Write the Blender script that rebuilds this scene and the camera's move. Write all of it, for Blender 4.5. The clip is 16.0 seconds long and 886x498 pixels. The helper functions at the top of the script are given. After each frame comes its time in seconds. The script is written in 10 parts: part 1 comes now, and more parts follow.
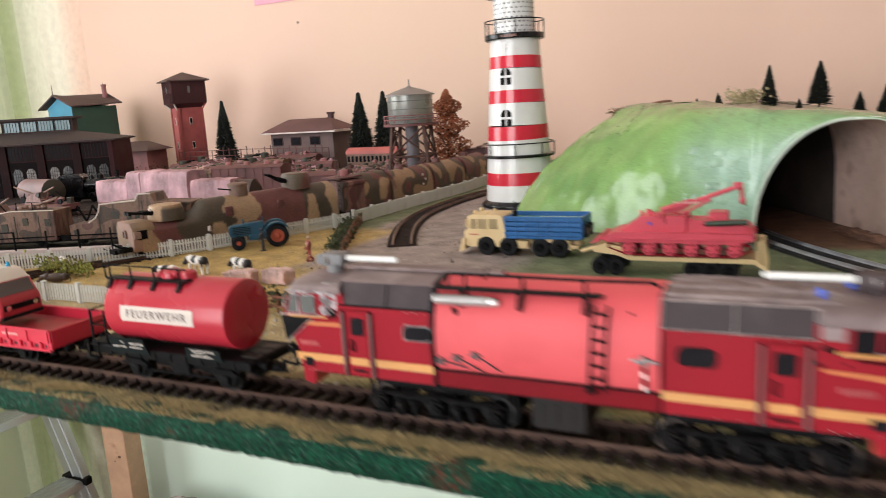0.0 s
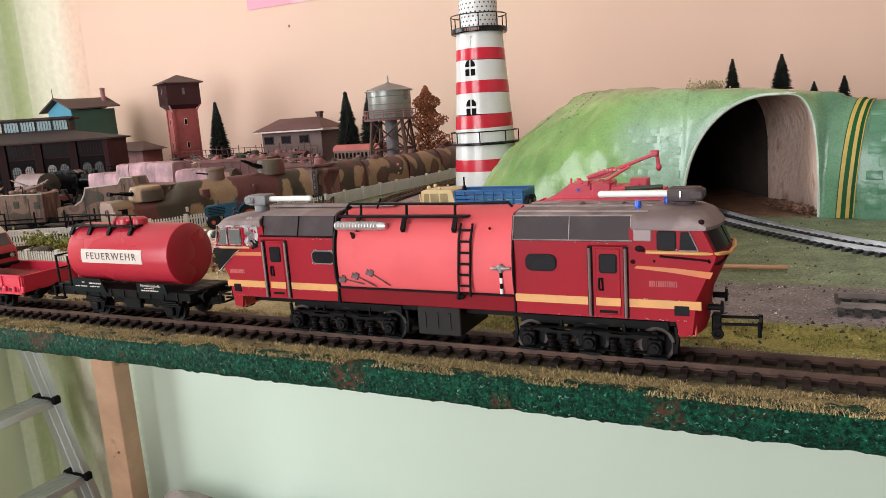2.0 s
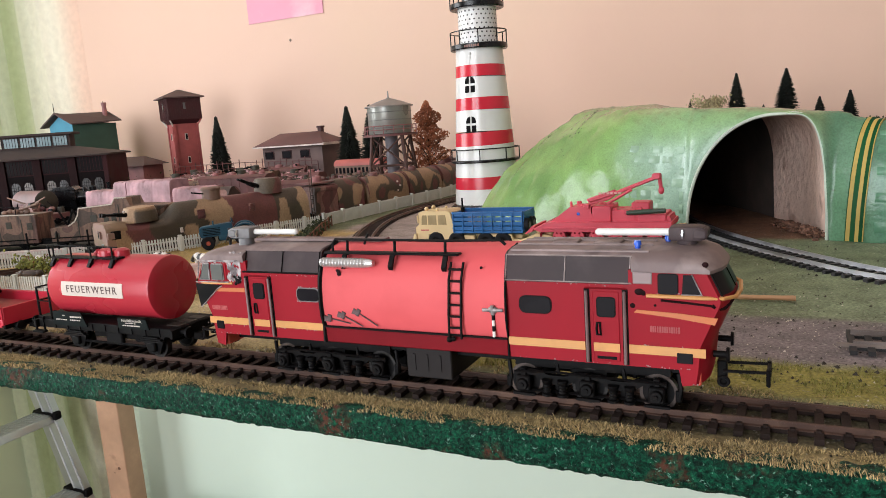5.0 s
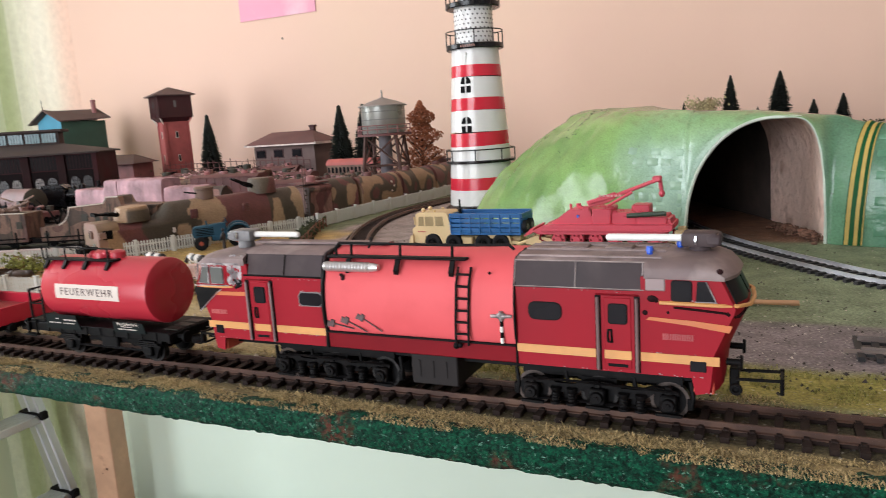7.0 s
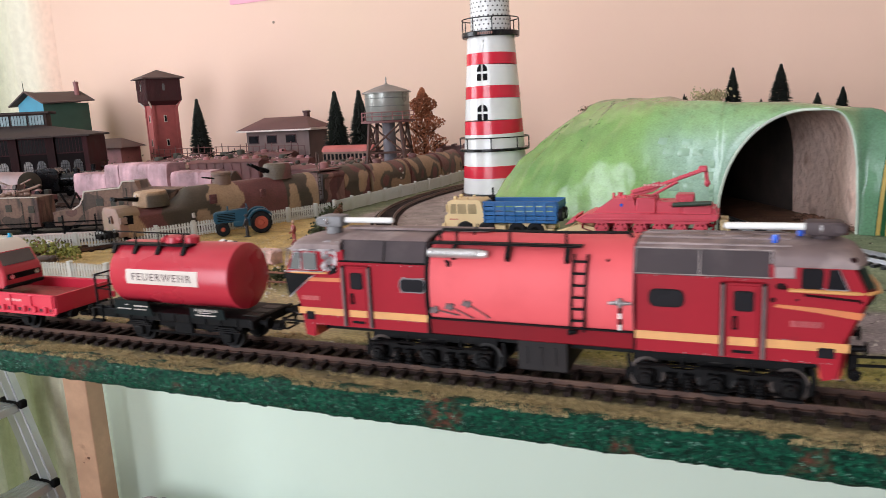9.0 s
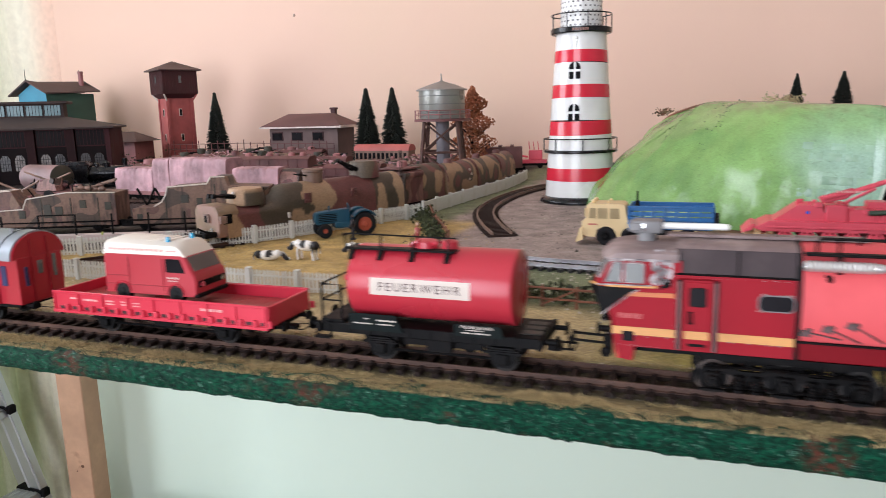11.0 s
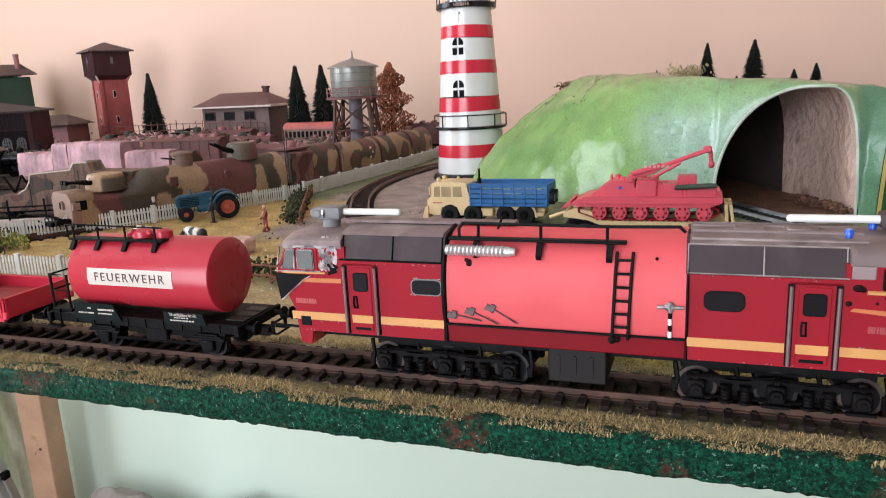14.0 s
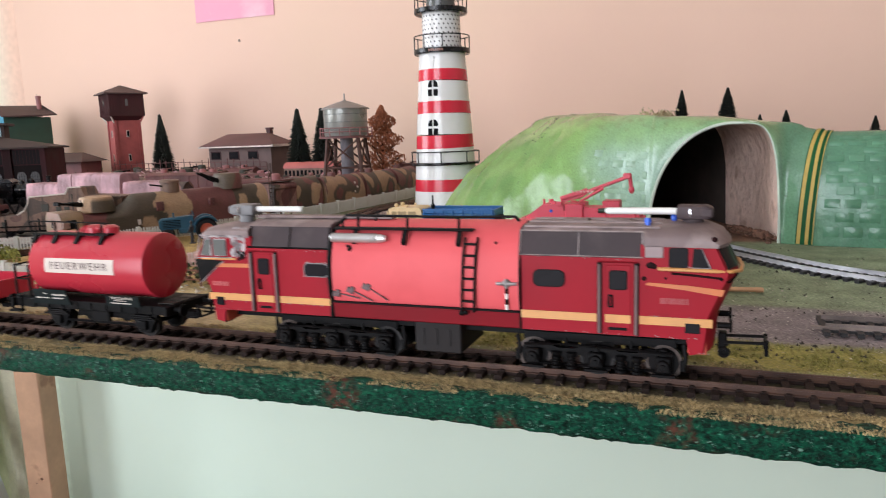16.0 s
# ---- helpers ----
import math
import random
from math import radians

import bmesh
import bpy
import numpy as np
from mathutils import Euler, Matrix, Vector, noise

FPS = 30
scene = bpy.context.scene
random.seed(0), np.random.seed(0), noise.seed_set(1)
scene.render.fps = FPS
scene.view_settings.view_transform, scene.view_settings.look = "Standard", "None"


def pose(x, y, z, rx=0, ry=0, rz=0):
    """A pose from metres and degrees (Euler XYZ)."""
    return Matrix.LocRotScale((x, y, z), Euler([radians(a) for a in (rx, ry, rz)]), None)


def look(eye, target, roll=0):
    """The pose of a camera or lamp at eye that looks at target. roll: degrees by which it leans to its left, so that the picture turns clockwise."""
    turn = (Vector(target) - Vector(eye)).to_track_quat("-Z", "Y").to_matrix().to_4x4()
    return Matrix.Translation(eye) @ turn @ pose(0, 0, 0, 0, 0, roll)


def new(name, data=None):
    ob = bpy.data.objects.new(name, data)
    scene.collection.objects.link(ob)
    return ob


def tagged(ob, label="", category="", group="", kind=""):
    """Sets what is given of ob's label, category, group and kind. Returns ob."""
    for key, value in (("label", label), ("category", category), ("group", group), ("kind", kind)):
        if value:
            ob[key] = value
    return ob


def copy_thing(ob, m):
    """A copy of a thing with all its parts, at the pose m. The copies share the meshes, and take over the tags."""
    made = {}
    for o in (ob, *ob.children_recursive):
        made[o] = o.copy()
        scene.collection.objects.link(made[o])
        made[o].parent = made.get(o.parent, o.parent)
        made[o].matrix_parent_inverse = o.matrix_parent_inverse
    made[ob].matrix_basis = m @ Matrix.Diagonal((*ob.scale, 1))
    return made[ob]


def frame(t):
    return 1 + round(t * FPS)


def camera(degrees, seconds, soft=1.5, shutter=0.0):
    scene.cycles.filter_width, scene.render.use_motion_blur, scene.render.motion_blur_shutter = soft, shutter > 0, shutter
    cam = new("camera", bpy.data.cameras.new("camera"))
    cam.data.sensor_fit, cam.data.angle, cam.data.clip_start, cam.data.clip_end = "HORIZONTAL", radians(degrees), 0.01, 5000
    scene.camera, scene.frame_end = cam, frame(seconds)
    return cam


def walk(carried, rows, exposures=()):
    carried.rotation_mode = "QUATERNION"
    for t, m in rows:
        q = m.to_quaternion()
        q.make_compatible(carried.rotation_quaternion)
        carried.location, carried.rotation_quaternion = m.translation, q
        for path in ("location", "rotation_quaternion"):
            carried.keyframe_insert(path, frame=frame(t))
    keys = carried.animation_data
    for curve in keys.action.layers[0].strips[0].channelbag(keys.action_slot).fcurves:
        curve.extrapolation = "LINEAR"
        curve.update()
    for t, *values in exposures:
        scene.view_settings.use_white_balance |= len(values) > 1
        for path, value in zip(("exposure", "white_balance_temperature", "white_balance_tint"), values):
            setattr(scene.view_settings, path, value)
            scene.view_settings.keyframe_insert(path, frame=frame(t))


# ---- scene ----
cam = camera(63.0, 16.0, soft=0.65, shutter=0.9)
METRES, EYE, TILT, LEAN, TURN = 0.715, 0.119, -11.27, 3.43, 25.02
ROWS = [
    (0.0, 0.0, 0.0, 0.0, 0.0, 0.0, -0.0),
    (0.0333, 0.004, -0.0042, -0.0019, 0.0, 0.04, 0.06),
    (0.1, 0.0119, -0.0124, -0.0057, 0.0, 0.13, 0.17),
    (0.25, 0.0275, -0.0285, -0.0131, 0.01, 0.3, 0.38),
    (0.5, 0.0474, -0.0492, -0.0226, 0.01, 0.52, 0.66),
    (1.0, 0.0655, -0.072, -0.0388, 0.11, 1.37, 0.99),
    (1.5, 0.0618, -0.0632, -0.0441, 0.71, 0.64, 0.29),
    (2.0, 0.0603, -0.0607, -0.0427, 0.49, 0.67, 0.35),
    (2.5, 0.0568, -0.0611, -0.0454, 0.47, 0.27, 0.22),
    (3.0, 0.057, -0.0564, -0.042, 0.27, 0.45, 0.32),
    (3.5, 0.0671, -0.0413, -0.0405, 0.12, 0.24, 0.73),
    (4.0, 0.069, -0.0388, -0.0359, 0.45, 0.67, 0.56),
    (6.5, 0.0624, -0.0415, -0.0234, 1.04, 1.71, 0.5),
    (7.0, 0.059, -0.0345, -0.0249, 0.0, 1.42, 0.23),
    (7.5, 0.0619, -0.0295, -0.0199, -1.28, 0.38, 0.48),
    (8.0, 0.0498, -0.0359, -0.021, -1.48, 0.44, 0.03),
    (10.5, -0.1495, 0.0178, -0.0268, -4.5, 0.61, -0.5),
    (11.0, -0.1974, 0.0398, -0.0235, -5.19, 0.74, -0.95),
    (11.5, -0.2511, 0.065, -0.0268, -5.03, 0.66, -1.71),
    (12.0, -0.3034, 0.0774, -0.0261, -5.23, 0.9, -1.22),
    (12.5, -0.2552, 0.0765, -0.025, -6.05, -0.46, -0.32),
    (13.0, -0.1244, 0.0413, -0.0176, -3.81, -1.74, 0.57),
    (13.5, -0.0469, 0.023, -0.0144, -2.5, -2.57, -0.57),
    (14.0, -0.0396, 0.0173, -0.0159, -5.8, -1.35, 0.41),
    (14.5, -0.0385, -0.0206, -0.0272, -5.73, -0.13, 0.12),
    (15.0, 0.0214, -0.0306, -0.0402, -5.49, 0.47, 0.06),
    (15.5, 0.0445, -0.0396, -0.0465, -4.66, 1.51, -0.1),
    (16.0, 0.0268, -0.0498, -0.0472, -4.4, 2.49, -0.62),
]
walk(cam, [(t, pose(0, 0, EYE, TILT, LEAN, TURN) @ pose(METRES * x, METRES * y, METRES * z, 90 + pitch, roll, yaw)) for t, x, y, z, yaw, pitch, roll in ROWS],
     [(0.0, 0.11, 6600, 11), (3.0, 0.07, 6500, 11), (7.0, 0.09, 6350, 12), (11.0, 0.11, 6100, 14), (12.0, 0.08, 6100, 14), (13.0, 0.16, 6150, 14), (14.0, 0.17, 6150, 13), (15.0, 0.10, 6200, 13), (16.0, 0.07, 6200, 13)])

# ---- world and light: overcast daylight through two windows of the room ----
world = bpy.data.worlds.new("sky")
scene.world = world
world.use_nodes = True
wn, wl = world.node_tree.nodes, world.node_tree.links
sky = wn.new("ShaderNodeTexSky")
sky.sky_type, sky.sun_disc = "NISHITA", False
sky.sun_elevation, sky.sun_rotation = radians(40), radians(250)
wl.new(sky.outputs[0], wn["Background"].inputs["Color"])
wn["Background"].inputs["Strength"].default_value = 0.08

LEFT_X, BACK_Y, RIGHT_X, FRONT_Y, FLOOR_Z, CEIL_Z = -2.35, 1.455, 1.9, -2.0, -1.15, 1.55


def window_lamp(name, eye, target, w, h, watts, colour):
    data = bpy.data.lights.new(name, "AREA")
    data.shape, data.size, data.size_y, data.energy, data.color = "RECTANGLE", w, h, watts, colour
    ob = new(name, data)
    ob.matrix_world = look(eye, target)
    return ob


window_lamp("window_daylight_left", (LEFT_X + 0.02, -0.1, 0.5), (1, -0.1, 0.35), 1.2, 1.3, 36, (0.93, 0.97, 1.0))
window_lamp("window_daylight_front", (-0.65, FRONT_Y + 0.02, 0.25), (-0.65, 1, 0.1), 1.4, 1.65, 56, (0.94, 0.97, 1.0))

# ---- materials ----


def mat(name, col, rough=0.5, metal=0.0, var=0.12, scale=120.0, bump=0.0, bscale=None, dirt=None, dirt_amt=0.0, dirt_scale=30.0, spec=0.5, rand=0.0, coat=0.0, alpha=1.0, island=0.0, dlo=0.5, dhi=0.72, relief=0.0006, stretch=None):
    """Procedural paint: base colour, fine and coarse variation, dirt with its own shape, fine relief."""
    m = bpy.data.materials.new(name)
    m.use_nodes = True
    n, l = m.node_tree.nodes, m.node_tree.links
    b = n["Principled BSDF"]
    b.inputs["Metallic"].default_value = metal
    b.inputs["Specular IOR Level"].default_value = spec
    b.inputs["Coat Weight"].default_value = coat
    tc = n.new("ShaderNodeTexCoord")

    def tex(sc, detail=4.0):
        t = n.new("ShaderNodeTexNoise")
        t.inputs["Scale"].default_value, t.inputs["Detail"].default_value = sc, detail
        if stretch:
            mp = n.new("ShaderNodeMapping")
            mp.inputs["Scale"].default_value = stretch
            l.new(tc.outputs["Object"], mp.inputs["Vector"]), l.new(mp.outputs[0], t.inputs["Vector"])
        else:
            l.new(tc.outputs["Object"], t.inputs["Vector"])
        return t

    def mix(kind, fac, a, bb):
        q = n.new("ShaderNodeMix")
        q.data_type, q.blend_type = "RGBA", kind
        for sock, val in ((q.inputs[0], fac), (q.inputs[6], a), (q.inputs[7], bb)):
            if hasattr(val, "links"):
                l.new(val, sock)
            else:
                sock.default_value = val if isinstance(val, float) else (*val, 1.0)
        return q.outputs[2]

    def ramp(sock, lo, hi, a=0.0, c=1.0):
        r = n.new("ShaderNodeMapRange")
        l.new(sock, r.inputs["Value"])
        for key, v in (("From Min", lo), ("From Max", hi), ("To Min", a), ("To Max", c)):
            r.inputs[key].default_value = v
        return r.outputs[0]

    fine, coarse = tex(scale * 6), tex(scale * 0.5, 3.0)
    dark = tuple(c * (1 - 2.2 * var) for c in col)
    light = tuple(min(1.0, c * (1 + 1.1 * var)) for c in col)
    out = mix("MIX", ramp(coarse.outputs["Fac"], 0.3, 0.7), dark, light)
    out = mix("MIX", ramp(fine.outputs["Fac"], 0.35, 0.75, 0.0, 0.45), out, tuple(c * (1 - var) for c in col))
    if dirt:
        dn = tex(dirt_scale, 6.0)
        out = mix("MIX", ramp(dn.outputs["Fac"], dlo, dhi, 0.0, dirt_amt), out, dirt)
    if rand:
        oi = n.new("ShaderNodeObjectInfo")
        out = mix("MULTIPLY", 1.0, out, mix("MIX", oi.outputs["Random"], (1 - rand,) * 3, (1 + rand * 0.5,) * 3))
    if island:
        ge = n.new("ShaderNodeNewGeometry")
        out = mix("MULTIPLY", 1.0, out, mix("MIX", ge.outputs["Random Per Island"], (1 - island,) * 3, (1 + island * 0.6,) * 3))
    l.new(out, b.inputs["Base Color"])
    l.new(ramp(coarse.outputs["Fac"], 0.25, 0.75, max(0.02, rough - 0.1), min(1.0, rough + 0.1)), b.inputs["Roughness"])
    if bump:
        bn = n.new("ShaderNodeBump")
        bn.inputs["Strength"].default_value, bn.inputs["Distance"].default_value = bump, relief
        l.new(tex(bscale or scale * 4, 5.0).outputs["Fac"], bn.inputs["Height"])
        l.new(bn.outputs[0], b.inputs["Normal"])
    return m


def attr_mat(name, rough, bump, bscale, var=0.18, spec=0.3, speck=None, speck_amt=0.0, dist=0.001):
    """Ground cover: the colour zones come with the mesh, grain and crumbs from noise."""
    m = bpy.data.materials.new(name)
    m.use_nodes = True
    n, l = m.node_tree.nodes, m.node_tree.links
    b = n["Principled BSDF"]
    b.inputs["Specular IOR Level"].default_value, b.inputs["Roughness"].default_value = spec, rough
    tc, at = n.new("ShaderNodeTexCoord"), n.new("ShaderNodeAttribute")
    at.attribute_name = "zone"
    t1, t2, t3 = (n.new("ShaderNodeTexNoise") for _ in range(3))
    for t, s in ((t1, 60), (t2, 700), (t3, 420)):
        t.inputs["Scale"].default_value, t.inputs["Detail"].default_value = s, 5
        l.new(tc.outputs["Object"], t.inputs["Vector"])
    prev = at.outputs["Color"]
    for t, amt in ((t1, var), (t2, var * 1.3)):
        r = n.new("ShaderNodeMapRange")
        for key, v in (("From Min", 0.3), ("From Max", 0.7), ("To Min", 1 - amt * 1.5), ("To Max", 1 + amt)):
            r.inputs[key].default_value = v
        l.new(t.outputs["Fac"], r.inputs["Value"])
        q = n.new("ShaderNodeVectorMath")
        q.operation = "SCALE"
        l.new(prev, q.inputs[0]), l.new(r.outputs[0], q.inputs["Scale"])
        prev = q.outputs[0]
    if speck:
        r = n.new("ShaderNodeMapRange")
        for key, v in (("From Min", 0.62), ("From Max", 0.7), ("To Min", 0.0), ("To Max", speck_amt)):
            r.inputs[key].default_value = v
        l.new(t3.outputs["Fac"], r.inputs["Value"])
        q = n.new("ShaderNodeMix")
        q.data_type = "RGBA"
        l.new(r.outputs[0], q.inputs[0]), l.new(prev, q.inputs[6])
        q.inputs[7].default_value = (*speck, 1)
        prev = q.outputs[2]
    l.new(prev, b.inputs["Base Color"])
    bn, tb = n.new("ShaderNodeBump"), n.new("ShaderNodeTexNoise")
    tb.inputs["Scale"].default_value, tb.inputs["Detail"].default_value = bscale, 6
    l.new(tc.outputs["Object"], tb.inputs["Vector"])
    bn.inputs["Strength"].default_value, bn.inputs["Distance"].default_value = bump, dist
    l.new(tb.outputs["Fac"], bn.inputs["Height"]), l.new(bn.outputs[0], b.inputs["Normal"])
    return m


def camo_mat(name, cols, scale=38.0, rough=0.55, seed=0.0, cuts=(0.43, 0.55), streak=0.45):
    """Hand-painted patches of three colours with hard edges, on a part's own coordinates."""
    m = bpy.data.materials.new(name)
    m.use_nodes = True
    n, l = m.node_tree.nodes, m.node_tree.links
    b = n["Principled BSDF"]
    b.inputs["Roughness"].default_value = rough
    tc, mp = n.new("ShaderNodeTexCoord"), n.new("ShaderNodeMapping")
    mp.inputs["Location"].default_value = (seed, seed * 0.7, seed * 1.3)
    l.new(tc.outputs["Object"], mp.inputs["Vector"])
    t = n.new("ShaderNodeTexNoise")
    t.inputs["Scale"].default_value, t.inputs["Detail"].default_value, t.inputs["Distortion"].default_value = scale, 0.6, 0.6
    l.new(mp.outputs[0], t.inputs["Vector"])
    r = n.new("ShaderNodeValToRGB")
    r.color_ramp.interpolation = "CONSTANT"
    e = r.color_ramp.elements
    e[0].position, e[0].color = 0.0, (*cols[0], 1)
    e[1].position, e[1].color = cuts[0], (*cols[1], 1)
    e.new(cuts[1]).color = (*cols[2], 1)
    l.new(t.outputs["Fac"], r.inputs["Fac"])
    f = n.new("ShaderNodeTexNoise")
    f.inputs["Scale"].default_value, f.inputs["Detail"].default_value = 500, 5
    l.new(tc.outputs["Object"], f.inputs["Vector"])
    mr = n.new("ShaderNodeMapRange")
    for key, v in (("From Min", 0.3), ("From Max", 0.7), ("To Min", 0.78), ("To Max", 1.15)):
        mr.inputs[key].default_value = v
    l.new(f.outputs["Fac"], mr.inputs["Value"])
    q = n.new("ShaderNodeVectorMath")
    q.operation = "SCALE"
    l.new(r.outputs["Color"], q.inputs[0]), l.new(mr.outputs[0], q.inputs["Scale"])
    # rain streaks and soot, drawn out down the sides
    st, sm = n.new("ShaderNodeTexNoise"), n.new("ShaderNodeMapping")
    sm.inputs["Scale"].default_value = (1.0, 1.0, 0.22)
    l.new(tc.outputs["Object"], sm.inputs["Vector"]), l.new(sm.outputs[0], st.inputs["Vector"])
    st.inputs["Scale"].default_value, st.inputs["Detail"].default_value = 210, 4
    sr = n.new("ShaderNodeMapRange")
    for key, v in (("From Min", 0.5), ("From Max", 0.68), ("To Min", 0.0), ("To Max", streak)):
        sr.inputs[key].default_value = v
    l.new(st.outputs["Fac"], sr.inputs["Value"])
    sx = n.new("ShaderNodeMix")
    sx.data_type = "RGBA"
    l.new(sr.outputs[0], sx.inputs[0]), l.new(q.outputs[0], sx.inputs[6])
    sx.inputs[7].default_value = (0.022, 0.013, 0.010, 1)
    l.new(sx.outputs[2], b.inputs["Base Color"])
    bn = n.new("ShaderNodeBump")
    bn.inputs["Strength"].default_value, bn.inputs["Distance"].default_value = 0.4, 0.0005
    l.new(f.outputs["Fac"], bn.inputs["Height"]), l.new(bn.outputs[0], b.inputs["Normal"])
    return m


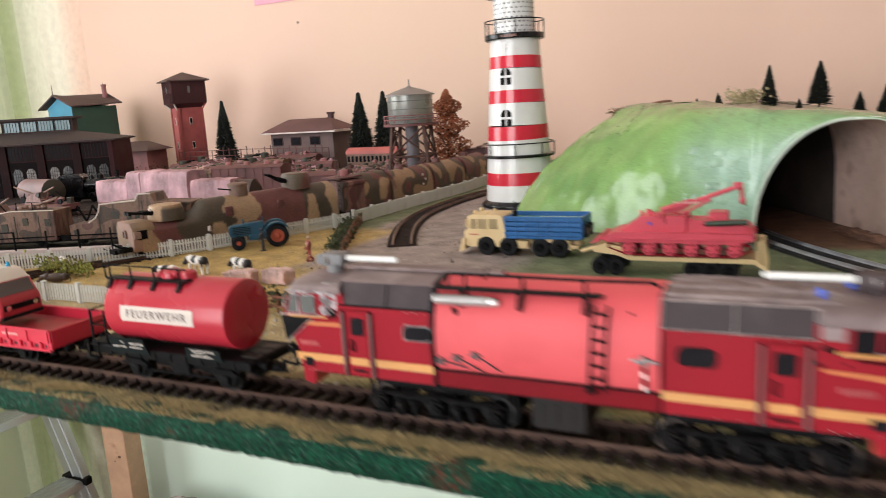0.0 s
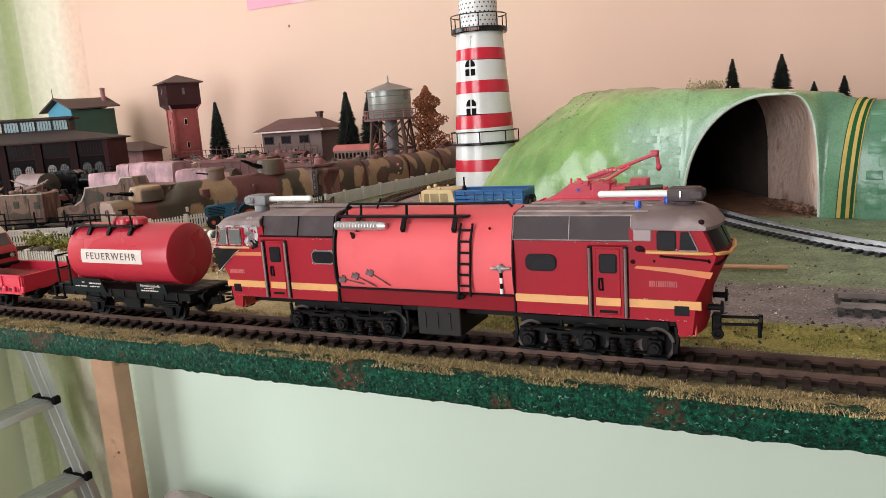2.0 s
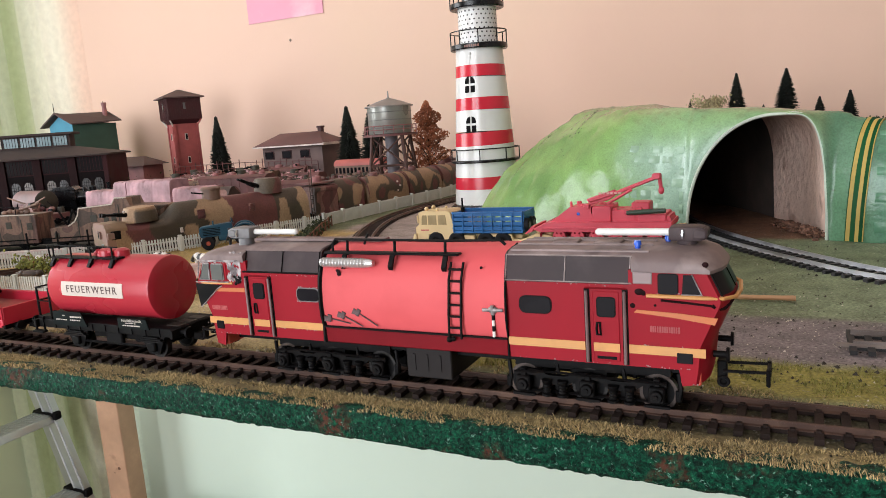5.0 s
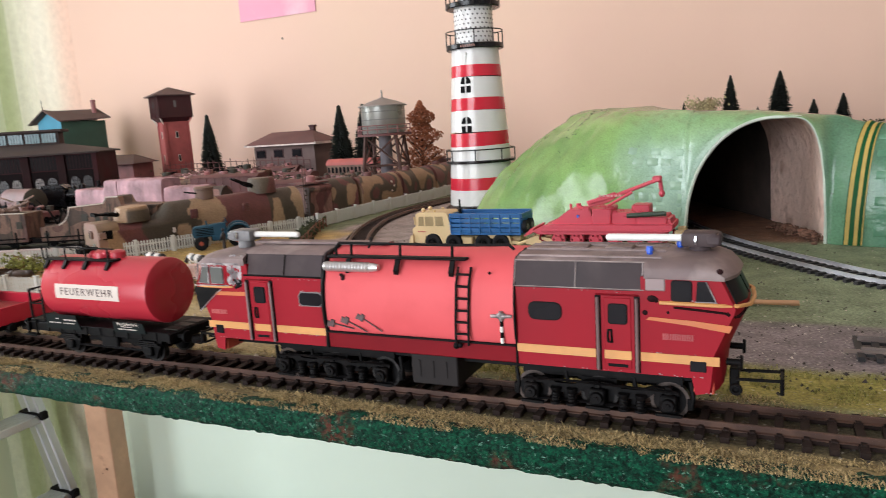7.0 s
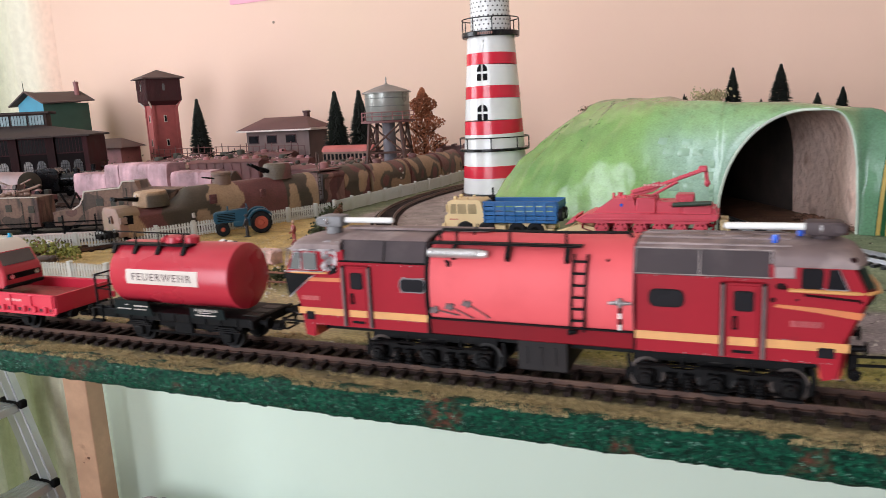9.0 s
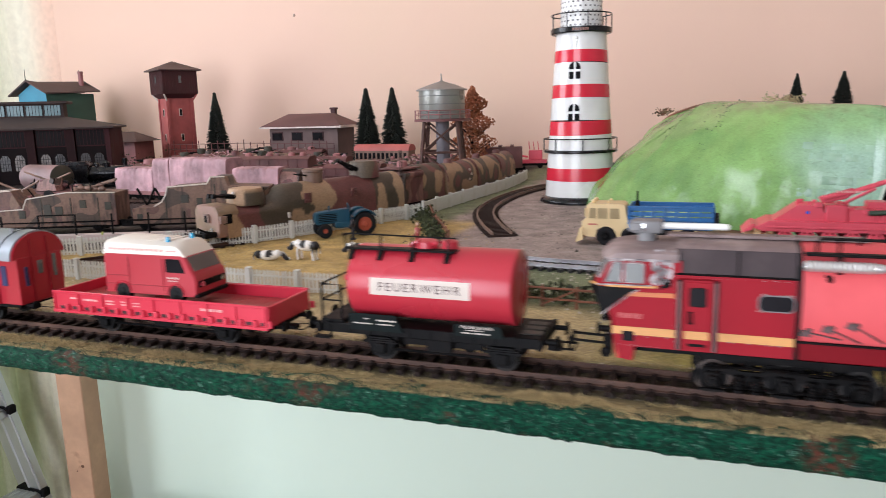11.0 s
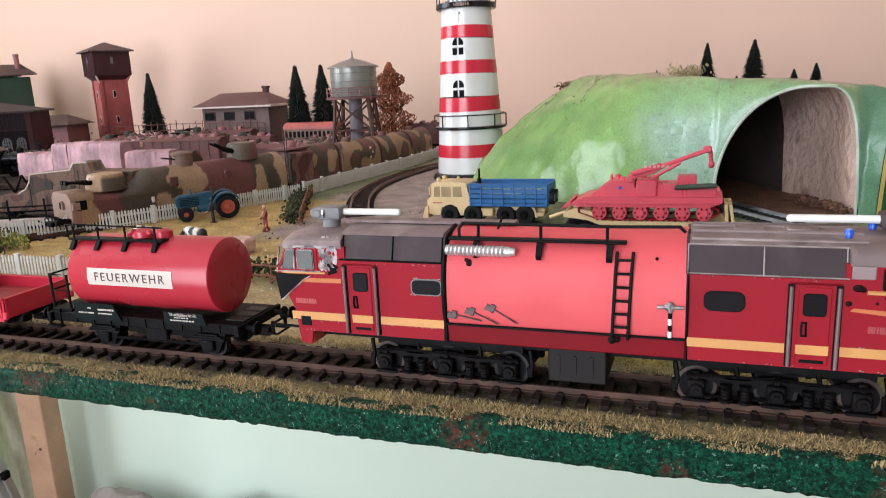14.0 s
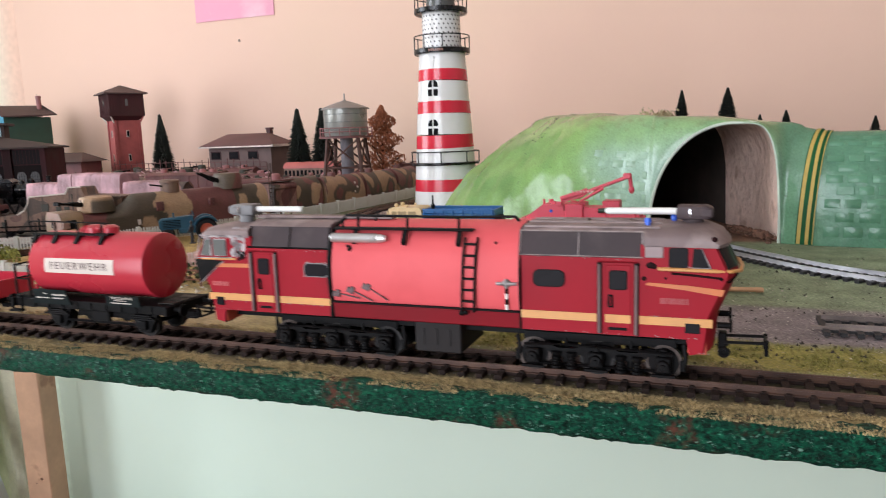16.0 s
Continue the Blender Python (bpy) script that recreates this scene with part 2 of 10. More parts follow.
M = dict(
    wall_up=mat("peach_wall_paint", (0.81, 0.552, 0.436), 0.8, var=0.04, scale=2.0, bump=0.15, bscale=300, dirt=(0.70, 0.56, 0.38), dirt_amt=0.25, dirt_scale=1.6),
    wall_plain=mat("beige_wall_paint", (0.52, 0.46, 0.42), 0.8, var=0.03, scale=2.0),
    wall_green=mat("yellow_green_wall_paint", (0.66, 0.70, 0.48), 0.8, var=0.04, scale=2.0),
    wall_low=mat("mint_wall_paint", (0.82, 0.965, 0.83), 0.8, var=0.03, scale=2.0, bump=0.12, bscale=300),
    ceiling=mat("ceiling_paint", (0.82, 0.80, 0.76), 0.85, var=0.03, scale=2.0),
    floor=mat("brown_floor", (0.22, 0.14, 0.10), 0.5, var=0.15, scale=6.0, bump=0.1),
    curtain=mat("curtain_cloth", (0.70, 0.74, 0.50), 0.9, var=0.10, scale=5.0, bump=0.2, bscale=900),
    wood=mat("pine_post", (0.60, 0.36, 0.23), 0.6, var=0.14, scale=18.0, bump=0.15, dirt=(0.22, 0.10, 0.06), dirt_amt=0.6, dirt_scale=14, dlo=0.62, dhi=0.7),
    alu=mat("aluminium", (0.62, 0.64, 0.66), 0.35, 0.85, var=0.06, scale=10.0),
    black=mat("black_plastic", (0.005, 0.0047, 0.0052), 0.55, var=0.2, scale=200, dirt=(0.02, 0.015, 0.014), dirt_amt=0.35, dirt_scale=160, spec=0.1),
    gloss_black=mat("gloss_black_paint", (0.009, 0.009, 0.011), 0.25, var=0.2, scale=200, spec=0.35),
    rubber=mat("tyre_rubber", (0.011, 0.011, 0.013), 0.7, var=0.2, scale=300, spec=0.2),
    rail=mat("rusty_rail", (0.085, 0.042, 0.03), 0.55, 0.25, var=0.22, scale=120, dirt=(0.2, 0.11, 0.07), dirt_amt=0.5, dirt_scale=90),
    rail_bright=mat("worn_steel_rail", (0.70, 0.70, 0.74), 0.4, 0.95, var=0.08, scale=120),
    sleeper=mat("brown_sleeper", (0.029, 0.0175, 0.0145), 0.75, var=0.2, scale=200, bump=0.3, rand=0.3, spec=0.2),
    sleeper_black=mat("black_sleeper", (0.02, 0.019, 0.02), 0.6, var=0.2, scale=200, rand=0.2),
    tuft=mat("dry_grass_fibre", (0.50, 0.38, 0.185), 0.9, var=0.1, scale=60, island=0.75),
    red=mat("loco_red", (0.30, 0.0115, 0.022), 0.5, spec=0.12, var=0.06, scale=60, dirt=(0.12, 0.02, 0.02), dirt_amt=0.35, dirt_scale=110, dlo=0.62, dhi=0.75, bump=0.05),
    red_dark=mat("loco_red_belt", (0.19, 0.006, 0.012), 0.5, spec=0.1, var=0.08, scale=60),
    tank_red=mat("tank_salmon_red", (0.70, 0.098, 0.11), 0.55, spec=0.3, var=0.03, scale=30, dirt=(0.4, 0.03, 0.03), dirt_amt=0.2, dirt_scale=60),
    wagon_red=mat("wagon_red", (0.49, 0.03, 0.05), 0.29, var=0.03, scale=40),
    flat_red=mat("bright_red_plastic", (0.60, 0.028, 0.06), 0.36, var=0.03, scale=40),
    flat_floor=mat("dark_red_floor", (0.36, 0.03, 0.035), 0.5, var=0.08, scale=60),
    crane_red=mat("crane_red", (0.68, 0.075, 0.115), 0.4, var=0.06, scale=80),
    yellow=mat("ochre_stripe", (0.66, 0.32, 0.10), 0.5, var=0.08, scale=120, dirt=(0.3, 0.12, 0.05), dirt_amt=0.4, dirt_scale=120),
    roof=mat("loco_grey_brown_roof", (0.185, 0.13, 0.128), 0.55, var=0.2, scale=80, dirt=(0.38, 0.295, 0.28), dirt_amt=0.65, dirt_scale=70, bump=0.15),
    panel=mat("loco_grey_panel", (0.052, 0.037, 0.04), 0.55, spec=0.2, var=0.14, scale=90, dirt=(0.12, 0.09, 0.09), dirt_amt=0.35, dirt_scale=60),
    silver=mat("chipped_silver_glue", (0.40, 0.37, 0.38), 0.3, 0.35, var=0.25, scale=200, bump=0.6, bscale=600, dirt=(0.05, 0.04, 0.04), dirt_amt=0.7, dirt_scale=180),
    chrome=mat("chrome", (0.75, 0.75, 0.77), 0.18, 1.0, var=0.05, scale=90),
    white=mat("white_plastic", (0.78, 0.77, 0.74), 0.4, var=0.04, scale=60),
    white_fence=mat("white_fence_plastic", (0.66, 0.66, 0.62), 0.5, var=0.06, scale=90, dirt=(0.4, 0.38, 0.3), dirt_amt=0.35, dirt_scale=50),
    paper=mat("white_sign_paper", (0.64, 0.56, 0.50), 0.7, var=0.03, scale=60),
    ink=mat("dark_ink", (0.03, 0.02, 0.025), 0.6, var=0.05),
    ink_red=mat("red_ink", (0.5, 0.08, 0.08), 0.6, var=0.05),
    glass=mat("smoked_window", (0.014, 0.0125, 0.015), 0.3, var=0.2, scale=60, spec=0.05),
    glass_pale=mat("pale_window", (0.13, 0.135, 0.13), 0.25, var=0.2, scale=60),
    glass_blue=mat("violet_window", (0.05, 0.05, 0.13), 0.3, var=0.2, scale=60, spec=0.25),
    blue_lamp=mat("blue_beacon", (0.02, 0.10, 0.60), 0.2, var=0.05),
    cyan_lamp=mat("light_blue_beacon", (0.05, 0.42, 0.70), 0.15, var=0.05),
    grey_gun=mat("grey_monitor", (0.20, 0.195, 0.20), 0.5, var=0.1, scale=90, dirt=(0.06, 0.055, 0.055), dirt_amt=0.4, dirt_scale=90),
    coach_roof=mat("silver_coach_roof", (0.33, 0.36, 0.41), 0.3, 0.4, var=0.05, scale=40),
    cream=mat("cream_truck", (0.74, 0.55, 0.29), 0.45, var=0.05, scale=80),
    truck_blue=mat("truck_blue", (0.012, 0.125, 0.36), 0.4, var=0.08, scale=90),
    tractor_blue=mat("tractor_blue", (0.009, 0.07, 0.12), 0.45, var=0.1, scale=120),
    orange=mat("orange_hub", (0.46, 0.09, 0.05), 0.5, var=0.08),
    lh_white=mat("lighthouse_white_enamel", (0.74, 0.73, 0.72), 0.22, var=0.03, scale=20, dirt=(0.5, 0.47, 0.45), dirt_amt=0.3, dirt_scale=30),
    lh_red=mat("lighthouse_red_enamel", (0.62, 0.025, 0.05), 0.22, var=0.04, scale=20),
    hill=None, camo=None)


def edge_paint():
    """Thick dabbed green paint: shaded pits, lit ridges and glints put into the colour, rusty patches."""
    m = bpy.data.materials.new("green_board_edge_paint")
    m.use_nodes = True
    n, l = m.node_tree.nodes, m.node_tree.links
    b = n["Principled BSDF"]
    b.inputs["Roughness"].default_value, b.inputs["Specular IOR Level"].default_value = 0.55, 0.15
    tc = n.new("ShaderNodeTexCoord")

    def tex(sc, det, rough=0.6, dist=0.0):
        t = n.new("ShaderNodeTexNoise")
        for key, v in (("Scale", sc), ("Detail", det), ("Roughness", rough), ("Distortion", dist)):
            t.inputs[key].default_value = v
        l.new(tc.outputs["Object"], t.inputs["Vector"])
        return t.outputs["Fac"]

    def band(sock, lo, hi, top=1.0):
        r = n.new("ShaderNodeMapRange")
        l.new(sock, r.inputs["Value"])
        for key, v in (("From Min", lo), ("From Max", hi), ("To Max", top)):
            r.inputs[key].default_value = v
        return r.outputs[0]

    def over(prev, fac, col):
        q = n.new("ShaderNodeMix")
        q.data_type = "RGBA"
        l.new(fac, q.inputs[0]), l.new(prev, q.inputs[6])
        q.inputs[7].default_value = (*col, 1)
        return q.outputs[2]
    # one grain for relief and colour: shade painted in pits, highlights on ridges
    grain = tex(680, 7, 0.74, 0.5)
    r = n.new("ShaderNodeValToRGB")
    e = r.color_ramp.elements
    e[0].position, e[0].color = 0.41, (0.001, 0.009, 0.006, 1)
    e[1].position, e[1].color = 0.62, (0.008, 0.125, 0.064, 1)
    e.new(0.48).color, e.new(0.55).color = (0.0022, 0.034, 0.019, 1), (0.004, 0.066, 0.035, 1)
    l.new(grain, r.inputs["Fac"])
    q = n.new("ShaderNodeMath")
    q.operation = "MULTIPLY"
    l.new(band(tex(42, 3), 0.56, 0.66), q.inputs[0]), l.new(band(tex(330, 6, 0.7), 0.45, 0.58, 0.85), q.inputs[1])
    out = over(r.outputs["Color"], q.outputs[0], (0.13, 0.034, 0.022))
    # small pale flecks painted in as glints
    out = over(out, band(tex(640, 4, 0.65, 0.5), 0.63, 0.66, 0.75), (0.20, 0.38, 0.30))
    l.new(out, b.inputs["Base Color"])
    bn = n.new("ShaderNodeBump")
    bn.inputs["Strength"].default_value, bn.inputs["Distance"].default_value = 1.0, 0.0013
    l.new(grain, bn.inputs["Height"]), l.new(bn.outputs[0], b.inputs["Normal"])
    return m


M["edge"] = edge_paint()
M["camo"] = camo_mat("camouflage_hull", ((0.082, 0.074, 0.046), (0.15, 0.055, 0.05), (0.50, 0.34, 0.24)), 13.0, streak=0.2)
M["camo_b"] = camo_mat("camouflage_olive", ((0.066, 0.040, 0.033), (0.26, 0.125, 0.105), (0.135, 0.042, 0.043)), 32.0, seed=3.1)
M["camo_c"] = camo_mat("streaked_sand_paint", ((0.072, 0.044, 0.030), (0.19, 0.106, 0.072), (0.13, 0.060, 0.047)), 36.0, 0.6, 5.7, (0.38, 0.60), 0.85)
M["nose_sand"] = mat("pinkish_sand_paint", (0.33, 0.205, 0.165), 0.5, var=0.18, scale=60, dirt=(0.08, 0.045, 0.04), dirt_amt=0.7, dirt_scale=60)

# ---- mesh helpers, in millimetres ----


def bx(bm, x0, x1, y0, y1, z0, z1, bev=0.0, seg=1):
    r = bmesh.ops.create_cube(bm, size=1.0)
    for v in r["verts"]:
        v.co = Vector((x0 + (v.co.x + 0.5) * (x1 - x0), y0 + (v.co.y + 0.5) * (y1 - y0), z0 + (v.co.z + 0.5) * (z1 - z0)))
    if bev:
        es = {e for v in r["verts"] for e in v.link_edges}
        r = bmesh.ops.bevel(bm, geom=list(es), offset=bev, segments=seg, affect="EDGES", profile=0.5)
    return r["verts"]


def cy(bm, a, b, r0, r1=None, seg=14, caps=True):
    a, b = Vector(a), Vector(b)
    d = b - a
    m = Matrix.Translation((a + b) / 2) @ d.to_track_quat("Z", "Y").to_matrix().to_4x4()
    return bmesh.ops.create_cone(bm, cap_ends=caps, segments=seg, radius1=r0, radius2=r0 if r1 is None else r1, depth=d.length, matrix=m)["verts"]


def pr(bm, pts, axis, a, b, bev=0.0):
    """Prism: an outline drawn across the axis, from a to b along it."""
    def at(p, s):
        return {"x": (s, p[0], p[1]), "y": (p[0], s, p[1]), "z": (p[0], p[1], s)}[axis]
    v0, v1 = [bm.verts.new(at(p, a)) for p in pts], [bm.verts.new(at(p, b)) for p in pts]
    fs = [bm.faces.new(v0), bm.faces.new(v1[::-1])]
    k = len(pts)
    for i in range(k):
        fs.append(bm.faces.new((v0[i], v1[i], v1[(i + 1) % k], v0[(i + 1) % k])))
    bmesh.ops.recalc_face_normals(bm, faces=fs)
    if bev:
        bmesh.ops.bevel(bm, geom=list({e for f in fs for e in f.edges}), offset=bev, segments=1, affect="EDGES", profile=0.5)
    return v0 + v1


def ball(bm, c, r, s=(1, 1, 1), seg=12):
    m = Matrix.Translation(c) @ Matrix.Diagonal((*s, 1))
    return bmesh.ops.create_uvsphere(bm, u_segments=seg, v_segments=max(6, seg * 2 // 3), radius=r, matrix=m)["verts"]


def lathe(bm, prof, c=(0, 0, 0), seg=32, closed=False):
    rings = []
    for r, z in prof:
        rings.append([bm.verts.new((c[0] + r * math.cos(2 * math.pi * i / seg), c[1] + r * math.sin(2 * math.pi * i / seg), c[2] + z)) for i in range(seg)])
    fs = []
    pairs = list(zip(rings, rings[1:])) + ([(rings[-1], rings[0])] if closed else [])
    for p, q in pairs:
        for i in range(seg):
            fs.append(bm.faces.new((p[i], p[(i + 1) % seg], q[(i + 1) % seg], q[i])))
    if not closed:
        fs.append(bm.faces.new(rings[0][::-1])), fs.append(bm.faces.new(rings[-1]))
    bmesh.ops.recalc_face_normals(bm, faces=fs)


def tube(bm, pts, r, seg=6):
    """One bent rod through the points, mitred at its corners."""
    P = [Vector(p) for p in pts]
    if len(P) == 2:
        cy(bm, P[0], P[1], r, seg=seg)
        return
    loop = (P[0] - P[-1]).length < 1e-4
    if loop:
        P = P[:-1]
    k = len(P)
    dirs = [(P[(i + 1) % k] - P[i]).normalized() for i in range(k)]
    side, rings = None, []
    for i in range(k):
        a = dirs[i - 1] if loop or i > 0 else dirs[0]
        b = dirs[i] if loop or i < k - 1 else dirs[i - 1]
        t = (a + b).normalized() if (a + b).length > 1e-3 else b
        side = (side or (Vector((0, 0, 1)) if abs(t.z) < 0.9 else Vector((1, 0, 0))))
        side = (side - t * side.dot(t)).normalized()
        up = t.cross(side)
        bend = (b - a)
        bend = bend.normalized() if bend.length > 1e-3 else Vector()
        grow = min(2.0, 1 / max(0.3, t.dot(b)))
        ring = []
        for j in range(seg):
            q = 2 * math.pi * j / seg
            o = side * math.cos(q) + up * math.sin(q)
            o += bend * o.dot(bend) * (grow - 1)
            ring.append(bm.verts.new(P[i] + o * r))
        rings.append(ring)
    fs = []
    for i in range(k if loop else k - 1):
        p, q = rings[i], rings[(i + 1) % k]
        for j in range(seg):
            fs.append(bm.faces.new((p[j], p[(j + 1) % seg], q[(j + 1) % seg], q[j])))
    if not loop:
        fs += [bm.faces.new(rings[0][::-1]), bm.faces.new(rings[-1])]
    bmesh.ops.recalc_face_normals(bm, faces=fs)


def loft(bm, rings, caps=True):
    vs = [[bm.verts.new(p) for p in r] for r in rings]
    k, fs = len(vs[0]), []
    for p, q in zip(vs, vs[1:]):
        for i in range(k):
            fs.append(bm.faces.new((p[i], p[(i + 1) % k], q[(i + 1) % k], q[i])))
    if caps:
        fs += [bm.faces.new(vs[0][::-1]), bm.faces.new(vs[-1])]
    bmesh.ops.recalc_face_normals(bm, faces=fs)


def turn(bm, verts, centre, axis, deg):
    bmesh.ops.rotate(bm, verts=verts, cent=Vector(centre), matrix=Matrix.Rotation(radians(deg), 3, axis))


def B():
    return bmesh.new()


def mesh_of(name, bm, material, smooth=True, angle=38):
    for v in bm.verts:
        v.co *= 0.001
    bm.normal_update()
    for f in bm.faces:
        f.smooth = smooth
    if smooth:
        lim = radians(angle)
        for e in bm.edges:
            e.smooth = len(e.link_faces) == 2 and e.calc_face_angle(0.0) < lim
    me = bpy.data.meshes.new(name)
    bm.to_mesh(me)
    bm.free()
    me.materials.append(material)
    return me


def part(name, bm, material, parent, label="", at=None):
    """One mesh object under a thing or a part."""
    ob = new(name, bm if isinstance(bm, bpy.types.Mesh) else mesh_of(name, bm, material))
    ob.parent = parent
    if at is not None:
        ob.matrix_basis = at
    if label:
        ob["label"] = label
    return ob


def mm(x, y, z, rz=0.0, ry=0.0, rx=0.0):
    return pose(x / 1000, y / 1000, z / 1000, rx, ry, rz)


def thing(name, label, category, at=(0, 0, 0), rz=0.0, group="", kind="", ry=0.0):
    ob = new(name)
    ob.empty_display_size = 0.01
    ob.matrix_basis = mm(*at, rz=rz, ry=ry)
    return tagged(ob, label, category, group, kind)


def solid(name, bm, material, label="", category="", kind="", at=None):
    ob = new(name, mesh_of(name, bm, material))
    if at is not None:
        ob.matrix_basis = at
    return tagged(ob, label, category, "", kind)


def lettering(name, text, size, material, parent, at, depth=0.05, label="", wide=1.0, space=1.0):
    cu = bpy.data.curves.new(name, "FONT")
    cu.body, cu.size, cu.extrude, cu.align_x, cu.align_y, cu.resolution_u, cu.space_character = text, size / 1000, depth / 1000, "CENTER", "CENTER", 3, space
    tmp = bpy.data.objects.new(name, cu)
    scene.collection.objects.link(tmp)
    me = bpy.data.meshes.new_from_object(tmp.evaluated_get(bpy.context.evaluated_depsgraph_get()))
    bpy.data.objects.remove(tmp)
    bpy.data.curves.remove(cu)
    me.materials.clear()
    me.materials.append(material)
    ob = new(name, me)
    ob.parent = parent
    ob.matrix_basis = at @ Matrix.Diagonal((wide, 1, 1, 1))
    if label:
        ob["label"] = label
    return ob


def bars(bm, x0, x1, y, z, h, count, seed=0):
    """A line of writing too small to read: short bars of its size."""
    rnd = random.Random(seed)
    step = (x1 - x0) / count
    for i in range(count):
        bx(bm, x0 + i * step, x0 + i * step + step * rnd.uniform(0.55, 0.85), y - 0.08, y, z, z + h)


def resample(pts, step):
    out, acc = [Vector(pts[0])], 0.0
    for a, b in zip(pts, pts[1:]):
        a, b = Vector(a), Vector(b)
        L = (b - a).length
        s = step - acc
        while s <= L:
            out.append(a.lerp(b, s / L))
            s += step
        acc = L - (s - step)
    return out


def smooth_path(pts, n=12):
    """Catmull-Rom through plan points."""
    P = [Vector(p) for p in pts]
    P = [P[0] * 2 - P[1]] + P + [P[-1] * 2 - P[-2]]
    out = []
    for i in range(1, len(P) - 2):
        for k in range(n):
            t = k / n
            a, b, c, d = P[i - 1:i + 3]
            out.append(0.5 * ((2 * b) + (c - a) * t + (2 * a - 5 * b + 4 * c - d) * t * t + (3 * b - a - 3 * c + d) * t ** 3))
    out.append(P[-2])
    return out

# ---- the room ----


def wall(name, x0, x1, y0, y1, z0, z1, material, label):
    bm = B()
    bx(bm, x0 * 1000, x1 * 1000, y0 * 1000, y1 * 1000, z0 * 1000, z1 * 1000)
    return solid(name, bm, material, label, "wall", "structure")


T = 0.12
DADO = -0.06
wall("wall_north", LEFT_X, RIGHT_X, BACK_Y, BACK_Y + T, DADO, CEIL_Z, M["wall_up"], "peach painted plaster wall behind the layout")
wall("wall_north_lower", LEFT_X, RIGHT_X, BACK_Y, BACK_Y + T, FLOOR_Z, DADO - 0.0005, M["wall_low"], "mint green painted wall below the layout")
wall("wall_east", RIGHT_X, RIGHT_X + T, FRONT_Y - T, BACK_Y + T, FLOOR_Z, CEIL_Z, M["wall_plain"], "plain beige painted side wall")


def wall_with_window(name, axis, fixed, out, a0, a1, w0, w1, s0, s1, label):
    """A wall along an axis with one window opening, its frame and panes."""
    lo, hi = sorted((fixed, fixed + out))

    def seg(bm, p, q, z0, z1, l=lo, h=hi):
        if axis == "y":
            bx(bm, l * 1000, h * 1000, p * 1000, q * 1000, z0 * 1000, z1 * 1000)
        else:
            bx(bm, p * 1000, q * 1000, l * 1000, h * 1000, z0 * 1000, z1 * 1000)
    bm = B()
    seg(bm, a0, w0, FLOOR_Z, CEIL_Z), seg(bm, w1, a1, FLOOR_Z, CEIL_Z), seg(bm, w0, w1, FLOOR_Z, s0), seg(bm, w0, w1, s1, CEIL_Z)
    w = solid(name, bm, M["wall_green"] if axis == "y" else M["wall_plain"], label, "wall", "structure")
    win = tagged(new("window_" + ("1" if axis == "y" else "2")), "white painted window frame with bright panes", "window", "", "structure")
    mid = (lo + hi) / 2
    bm = B()
    for p, q, z0, z1 in ((w0, w0 + .05, s0, s1), (w1 - .05, w1, s0, s1), (w0 + .05, w1 - .05, s0, s0 + .05), (w0 + .05, w1 - .05, s1 - .05, s1), ((w0 + w1) / 2 - .025, (w0 + w1) / 2 + .025, s0 + .05, s1 - .05)):
        seg(bm, p, q, z0, z1, mid - 0.02, mid + 0.02)
    part("window_frame", bm, M["white"], win)
    return w


wall_with_window("wall_west", "y", LEFT_X, -T, FRONT_Y - T, BACK_Y + T, -0.7, 0.5, -0.15, 1.15, "side wall with a window")
wall_with_window("wall_south", "x", FRONT_Y, -T, LEFT_X, RIGHT_X, -1.35, 0.05, -0.6, 1.1, "wall with a window opposite the layout")
bm = B()
bx(bm, LEFT_X * 1000, RIGHT_X * 1000, FRONT_Y * 1000, BACK_Y * 1000, CEIL_Z * 1000, CEIL_Z * 1000 + 100)
solid("ceiling", bm, M["ceiling"], "plain white ceiling", "ceiling", "structure")
bm = B()
bx(bm, LEFT_X * 1000, RIGHT_X * 1000, FRONT_Y * 1000, BACK_Y * 1000, FLOOR_Z * 1000 - 80, FLOOR_Z * 1000)
solid("floor", bm, M["floor"], "brown floor under the layout table", "floor", "structure")
bm = B()
cy(bm, (-1040, 1454.8, 328), (-1040, 1452.8, 328), 3.4, 2.2, 10)
solid("wall_plug", bm, mat("grey_wall_plug", (0.35, 0.27, 0.22), 0.7, var=0.1), "small grey plug in the painted wall", "wall plug")

# drapery in the corner
def soft_step(v, a, b):
    t = min(1.0, max(0.0, (v - a) / (b - a)))
    return t * t * (3 - 2 * t)


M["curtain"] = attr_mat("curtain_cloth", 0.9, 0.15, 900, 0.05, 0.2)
cur = thing("curtain", "yellow-green hanging curtain in soft vertical folds", "curtain", (0, 0, 0))
bm = B()
n, zs = 150, (-1120, -700, -300, -64, -56, 300, 800, 1500)
grid = []
for j, z in enumerate(zs):
    row = []
    for i in range(n + 1):
        u = i / n
        x = -2330 + 585 * u
        amp = 16 + 8 * math.sin(j * 1.7)
        amp *= 0.42 * (1 - soft_step(u, 0.5, 1.0))
        y = 1440 + 13.0 * soft_step(u, 0.6, 0.97) + 5 * soft_step(u, 0.97, 1.0) - amp * math.sin(u * 44 + 1.2 * math.sin(u * 9 + j * 0.35)) * (0.7 + 0.3 * math.sin(u * 17)) - 4 * (1 - soft_step(u, 0.5, 1.0)) * math.sin(u * 90 + j)
        row.append(bm.verts.new((x, y, z)))
    grid.append(row)
for a, b in zip(grid, grid[1:]):
    for i in range(n):
        bm.faces.new((a[i], a[i + 1], b[i + 1], b[i]))
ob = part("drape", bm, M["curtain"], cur)
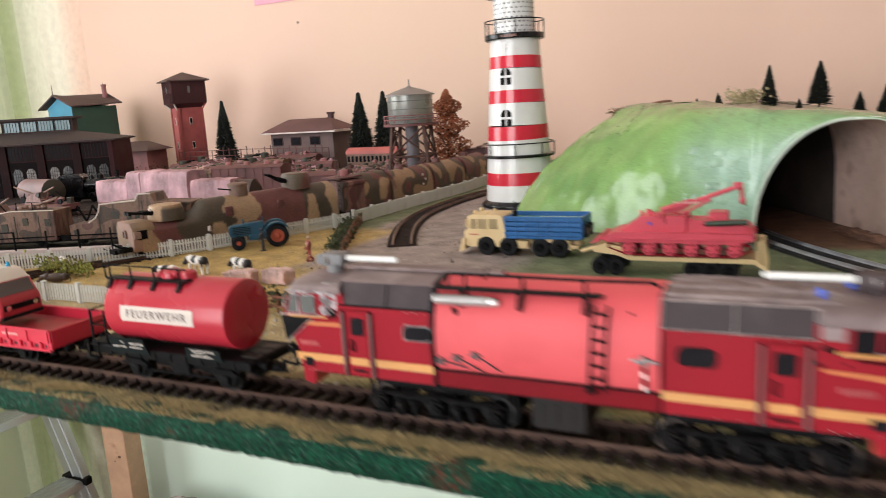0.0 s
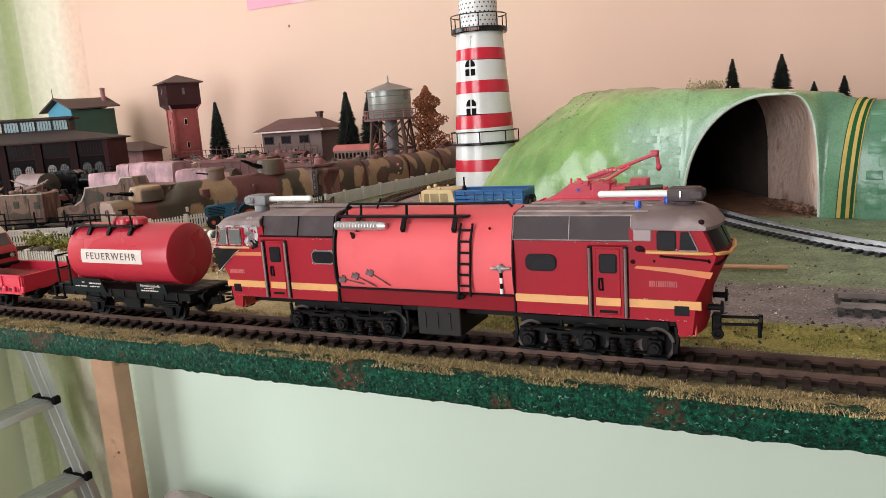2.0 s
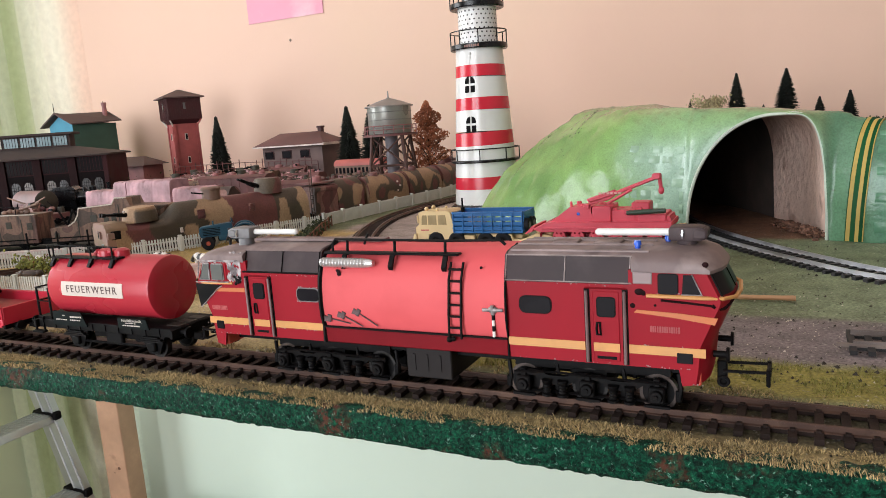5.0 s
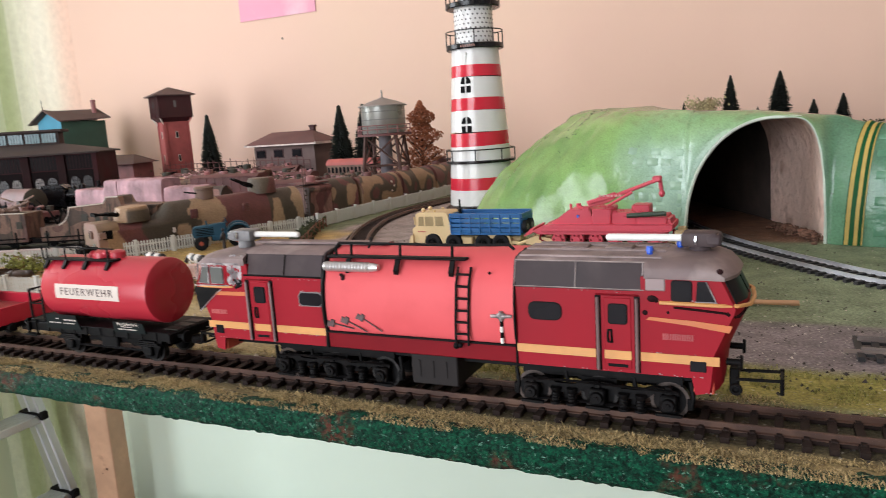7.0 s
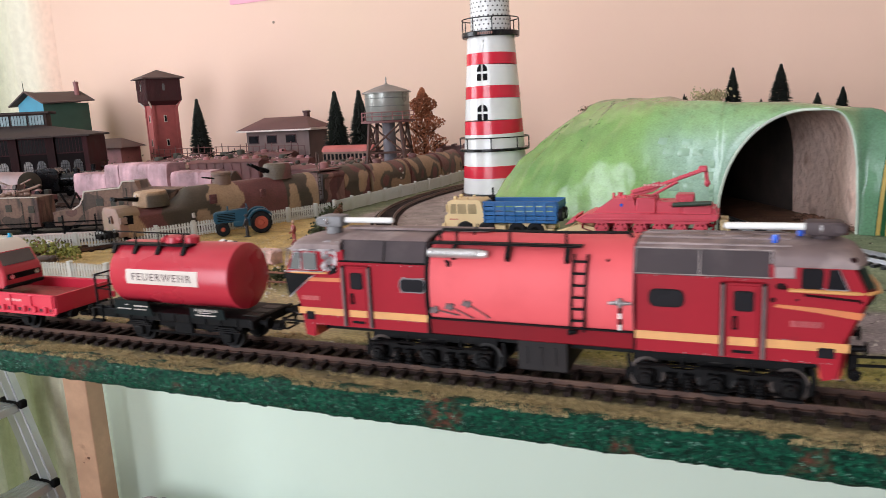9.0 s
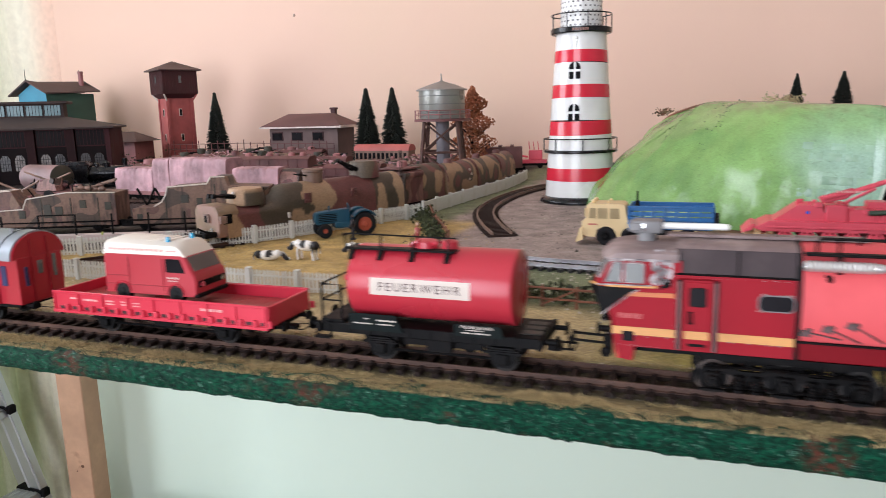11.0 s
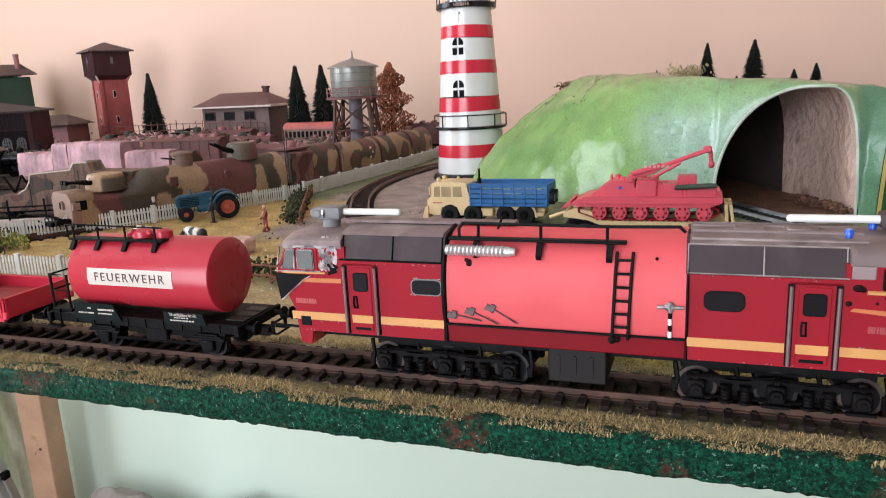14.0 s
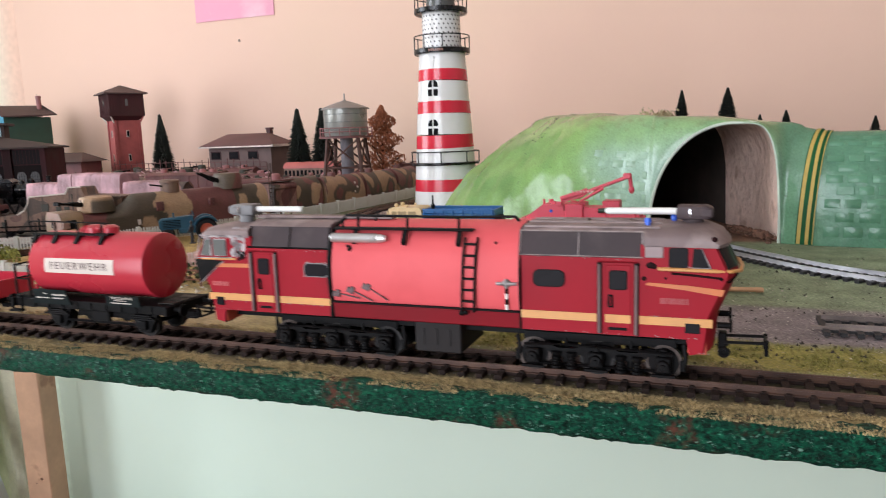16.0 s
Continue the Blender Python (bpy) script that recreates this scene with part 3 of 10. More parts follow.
at = ob.data.color_attributes.new("zone", "FLOAT_COLOR", "POINT")
cols = []
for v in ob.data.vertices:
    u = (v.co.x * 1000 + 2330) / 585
    # two greens in broad stripes; the right end fades to cream, then wall colours
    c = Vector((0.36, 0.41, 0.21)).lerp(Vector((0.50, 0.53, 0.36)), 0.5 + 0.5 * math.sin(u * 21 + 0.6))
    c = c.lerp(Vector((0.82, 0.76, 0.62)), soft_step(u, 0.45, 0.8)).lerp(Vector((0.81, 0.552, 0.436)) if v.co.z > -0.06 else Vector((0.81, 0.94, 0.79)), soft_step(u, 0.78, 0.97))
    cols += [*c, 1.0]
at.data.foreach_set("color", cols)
bm = B()
cy(bm, (-2340, 1425, 1505), (-1700, 1425, 1505), 9)
part("curtain_rod", bm, M["white"], cur)

# pink sheet on the wall
bm = B()
bx(bm, -1158, -937, 1452.5, 1454, 378, 560)
poster = solid("poster", bm, mat("pink_poster_paper", (0.80, 0.36, 0.47), 0.6, var=0.03, scale=6, dirt=(0.86, 0.66, 0.68), dirt_amt=0.6, dirt_scale=14), "pink printed paper sheet pinned on the wall", "poster")

# table leg, ladder and bundle below the layout
leg = thing("table_post", "planed pine post carrying the layout board", "post", (-1694, 1330, -1150), rz=8)
bm = B()
bx(bm, -38, 38, -32, 32, 0, 1105, 3)
part("post_shaft", bm, M["wood"], leg)
knot_m = mat("wood_knot", (0.16, 0.07, 0.035), 0.6, var=0.2)
for x, z, r in ((12, 350, 7), (-6, 335, 5), (18, 322, 4), (-20, 770, 5)):
    bm = B()
    ball(bm, (x, -31.5, z), r, (1, 0.12, 0.8), 10)
    part("knot", bm, knot_m, leg)


def stepladder():
    t = thing("stepladder", "aluminium folding stepladder with black step ends", "ladder", (-1738, 1290, -1160))
    lean = 0.364

    def bar(a, b, w, d):
        bm = B()
        ring = lambda p: [(p[0] - w / 2, p[1] - d / 2, p[2]), (p[0] + w / 2, p[1] - d / 2, p[2]), (p[0] + w / 2, p[1] + d / 2, p[2]), (p[0] - w / 2, p[1] + d / 2, p[2])]
        loft(bm, [ring(a), ring(b)])
        return bm
    for y in (0, -400):
        fr = part("front_rail", bar((0, y, 0), (-lean * 910, y, 910), 52, 20), M["alu"], t)
        bm = B()
        for o in (-20, 20):
            tube(bm, [(o, y - 11, 0), (o - lean * 910, y - 11, 910)], 2.5, 5)
        part("rail_lip", bm, M["alu"], fr)
        part("rear_rail", bar((-95, y + 24 if y else y + 30, 0), (-95 - lean * 860, y + 24 if y else y + 30, 860), 34, 16), M["alu"], t)
    for z in (44, 274, 504, 734):
        x = -lean * z
        bm = B()
        bx(bm, x - 62, x + 20, -392, -8, z - 24, z, 2)
        for k in range(5):
            bx(bm, x - 56 + k * 15, x - 51 + k * 15, -390, -10, z, z + 1.5)
        tr = part("tread", bm, M["alu"], t)
        for y in (-3, -397):
            bm = B()
            bx(bm, x - 66, x + 26, y - 14, y + 14, z - 6, z + 6, 3)
            bx(bm, x + 18, x + 34, y - 12, y + 12, z - 16, z + 9, 4)
            part("end_cap", bm, M["black"], tr, "black plastic step end")
    return t


stepladder()
bun = thing("clothes_bundle", "grey folded cloth with a dark white-striped garment on the floor", "clothes", (-1330, 1330, -1150))
for name, c0, size, seed, col in (("grey_cloth", (-90, -30, 0), (330, 200, 240), 3, mat("grey_cloth", (0.36, 0.31, 0.29), 0.9, var=0.12, scale=12, bump=0.3, bscale=900)), ("dark_garment", (260, 20, 0), (300, 190, 228), 9, mat("dark_cloth", (0.05, 0.035, 0.035), 0.9, var=0.12, scale=12, bump=0.3, bscale=900))):
    bm = B()
    vs = bmesh.ops.create_grid(bm, x_segments=44, y_segments=30, size=1.0)["verts"]
    for v in vs:
        u, w = v.co.x, v.co.y
        hgt = max(0.0, 1 - (abs(u) ** 3.2) * 0.9 - (abs(w) ** 3.2) * 0.9)
        f = noise.noise(Vector((u * 2.2 + seed, w * 2.8, seed))) * 0.16 + noise.noise(Vector((u * 6 + seed, w * 5, 2))) * 0.06
        v.co = Vector((c0[0] + u * size[0] / 1.0 * 0.72, c0[1] + w * size[1] * 0.72, max(0.5, size[2] * (hgt * (1 + f) + f * 0.3))))
    part(name, bm, col, bun)
bm = B()
for k in (0, 1, 2):
    tube(bm, [(150 + k * 26, -120 + j * 28, 230 - 0.006 * (j * 28 - 110) ** 2 * 0.5) for j in range(9)], 5.5, 6)
part("white_stripe", bm, M["white"], bun)

# ---- the layout board and its ground ----
random.seed(11)
FRONT = 203.0


def ground_z(x, y):
    h = 0.0
    if y > 260:
        h += 0.5 * noise.noise(Vector((x / 60, y / 60, 0))) - 0.2
    return h


bm = B()
bx(bm, -1700, 1100, FRONT + 9, 1395, -10.4, -2.2)
board = solid("layout_board", bm, mat("raw_board", (0.30, 0.20, 0.12), 0.8, var=0.15, scale=20), "thin wooden layout board carried on posts", "board", "structure")
for px, py in ((-1300, 400), (900, 1330), (900, 330)):
    lg = copy_thing(leg, mm(px, py, -1150))

# ragged front edge under thick, dabbed paint
def edge_sheet():
    prof = [(9.5, -10.5), (5.0, -11.8), (2.0, -12.4), (0.4, -11.6), (-0.2, -10.2), (-0.5, -8.8), (-0.6, -7.4), (-0.6, -6.0), (-0.6, -4.6), (-0.5, -3.2), (-0.3, -1.9), (0.2, -0.7), (1.2, 0.2), (2.8, 0.5), (4.6, 0.4), (7.0, 0.0), (9.5, -0.6)]
    n, k = 2300, len(prof)
    vs, fs = [], []
    for i in range(n + 1):
        x = -1700 + 2800 * i / n if i < 300 or i > 2100 else -1335 + 1900 * (i - 300) / 1800
        if i < 300:
            x = -1700 + 365 * i / 300
        elif i > 2100:
            x = 565 + 535 * (i - 2100) / 200
        low = 0.9 * noise.noise(Vector((x / 60, 2, 0))) + 1.3 * noise.noise(Vector((x / 9, 7, 0))) + 1.0 * noise.noise(Vector((x / 2.6, 9, 1)))
        up = 0.8 * noise.noise(Vector((x / 14, 0, 3))) + 0.6 * noise.noise(Vector((x / 4, 5, 3)))
        for j, (dy, z) in enumerate(prof):
            f = j / (k - 1)
            zz = z + low * max(0.0, 1 - f * 3.2) + up * max(0.0, f * 2.4 - 1.4)
            q = Vector((x / 3.6, zz / 1.1, 3.0))
            d = 0.7 * noise.noise(q) + 0.55 * noise.noise(Vector((x / 1.5, zz / 0.9, 6))) + 0.4 * abs(noise.noise(Vector((x / 6, zz / 3, 8))))
            if j in (0, k - 1):
                d = 0
            vs.append((x / 1000, (FRONT + dy - d) / 1000, (zz + d * 0.4 * (f - 0.3)) / 1000))
    for i in range(n):
        for j in range(k - 1):
            a = i * k + j
            fs.append((a, a + k, a + k + 1, a + 1))
        fs.append((i * k, i * k + k - 1, (i + 1) * k + k - 1, (i + 1) * k))
    me = bpy.data.meshes.new("board_edge")
    me.from_pydata(vs, [], fs)
    me.polygons.foreach_set("use_smooth", [True] * len(fs))
    me.materials.append(M["edge"])
    tagged(new("board_edge", me), "rough green painted front edge of the board with rusty flecks", "board edge", "", "structure")


edge_sheet()

# dirt is track earth with the shade under the train in its tone
ZONES = dict(meadow=(0.54, 0.37, 0.14), gravel=(0.38, 0.295, 0.28), green=(0.175, 0.20, 0.11), purple=(0.245, 0.20, 0.20), strip=(0.33, 0.285, 0.075), dirt=(0.06, 0.039, 0.024), yard=(0.036, 0.023, 0.02))


def soft(v, a, b):
    t = min(1.0, max(0.0, (v - a) / (b - a)))
    return t * t * (3 - 2 * t)


def zone_colour(x, y):
    w = 14 * noise.noise(Vector((x / 45, y / 45, 4))) + 6 * noise.noise(Vector((x / 14, y / 14, 9)))
    # green pales eastwards: the sheen of the ground is put into its colour
    c = Vector(ZONES["green"]).lerp(Vector((0.27, 0.325, 0.20)), soft(x + w, 10, 110) * (0.75 + 0.5 * noise.noise(Vector((x / 30, y / 22, 2)))))
    # gravel patch under the curve and the lighthouse
    k = soft(x + w, -390, -365) * (1 - soft(x + w * 0.7 - 0.10 * (y - 500), -195, -160)) * soft(y + w, 435, 460)
    c = c.lerp(Vector(ZONES["gravel"]), k * 0.9)
    # paddock inside the fences
    k = (1 - soft(x + w * 0.4 - 0.05 * (y - 400), -365, -345)) * soft(y, 305, 330) * (1 - soft(y + w * 0.3, 600, 640))
    k = max(k, (1 - soft(x + w, -300, -240)) * soft(y, 300, 315) * (1 - soft(y + w, 430, 470)))
    c = c.lerp(Vector(ZONES["meadow"]), k)
    k = (1 - soft(x + w, -210, -150)) * soft(y, 250, 262) * (1 - soft(y + w * 0.4, 325, 350))
    c = c.lerp(Vector((0.50, 0.38, 0.20)), k)
    # yard
    k = max(1 - soft(x + (y - 430) * -0.42 + w * 0.2, -600, -585) if y < 640 else 1 - soft(x, -445, -425), 0.0)
    k = k if y > 400 else 0.0
    c = c.lerp(Vector(ZONES["yard"]), k)
    # purple gravel lane on the east side
    k = soft(x + w, -60, 0) * soft(y + w * 0.35, 290, 300) * (1 - soft(y + w * 0.35, 356, 368))
    c = c.lerp(Vector(ZONES["purple"]), k)
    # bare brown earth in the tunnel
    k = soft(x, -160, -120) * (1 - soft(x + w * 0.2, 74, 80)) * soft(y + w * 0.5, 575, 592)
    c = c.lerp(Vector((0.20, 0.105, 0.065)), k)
    # grass strip beyond the main track; track bed darkened for the train's shade
    k = soft(y + w * 0.3, 252, 262) * (1 - soft(y + w * 0.35, 288, 300))
    c = c.lerp(Vector(ZONES["strip"]).lerp(Vector((0.52, 0.40, 0.22)), 1 - soft(x + w, -210, -140)), k)
    k = 1 - soft(y + w * 0.12, 247, 256)
    c = c.lerp(Vector(ZONES["dirt"]), k * 0.85)
    straw = Vector((0.31, 0.235, 0.11)).lerp(Vector((0.13, 0.105, 0.045)), (1 - soft(x + 3 * w, -420, -240)) * (0.7 + 0.6 * noise.noise(Vector((x / 24, y / 6, 1)))))
    c = c.lerp(straw, 1 - soft(y + w * 0.25, 213, 221))
    return c


def ground_patch(name, x0, x1, y0, y1, step, label):
    nx, ny = int((x1 - x0) / step), int((y1 - y0) / step)
    vs, cols = [], []
    for j in range(ny + 1):
        for i in range(nx + 1):
            x, y = x0 + (x1 - x0) * i / nx, y0 + (y1 - y0) * j / ny
            vs.append((x / 1000, y / 1000, ground_z(x, y) / 1000))
            cols.append((*zone_colour(x, y), 1.0))
    fs = [(j * (nx + 1) + i, j * (nx + 1) + i + 1, (j + 1) * (nx + 1) + i + 1, (j + 1) * (nx + 1) + i) for j in range(ny) for i in range(nx)]
    me = bpy.data.meshes.new(name)
    me.from_pydata(vs, [], fs)
    me.polygons.foreach_set("use_smooth", [True] * len(fs))
    at = me.color_attributes.new("zone", "FLOAT_COLOR", "POINT")
    at.data.foreach_set("color", np.array(cols, dtype=np.float32).ravel())
    me.materials.append(M["ground"])
    return tagged(new(name, me), label, "ground", "", "structure")


M["ground"] = attr_mat("scatter_ground", 0.7, 0.9, 900, 0.22, 0.25, (0.50, 0.46, 0.40), 0.55)
ground_patch("ground", -760, 420, 205, 760, 5.0, "layout ground of dry meadow, gravel and painted green")
ground_patch("ground_far", -760, 420, 760, 1398, 12.0, "layout ground between the yard and the wall")
ground_patch("ground_west", -1700, -760, 205, 1398, 20.0, "layout ground under the yard tracks")
ground_patch("ground_east", 420, 1100, 205, 1398, 20.0, "green painted layout ground")

# ---- tracks ----


def rail_section(p, d, off, z, w_top, w_foot, h):
    nrm = Vector((-d.y, d.x))
    def q(a, b):
        s = p + nrm * (off + a)
        return (s.x, s.y, z + b)
    t, f = w_top / 2, w_foot / 2
    return [q(-f, 0), q(-f, 0.35), q(-0.25, 0.6), q(-0.25, h - 0.7), q(-t, h - 0.6), q(-t, h), q(t, h), q(t, h - 0.6), q(0.25, h - 0.7), q(0.25, 0.6), q(f, 0.35), q(f, 0)]


def track(label, pts, z, rail_m, sleeper_m, spacing=7.2, pieces=False, gauge=16.5, length=30.0, rail_h=2.6, kind="structure", tip=1.9):
    """Two rails on sleepers along plan points; z is the sleepers' underside."""
    t = thing("track", label, "track", (0, 0, 0), kind=kind)
    path = [Vector((p[0], p[1])) for p in pts]
    dens = resample(path, 4.0)
    for s in (-1, 1):
        bm = B()
        rings = []
        for i, p in enumerate(dens):
            d = (dens[min(i + 1, len(dens) - 1)] - dens[max(i - 1, 0)]).normalized()
            rings.append(rail_section(p, d, s * gauge / 2, z + tip - 0.4, 0.95, 1.9, rail_h))
        loft(bm, rings)
        part("rail", bm, rail_m, t)
    sl = resample(path, spacing)
    me = None
    bmj = B()
    for i, p in enumerate(sl):
        j = min(range(len(dens)), key=lambda k: (dens[k] - p).length_squared)
        d = (dens[min(j + 1, len(dens) - 1)] - dens[max(j - 1, 0)]).normalized()
        a = math.degrees(math.atan2(d.y, d.x))
        if pieces:
            if me is None:
                bm = B()
                bx(bm, -1.35, 1.35, -length / 2, length / 2, 0, tip)
                for s in (-1, 1):
                    bx(bm, -0.8, 0.8, s * gauge / 2 - 1.9, s * gauge / 2 + 1.9, tip, tip + 0.6)
                me = mesh_of("sleeper", bm, sleeper_m, smooth=False)
            part("sleeper", me, None, t, at=mm(p.x, p.y, z + random.uniform(-0.1, 0.1), a + random.uniform(-1, 1)))
        else:
            v = bx(bmj, p.x - 1.3, p.x + 1.3, p.y - length / 2, p.y + length / 2, z, z + tip)
            turn(bmj, v, (p.x, p.y, z), "Z", a)
    if not pieces:
        tagged(part("sleepers", bmj, sleeper_m, t), kind="stuff")
    else:
        bmj.free()
    # webs between sleepers, as on moulded track
    bm = B()
    rings = []
    for s in (-1, 1):
        rings = []
        for i, p in enumerate(dens):
            d = (dens[min(i + 1, len(dens) - 1)] - dens[max(i - 1, 0)]).normalized()
            nrm = Vector((-d.y, d.x))
            a, b = p + nrm * (s * gauge / 2 - 0.9), p + nrm * (s * gauge / 2 + 0.9)
            rings.append([(a.x, a.y, z + 0.2), (b.x, b.y, z + 0.2), (b.x, b.y, z + tip - 0.5), (a.x, a.y, z + tip - 0.5)])
        loft(bm, rings)
    part("web", bm, sleeper_m, t)
    return t


TRAIN_Y = 234.0
track("rusty brown model track carrying the red train", [(x, TRAIN_Y) for x in range(-1000, 421, 20)], 0.1, M["rail"], M["sleeper"], 7.6, True)
track("curved brown track loose beside the lighthouse", smooth_path([(-302, 545), (-322, 585), (-345, 640), (-362, 700), (-369, 770), (-366, 850), (-350, 925), (-320, 990), (-270, 1040)]), -0.2, mat("worn_brown_rail", (0.26, 0.17, 0.135), 0.45, 0.4, var=0.2), M["sleeper"], 7.0, length=26.0)
track("steel-railed track curving into the tunnel", smooth_path([(235, 380), (170, 408), (103, 452), (64, 496), (26, 548), (-10, 610), (-45, 690), (-70, 780)]), 0.0, M["rail_bright"], M["sleeper_black"], 6.4)
track("steel-railed track running behind the train", smooth_path([(-290, 448), (-240, 437), (-193, 431), (-147, 415), (-100, 405), (-50, 398)]), 0.0, M["rail_bright"], M["sleeper_black"], 6.4)
track("short loose piece of dark track lying on gravel", [(78, 323), (110, 323), (150, 322), (230, 320)], 0.6, mat("dull_grey_rail", (0.26, 0.21, 0.19), 0.5, 0.4, var=0.2), M["sleeper_black"], 6.4, kind="")

bm = B()
bx(bm, 72, 96, 314.2, 315.4, 2.0, 3.4)
solid("loose_rail", bm, mat("loose_rail_metal", (0.28, 0.22, 0.19), 0.5, 0.4, var=0.2), "loose bent rail end beside the short track", "rail")


def crumbs(name, label, boxes, material, seed):
    """Loose scatter lying on the ground, four-sided grains."""
    rnd = random.Random(seed)
    vs, fs = [], []
    for x0, x1, y0, y1, n, r0, r1 in boxes:
        for _ in range(n):
            x, y = rnd.uniform(x0, x1), rnd.uniform(y0, y1)
            if noise.noise(Vector((x / 40, y / 40, seed))) < -0.15:
                continue
            z, r = ground_z(x, y), rnd.uniform(r0, r1) * (1.8 if rnd.random() < 0.06 else 1)
            a, b = rnd.uniform(0, 6.28), len(vs)
            for k in range(3):
                q = a + k * 2.09 + rnd.uniform(-0.4, 0.4)
                vs.append((x + r * math.cos(q), y + r * math.sin(q), z - 0.1))
            vs.append((x + r * 0.2, y, z + r * rnd.uniform(0.6, 1.1)))
            fs += [(b, b + 1, b + 3), (b + 1, b + 2, b + 3), (b + 2, b, b + 3)]
    me = bpy.data.meshes.new(name)
    me.from_pydata([(a / 1000, b / 1000, c / 1000) for a, b, c in vs], [], fs)
    me.materials.append(material)
    tagged(new(name, me), label, "crumbs", "", "stuff")


crumbs("pale_crumbs", "pale crumbs and chips scattered over the ground", [(-60, 330, 258, 300, 160, 0.3, 0.6), (-60, 330, 296, 362, 900, 0.25, 0.55), (-40, 330, 362, 560, 420, 0.3, 0.7), (-390, -160, 440, 800, 320, 0.4, 1.0), (-600, -330, 320, 600, 260, 0.4, 0.9), (-700, 330, 250, 262, 500, 0.4, 1.0), (-340, -120, 290, 440, 420, 0.5, 1.5)], mat("pale_crumb", (0.62, 0.55, 0.47), 0.8, var=0.1, island=0.3), 2)
crumbs("dark_crumbs", "dark crumbs and grit scattered over the ground", [(-60, 330, 258, 300, 420, 0.5, 1.2), (-60, 330, 296, 362, 700, 0.4, 0.9), (-40, 330, 362, 560, 600, 0.4, 1.0), (-390, -160, 440, 800, 500, 0.4, 1.0), (-700, 330, 206, 256, 2600, 0.4, 1.0)], mat("dark_crumb", (0.05, 0.038, 0.03), 0.8, var=0.2, island=0.4), 5)

# ---- tunnel hill ----
HILL = [(1100, 556, 84, 34), (420, 556, 84, 34), (200, 560, 84, 32), (140, 563, 84, 30), (110, 566, 84, 28), (97, 569, 85, 26), (84, 574, 88, 24), (78, 577, 92, 22), (28, 580, 99, 22), (-22, 583, 101, 28), (-45, 590, 103, 42), (-100, 608, 106, 74), (-163, 634, 108, 118), (-222, 668, 108, 150), (-256, 708, 107, 162), (-266, 760, 106, 154), (-268, 840, 104, 138), (-252, 930, 101, 112), (-205, 1030, 94, 90), (-120, 1150, 92, 80), (-60, 1300, 90, 60), (-50, 1390, 88, 40)]


def arch_z(x):
    u = (42 - x) / 63.0 if x < 42 else (x - 42) / 35.0
    if u >= 1:
        return 0.0
    return 93.0 * (1 - u ** (2.0 if x < 42 else 5.0)) ** 0.42


class HillShape:
    def __init__(self):
        P = [Vector(p) for p in HILL]
        self.s = []
        for a, b in zip(P, P[1:]):
            L = (b.xy - a.xy).length
            inside = a.x <= 90 and b.x >= -30 and a.x < 90
            k = max(2, int(L / (2.5 if inside else (5 if L < 200 else 30))))
            for i in range(k):
                self.s.append(a.lerp(b, i / k))
        self.s.append(P[-1])
        # extra stations at the jambs of the portal
        out = []
        for p in self.s:
            out.append(p)
        self.s = out
        for _ in range(3):
            q = [p.copy() for p in self.s]
            for i in range(1, len(q) - 1):
                if not (-60 < q[i].x < 100):
                    q[i] = (self.s[i - 1] + self.s[i] * 2 + self.s[i + 1]) / 4
            self.s = q

    def normal(self, i):
        a, b = self.s[max(0, i - 1)], self.s[min(len(self.s) - 1, i + 1)]
        d = (b - a)
        return Vector((d.y, -d.x)).normalized()

    def point(self, i, f, out=0.0):
        """f: 0 at the foot, 1 at the brow."""
        p = self.s[i]
        n = self.normal(i)
        z0 = arch_z(p.x) if p.y < 600 else 0.0
        a = f * math.pi / 2
        west = soft(-p.x, 60, 190) * (1 - soft(p.y, 850, 1000))
        inset = p.w * (1 - math.cos(a)) ** (1 - 0.36 * west)
        z = max(-2.0, z0) + (p.z - z0) * math.sin(a) ** 0.92
        q = Vector((p.x + n.x * inset, p.y + n.y * inset, z))
        b = 4.2 * noise.noise(q / 36) + 2.4 * noise.noise(Vector((q.x / 12, q.y / 12, q.z / 22))) + 0.4 * noise.noise(q / 5)
        near = 0.3 + 0.7 * max(soft(-p.x, 30, 90), soft(p.y, 620, 660))
        o = b * near * min(1.0, f * 6) - out
        return q + Vector((n.x * o * -1, n.y * o * -1, o * 0.35 * near))


HS = HillShape()
HS_N = len(HS.s)


def hill_colour(p):
    w = 16 * noise.noise(p / 55) + 5 * noise.noise(p / 12)
    g = Vector((0.205, 0.365, 0.11))
    dk = Vector((0.155, 0.295, 0.09))
    c = g.lerp(dk, soft(noise.noise(p / 30), -0.1, 0.5))
    teal = Vector((0.31, 0.465, 0.355))
    k = soft(p.x + w, -95, -45) * (1 - soft(p.y, 620, 680)) * (1 - 0.75 * soft(p.z + w * 0.6, 62, 92))
    c = c.lerp(teal, k)
    c = c.lerp(Vector((0.115, 0.245, 0.14)), soft(p.x, 70, 80) * (1 - soft(p.y, 620, 680)))
    if p.x > 98:
        c = c.lerp(Vector((0.09, 0.225, 0.135)), soft(p.x + w * 0.3, 98, 108) * (1 - 0.5 * soft(p.z, 60, 84)))
    # bare earth creeping over the brow and down to the foot
    k = soft(noise.noise(p / 7) + 0.5 * noise.noise(p / 2.5) + 0.35 * soft(p.z, 92, 104), 0.3, 0.5) * soft(p.z, 70, 102)
    c = c.lerp(Vector((0.15, 0.11, 0.065)), k * 0.28)
    return c


